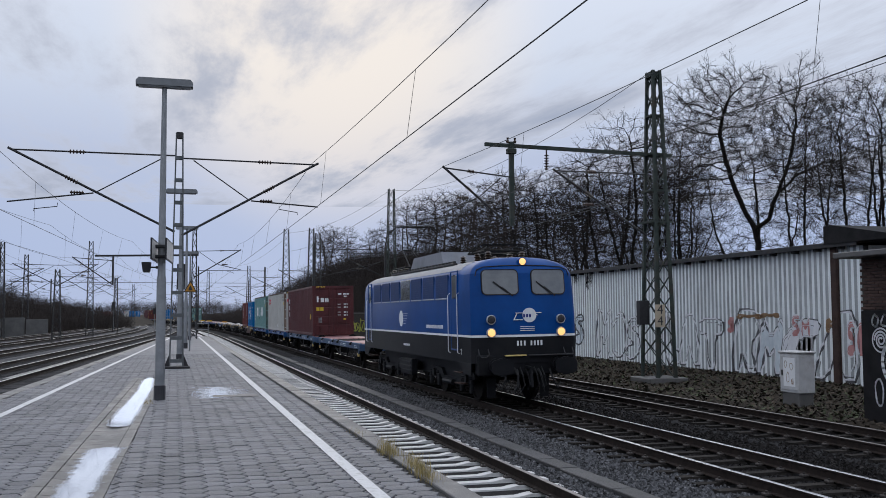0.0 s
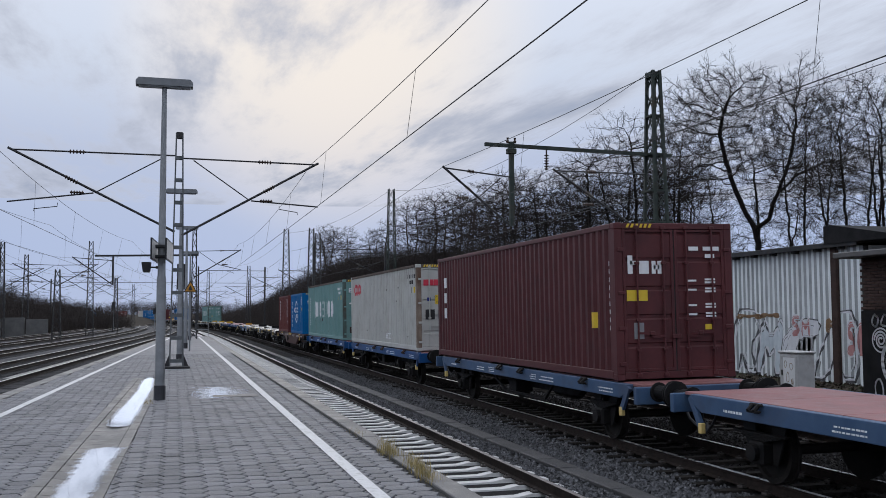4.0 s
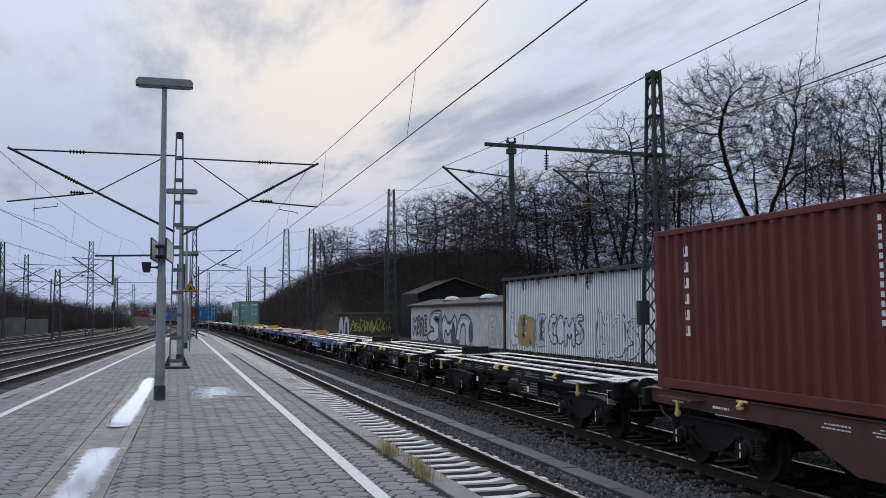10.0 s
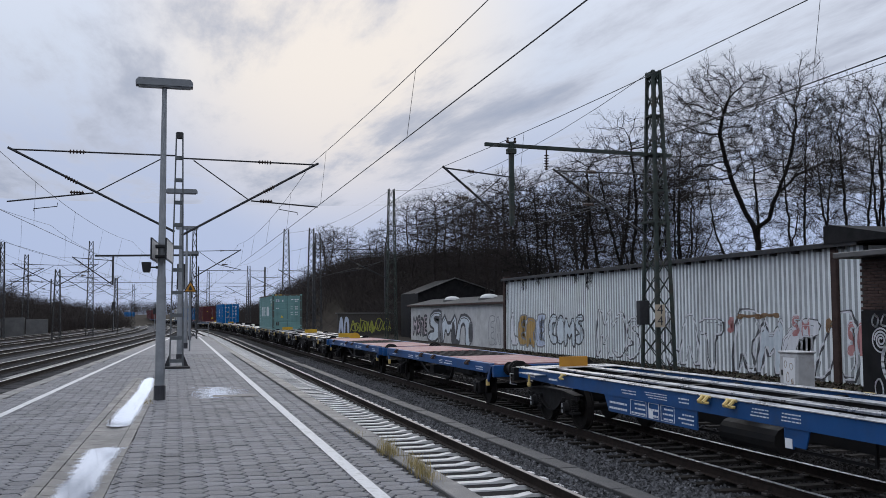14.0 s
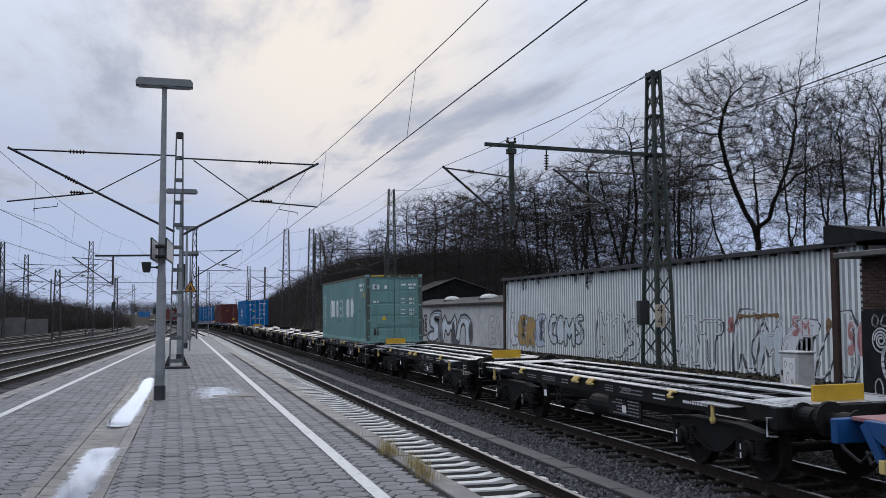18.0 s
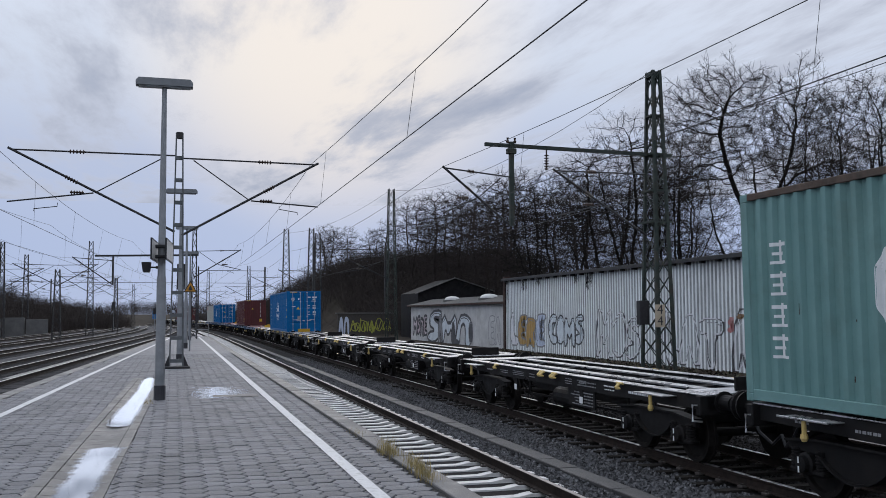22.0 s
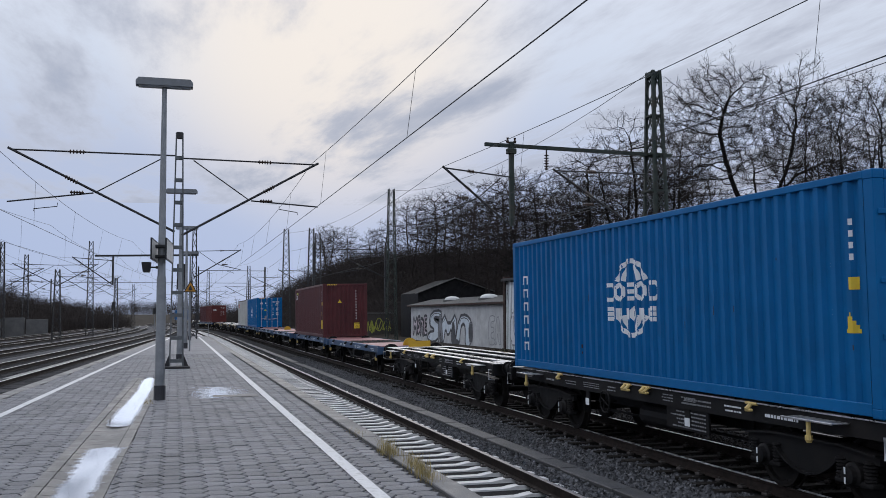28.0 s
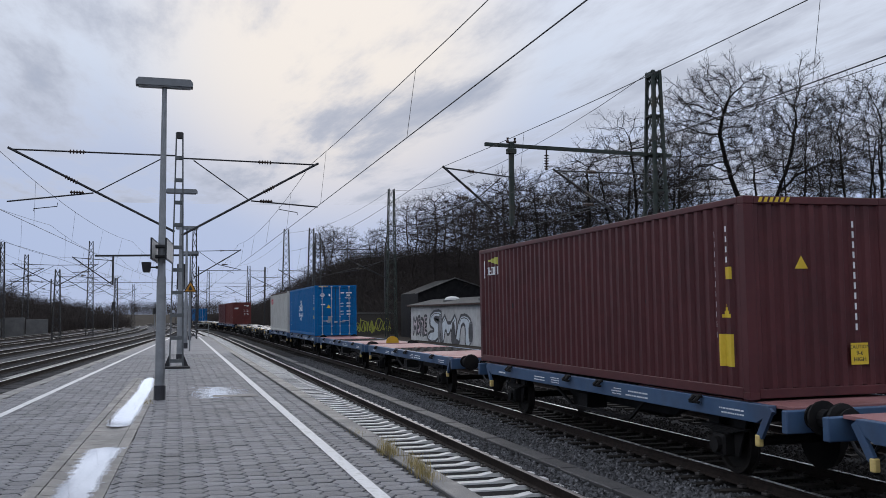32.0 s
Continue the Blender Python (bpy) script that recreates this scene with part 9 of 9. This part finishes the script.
# the two green ones with white block words
for c in (c_green, c_green2):
    paint_strokes(c, "mark_white", C40, shapes_row(9.5, 1.12, "ouiuo", 0.47, 0.8) + shapes_row(6.6, 1.12, "euiuoiuo", 0.44, 0.8), 0.12, "lettering", "white block lettering")
    paint_side(c, "mark_white", C40, [c4 for k in range(4) for c4 in ((11.2, 0.34, 2.12 - 0.42 * k, 2.17 - 0.42 * k), (11.25, 0.24, 2.0 - 0.42 * k, 2.04 - 0.42 * k), (11.35, 0.05, 1.9 - 0.42 * k, 2.2 - 0.42 * k), (11.2, 0.34, 1.88 - 0.42 * k, 1.92 - 0.42 * k))], label="white upright characters")
    paint_side(c, "mark_white", C40, [(1.6 - 0.12 * k, 0.07, 2.42, 2.54) for k in range(10)] + [(1.25 - 0.14 * k, 0.08, 2.22, 2.34) for k in range(4)])
    paint_side(c, "mark_yellow", C40, [(1.35, 0.16, 1.95, 2.1), (0.6, 0.12, 1.95, 2.15)])
    end_bars(c, "mark_white", [(-0.93, 2.28, 0.28, 0.2), (-0.42, 2.3, 0.1, 0.14), (-0.92, 1.72, 0.24, 0.07)], FRONT40 + 0.024)
    end_bars(c, "mark_dblue", [(-0.89, 2.32, 0.2, 0.035), (-0.89, 2.40, 0.2, 0.035), (-0.82, 2.31, 0.035, 0.14)], FRONT40 + 0.02)
    triangle(c, -0.45, 0.98, 0.24, FRONT40 + 0.026)
    end_bars(c, "rust_dark", [(-0.9, 0.35, 0.2, 0.28)], FRONT40 + 0.024)
    door_text(c, C40)
# blue ones with the globe
for c, L, d, r, zc in ((c_b40, C40, 6.2, 0.66, 1.5), (c_b20, C20, 3.15, 0.68, 1.42), (c_blue3, C40, 6.2, 0.62, 1.5)):
    fr = -L / 2
    paint_strokes(c, "mark_white", L, globe(d, zc, r), 0.085, "emblem_globe", "white globe emblem")
    paint_strokes(c, "mark_white", L, shapes_row(d + 1.02, zc - 0.02, "ooeoo", 0.41, 0.27, 0.2) + shapes_row(d + 0.92, zc - 0.38, "euiuoiue", 0.23, 0.2, 0.25), 0.075, "emblem_band", "white block lettering")
    paint_side(c, "mark_white", L, [c4 for k in range(6) for c4 in ((L - 0.85, 0.24, 2.05 - 0.3 * k, 2.09 - 0.3 * k), (L - 0.82, 0.05, 1.9 - 0.3 * k, 2.07 - 0.3 * k), (L - 0.70, 0.05, 1.9 - 0.3 * k, 2.07 - 0.3 * k))], label="white upright characters")
    paint_side(c, "mark_white", L, column(0.82, 2.25, 11, 0.07, 0.09, 0.14) + column(0.42, 2.35, 4, 0.07, 0.09, 0.14), label="white code bars")
    paint_side(c, "mark_yellow", L, [(0.36, 0.13, 1.5, 1.65)])
    if L > 7:
        paint_side(c, "mark_yellow", L, [(0.36 + 0.03 * k, 0.26 - 0.06 * k, 0.98 + 0.05 * k, 1.03 + 0.05 * k) for k in range(5)])
    top = HC if L > 7 else STD
    end_bars(c, "mark_white", [(-0.9, top - 0.58, 0.28, 0.06), (-0.84, top - 0.50, 0.16, 0.04), (-0.84, top - 0.66, 0.16, 0.04), (-0.40, top - 0.62, 0.09, 0.14), (-0.85, top - 1.12, 0.25, 0.06)], fr + 0.024)
    triangle(c, -0.40, top - 1.30, 0.24, fr + 0.026)
    end_bars(c, "tag_grey", [(-0.45, 0.85, 0.17, 0.28)], fr + 0.024)
    door_text(c, L, z=top - 0.95)
    if L > 7:
        bm = B()
        text_mesh(bm, "45G1", pose(0.72, fr + 0.02, top - 0.72, 90, 0, 0), 0.15, 0.003)
        part("size_code", bm, "mark_white", c, "white size code")
# red-brown twenty-footer
paint_side(c_r20, "mark_white", C20, [c4 for k in range(6) for c4 in ((5.0, 0.05, 2.12 - 0.25 * k, 2.28 - 0.25 * k), (5.0, 0.2, 2.12 - 0.25 * k, 2.16 - 0.25 * k), (5.15, 0.05, 2.12 - 0.25 * k, 2.28 - 0.25 * k))], label="white upright lettering")
paint_side(c_r20, "mark_white", C20, column(0.72, 2.35, 12, 0.06, 0.08, 0.11) + column(0.48, 2.3, 5, 0.06, 0.08, 0.11) + [(0.45 + 0.03 * k, 0.26 - 0.06 * k, 0.74 - 0.05 * k, 0.79 - 0.05 * k) for k in range(5)] + [(0.55, 0.06, 0.72, 0.95)], label="white code bars and arrow")
# dark brown with the ribbed end
paint_side(c_beau, "mark_white", C40, column(0.86, 2.45, 11, 0.07, 0.10, 0.15) + column(0.48, 2.5, 4, 0.07, 0.10, 0.15), label="white code bars")
paint_side(c_beau, "mark_yellow", C40, [(0.42, 0.16, 1.72, 1.9), (0.42, 0.34, 0.45, 0.92)] + [(0.44 + 0.03 * k, 0.26 - 0.06 * k, 1.16 + 0.05 * k, 1.21 + 0.05 * k) for k in range(5)])
paint_side(c_beau, "mark_white", C40, [(11.75, 0.08, 2.15, 2.6)] + block_word(11.68, 2.22, 5, 0.2, 0.2, 2), label="white block lettering")
paint_side(c_beau, "tag_yellow", C40, [(10.75 + 0.12 * k, 0.12, 2.46 + 0.02 * k, 2.66 - 0.01 * k) for k in range(6)], label="yellow-green flag stripe")
triangle(c_beau, -0.3, 1.85, 0.22, FRONT40 + 0.01)
caution(c_beau, 0.48, 0.45, FRONT40 + 0.01, 0.3)
end_bars(c_beau, "mark_white", [(0.58, 2.45 - 0.15 * k, 0.032, 0.095) for k in range(11)], FRONT40 + 0.008)
paint_side(c_red2, "mark_white", C40, column(0.8, 2.3, 10, 0.07, 0.10, 0.15))
door_text(c_red2, C40)
end_bars(c_red2, "mark_white", [(-0.95, 2.0, 0.5, 0.2)], FRONT40 + 0.024)
paint_strokes(c_grey2, "mark_red", C40, shapes_row(11.4, 2.12, "oooi", 0.40, 0.36, 0.1), 0.14, "lettering", "red block lettering")
paint_side(c_grey2, "rust", C40, [(0.3, 0.12, 0.3, 2.2), (0.9, 0.05, 1.2, 1.6)], label="rust streaks")
for c in (c_grey, c_green, c_green2, c_b40, c_b20, c_beau, c_tex, c_blue3):
    # black and yellow hazard marks along the top of the end
    L = C20 if c is c_b20 else C40
    for k in range(6):
        bm = B()
        prism(bm, [(-0.98 + 0.09 * k, (STD if c is c_b20 else HC) - 0.09), (-0.93 + 0.09 * k, (STD if c is c_b20 else HC) - 0.09), (-0.90 + 0.09 * k, (STD if c is c_b20 else HC) - 0.02), (-0.95 + 0.09 * k, (STD if c is c_b20 else HC) - 0.02)], -L / 2 - 0.004, -L / 2, "y")
        part("hazard_stripe", bm, "mark_yellow", c)


# scrapes and rust on the older boxes
rs = random.Random(19)
for c, mat, count in ((c_grey, "rust_dark", 50), (c_grey, "mark_black", 8), (c_green, "rust_dark", 40), (c_green2, "rust_dark", 40), (c_grey2, "rust_dark", 40), (c_b40, "rust_dark", 16), (c_beau, "mark_black", 10)):
    cols = []
    for k in range(count):
        low = rs.random() < 0.6
        z = rs.uniform(0.22, 1.0) if low else rs.uniform(0.9, 2.5)
        cols.append((rs.uniform(0.3, C40 - 0.5), rs.uniform(0.010, 0.024), z, z + rs.uniform(0.03, 0.09 if low else 0.16)))
    paint_side(c, mat, C40, cols, "scrape", "rusty scrapes in the paint")["kind"] = "stuff"
for c in (c_green, c_green2):
    paint_side(c, "rust_dark", C40, [(5.2 + 0.31 * k, 0.03, 0.75 + 0.06 * (k % 3), 1.02) for k in range(8)], "rust_streak", "rust runs below the lettering")["kind"] = "stuff"


# ---- folding end stops on the wagons ----
def add_stop(t, y, mat, x0=-0.42, x1=0.42, round_top=False):
    bm = B()
    if round_top:
        prism(bm, [(-0.13, 1.16)] + [(0.15 - 0.28 * math.cos(math.pi * k / 10), 1.2 + 0.26 * math.sin(math.pi * k / 10)) for k in range(11)] + [(0.43, 1.16)], y - 0.03, y + 0.03, "y")
    else:
        rbox(bm, x0, x1, y - 0.03, y + 0.03, 1.17, 1.40, 0.008)
    part("end_stop", bm, mat, t, "folding end stop plate")


def wagon_at(q):
    return min(RIDERS, key=lambda r: abs(r[1] - q) + (100 if r[2] else 0))[0]


for k in range(9):
    add_stop(wagon_at(189.6 + 13.9 * (k + 0.5)), -6.2 if k == 7 else -5.95, "stop_yellow" if k in (0, 1, 2, 7, 8) else "wag_black")
for q in (121.8, 135.7):
    add_stop(wagon_at(q), 5.95, "wag_black")
add_stop(wagon_at(152.0), 8.2, "stop_orange", -0.3, 0.4)
for q in (182.5, 322.0, 365.0):
    add_stop(wagon_at(q), 6.35 if q == 182.5 else -6.0, "stop_yellow", round_top=True)
add_stop(wagon_at(189.6 + 13.9 * 8.5), 6.1, "stop_yellow")
for q in (47.15, 76.6):
    add_stop(wagon_at(q), -6.25, "stop_orange", round_top=True)

# ---- paving, last of all ----
make_pavers()

# ---- what moves: the train, its wheels while they pass the platform, and the clouds ----
def motions():
    times = [2.0 * k for k in range(17)]
    where = {}
    for t, q, dz in RIDERS:
        where[t] = q
        walk(t, [(s, train_pose(q - SPEED * s, dz)) for s in times])
    for ws, y, r in WHEELS:
        off, top = y, ws.parent
        while top.parent is not None:
            off, top = off + top.location.y, top.parent
        near = (where[top] + off - 14.0) / SPEED
        first, last = max(0.0, near - 2.0), min(32.0, near + 0.9)
        home = Matrix.Translation((0, y, r))
        rows = [(0.0, home)] if first > 0 else []
        k, turn = int(round(first * 15)), 0.0
        while k <= last * 15:
            rows.append((k / 15, home @ Matrix.Rotation(turn, 4, "X")))
            turn += SPEED / 15 / r
            k += 1
        if len(rows) < 3:
            continue
        if rows[-1][0] < 32.0:
            rows.append((32.0, rows[-1][1]))
        walk(ws, rows)
    walk(clouds, [(s, Matrix.Translation((CLOUD_DRIFT * s, 0, CLOUD_H))) for s in (0.0, 16.0, 32.0)])


motions()
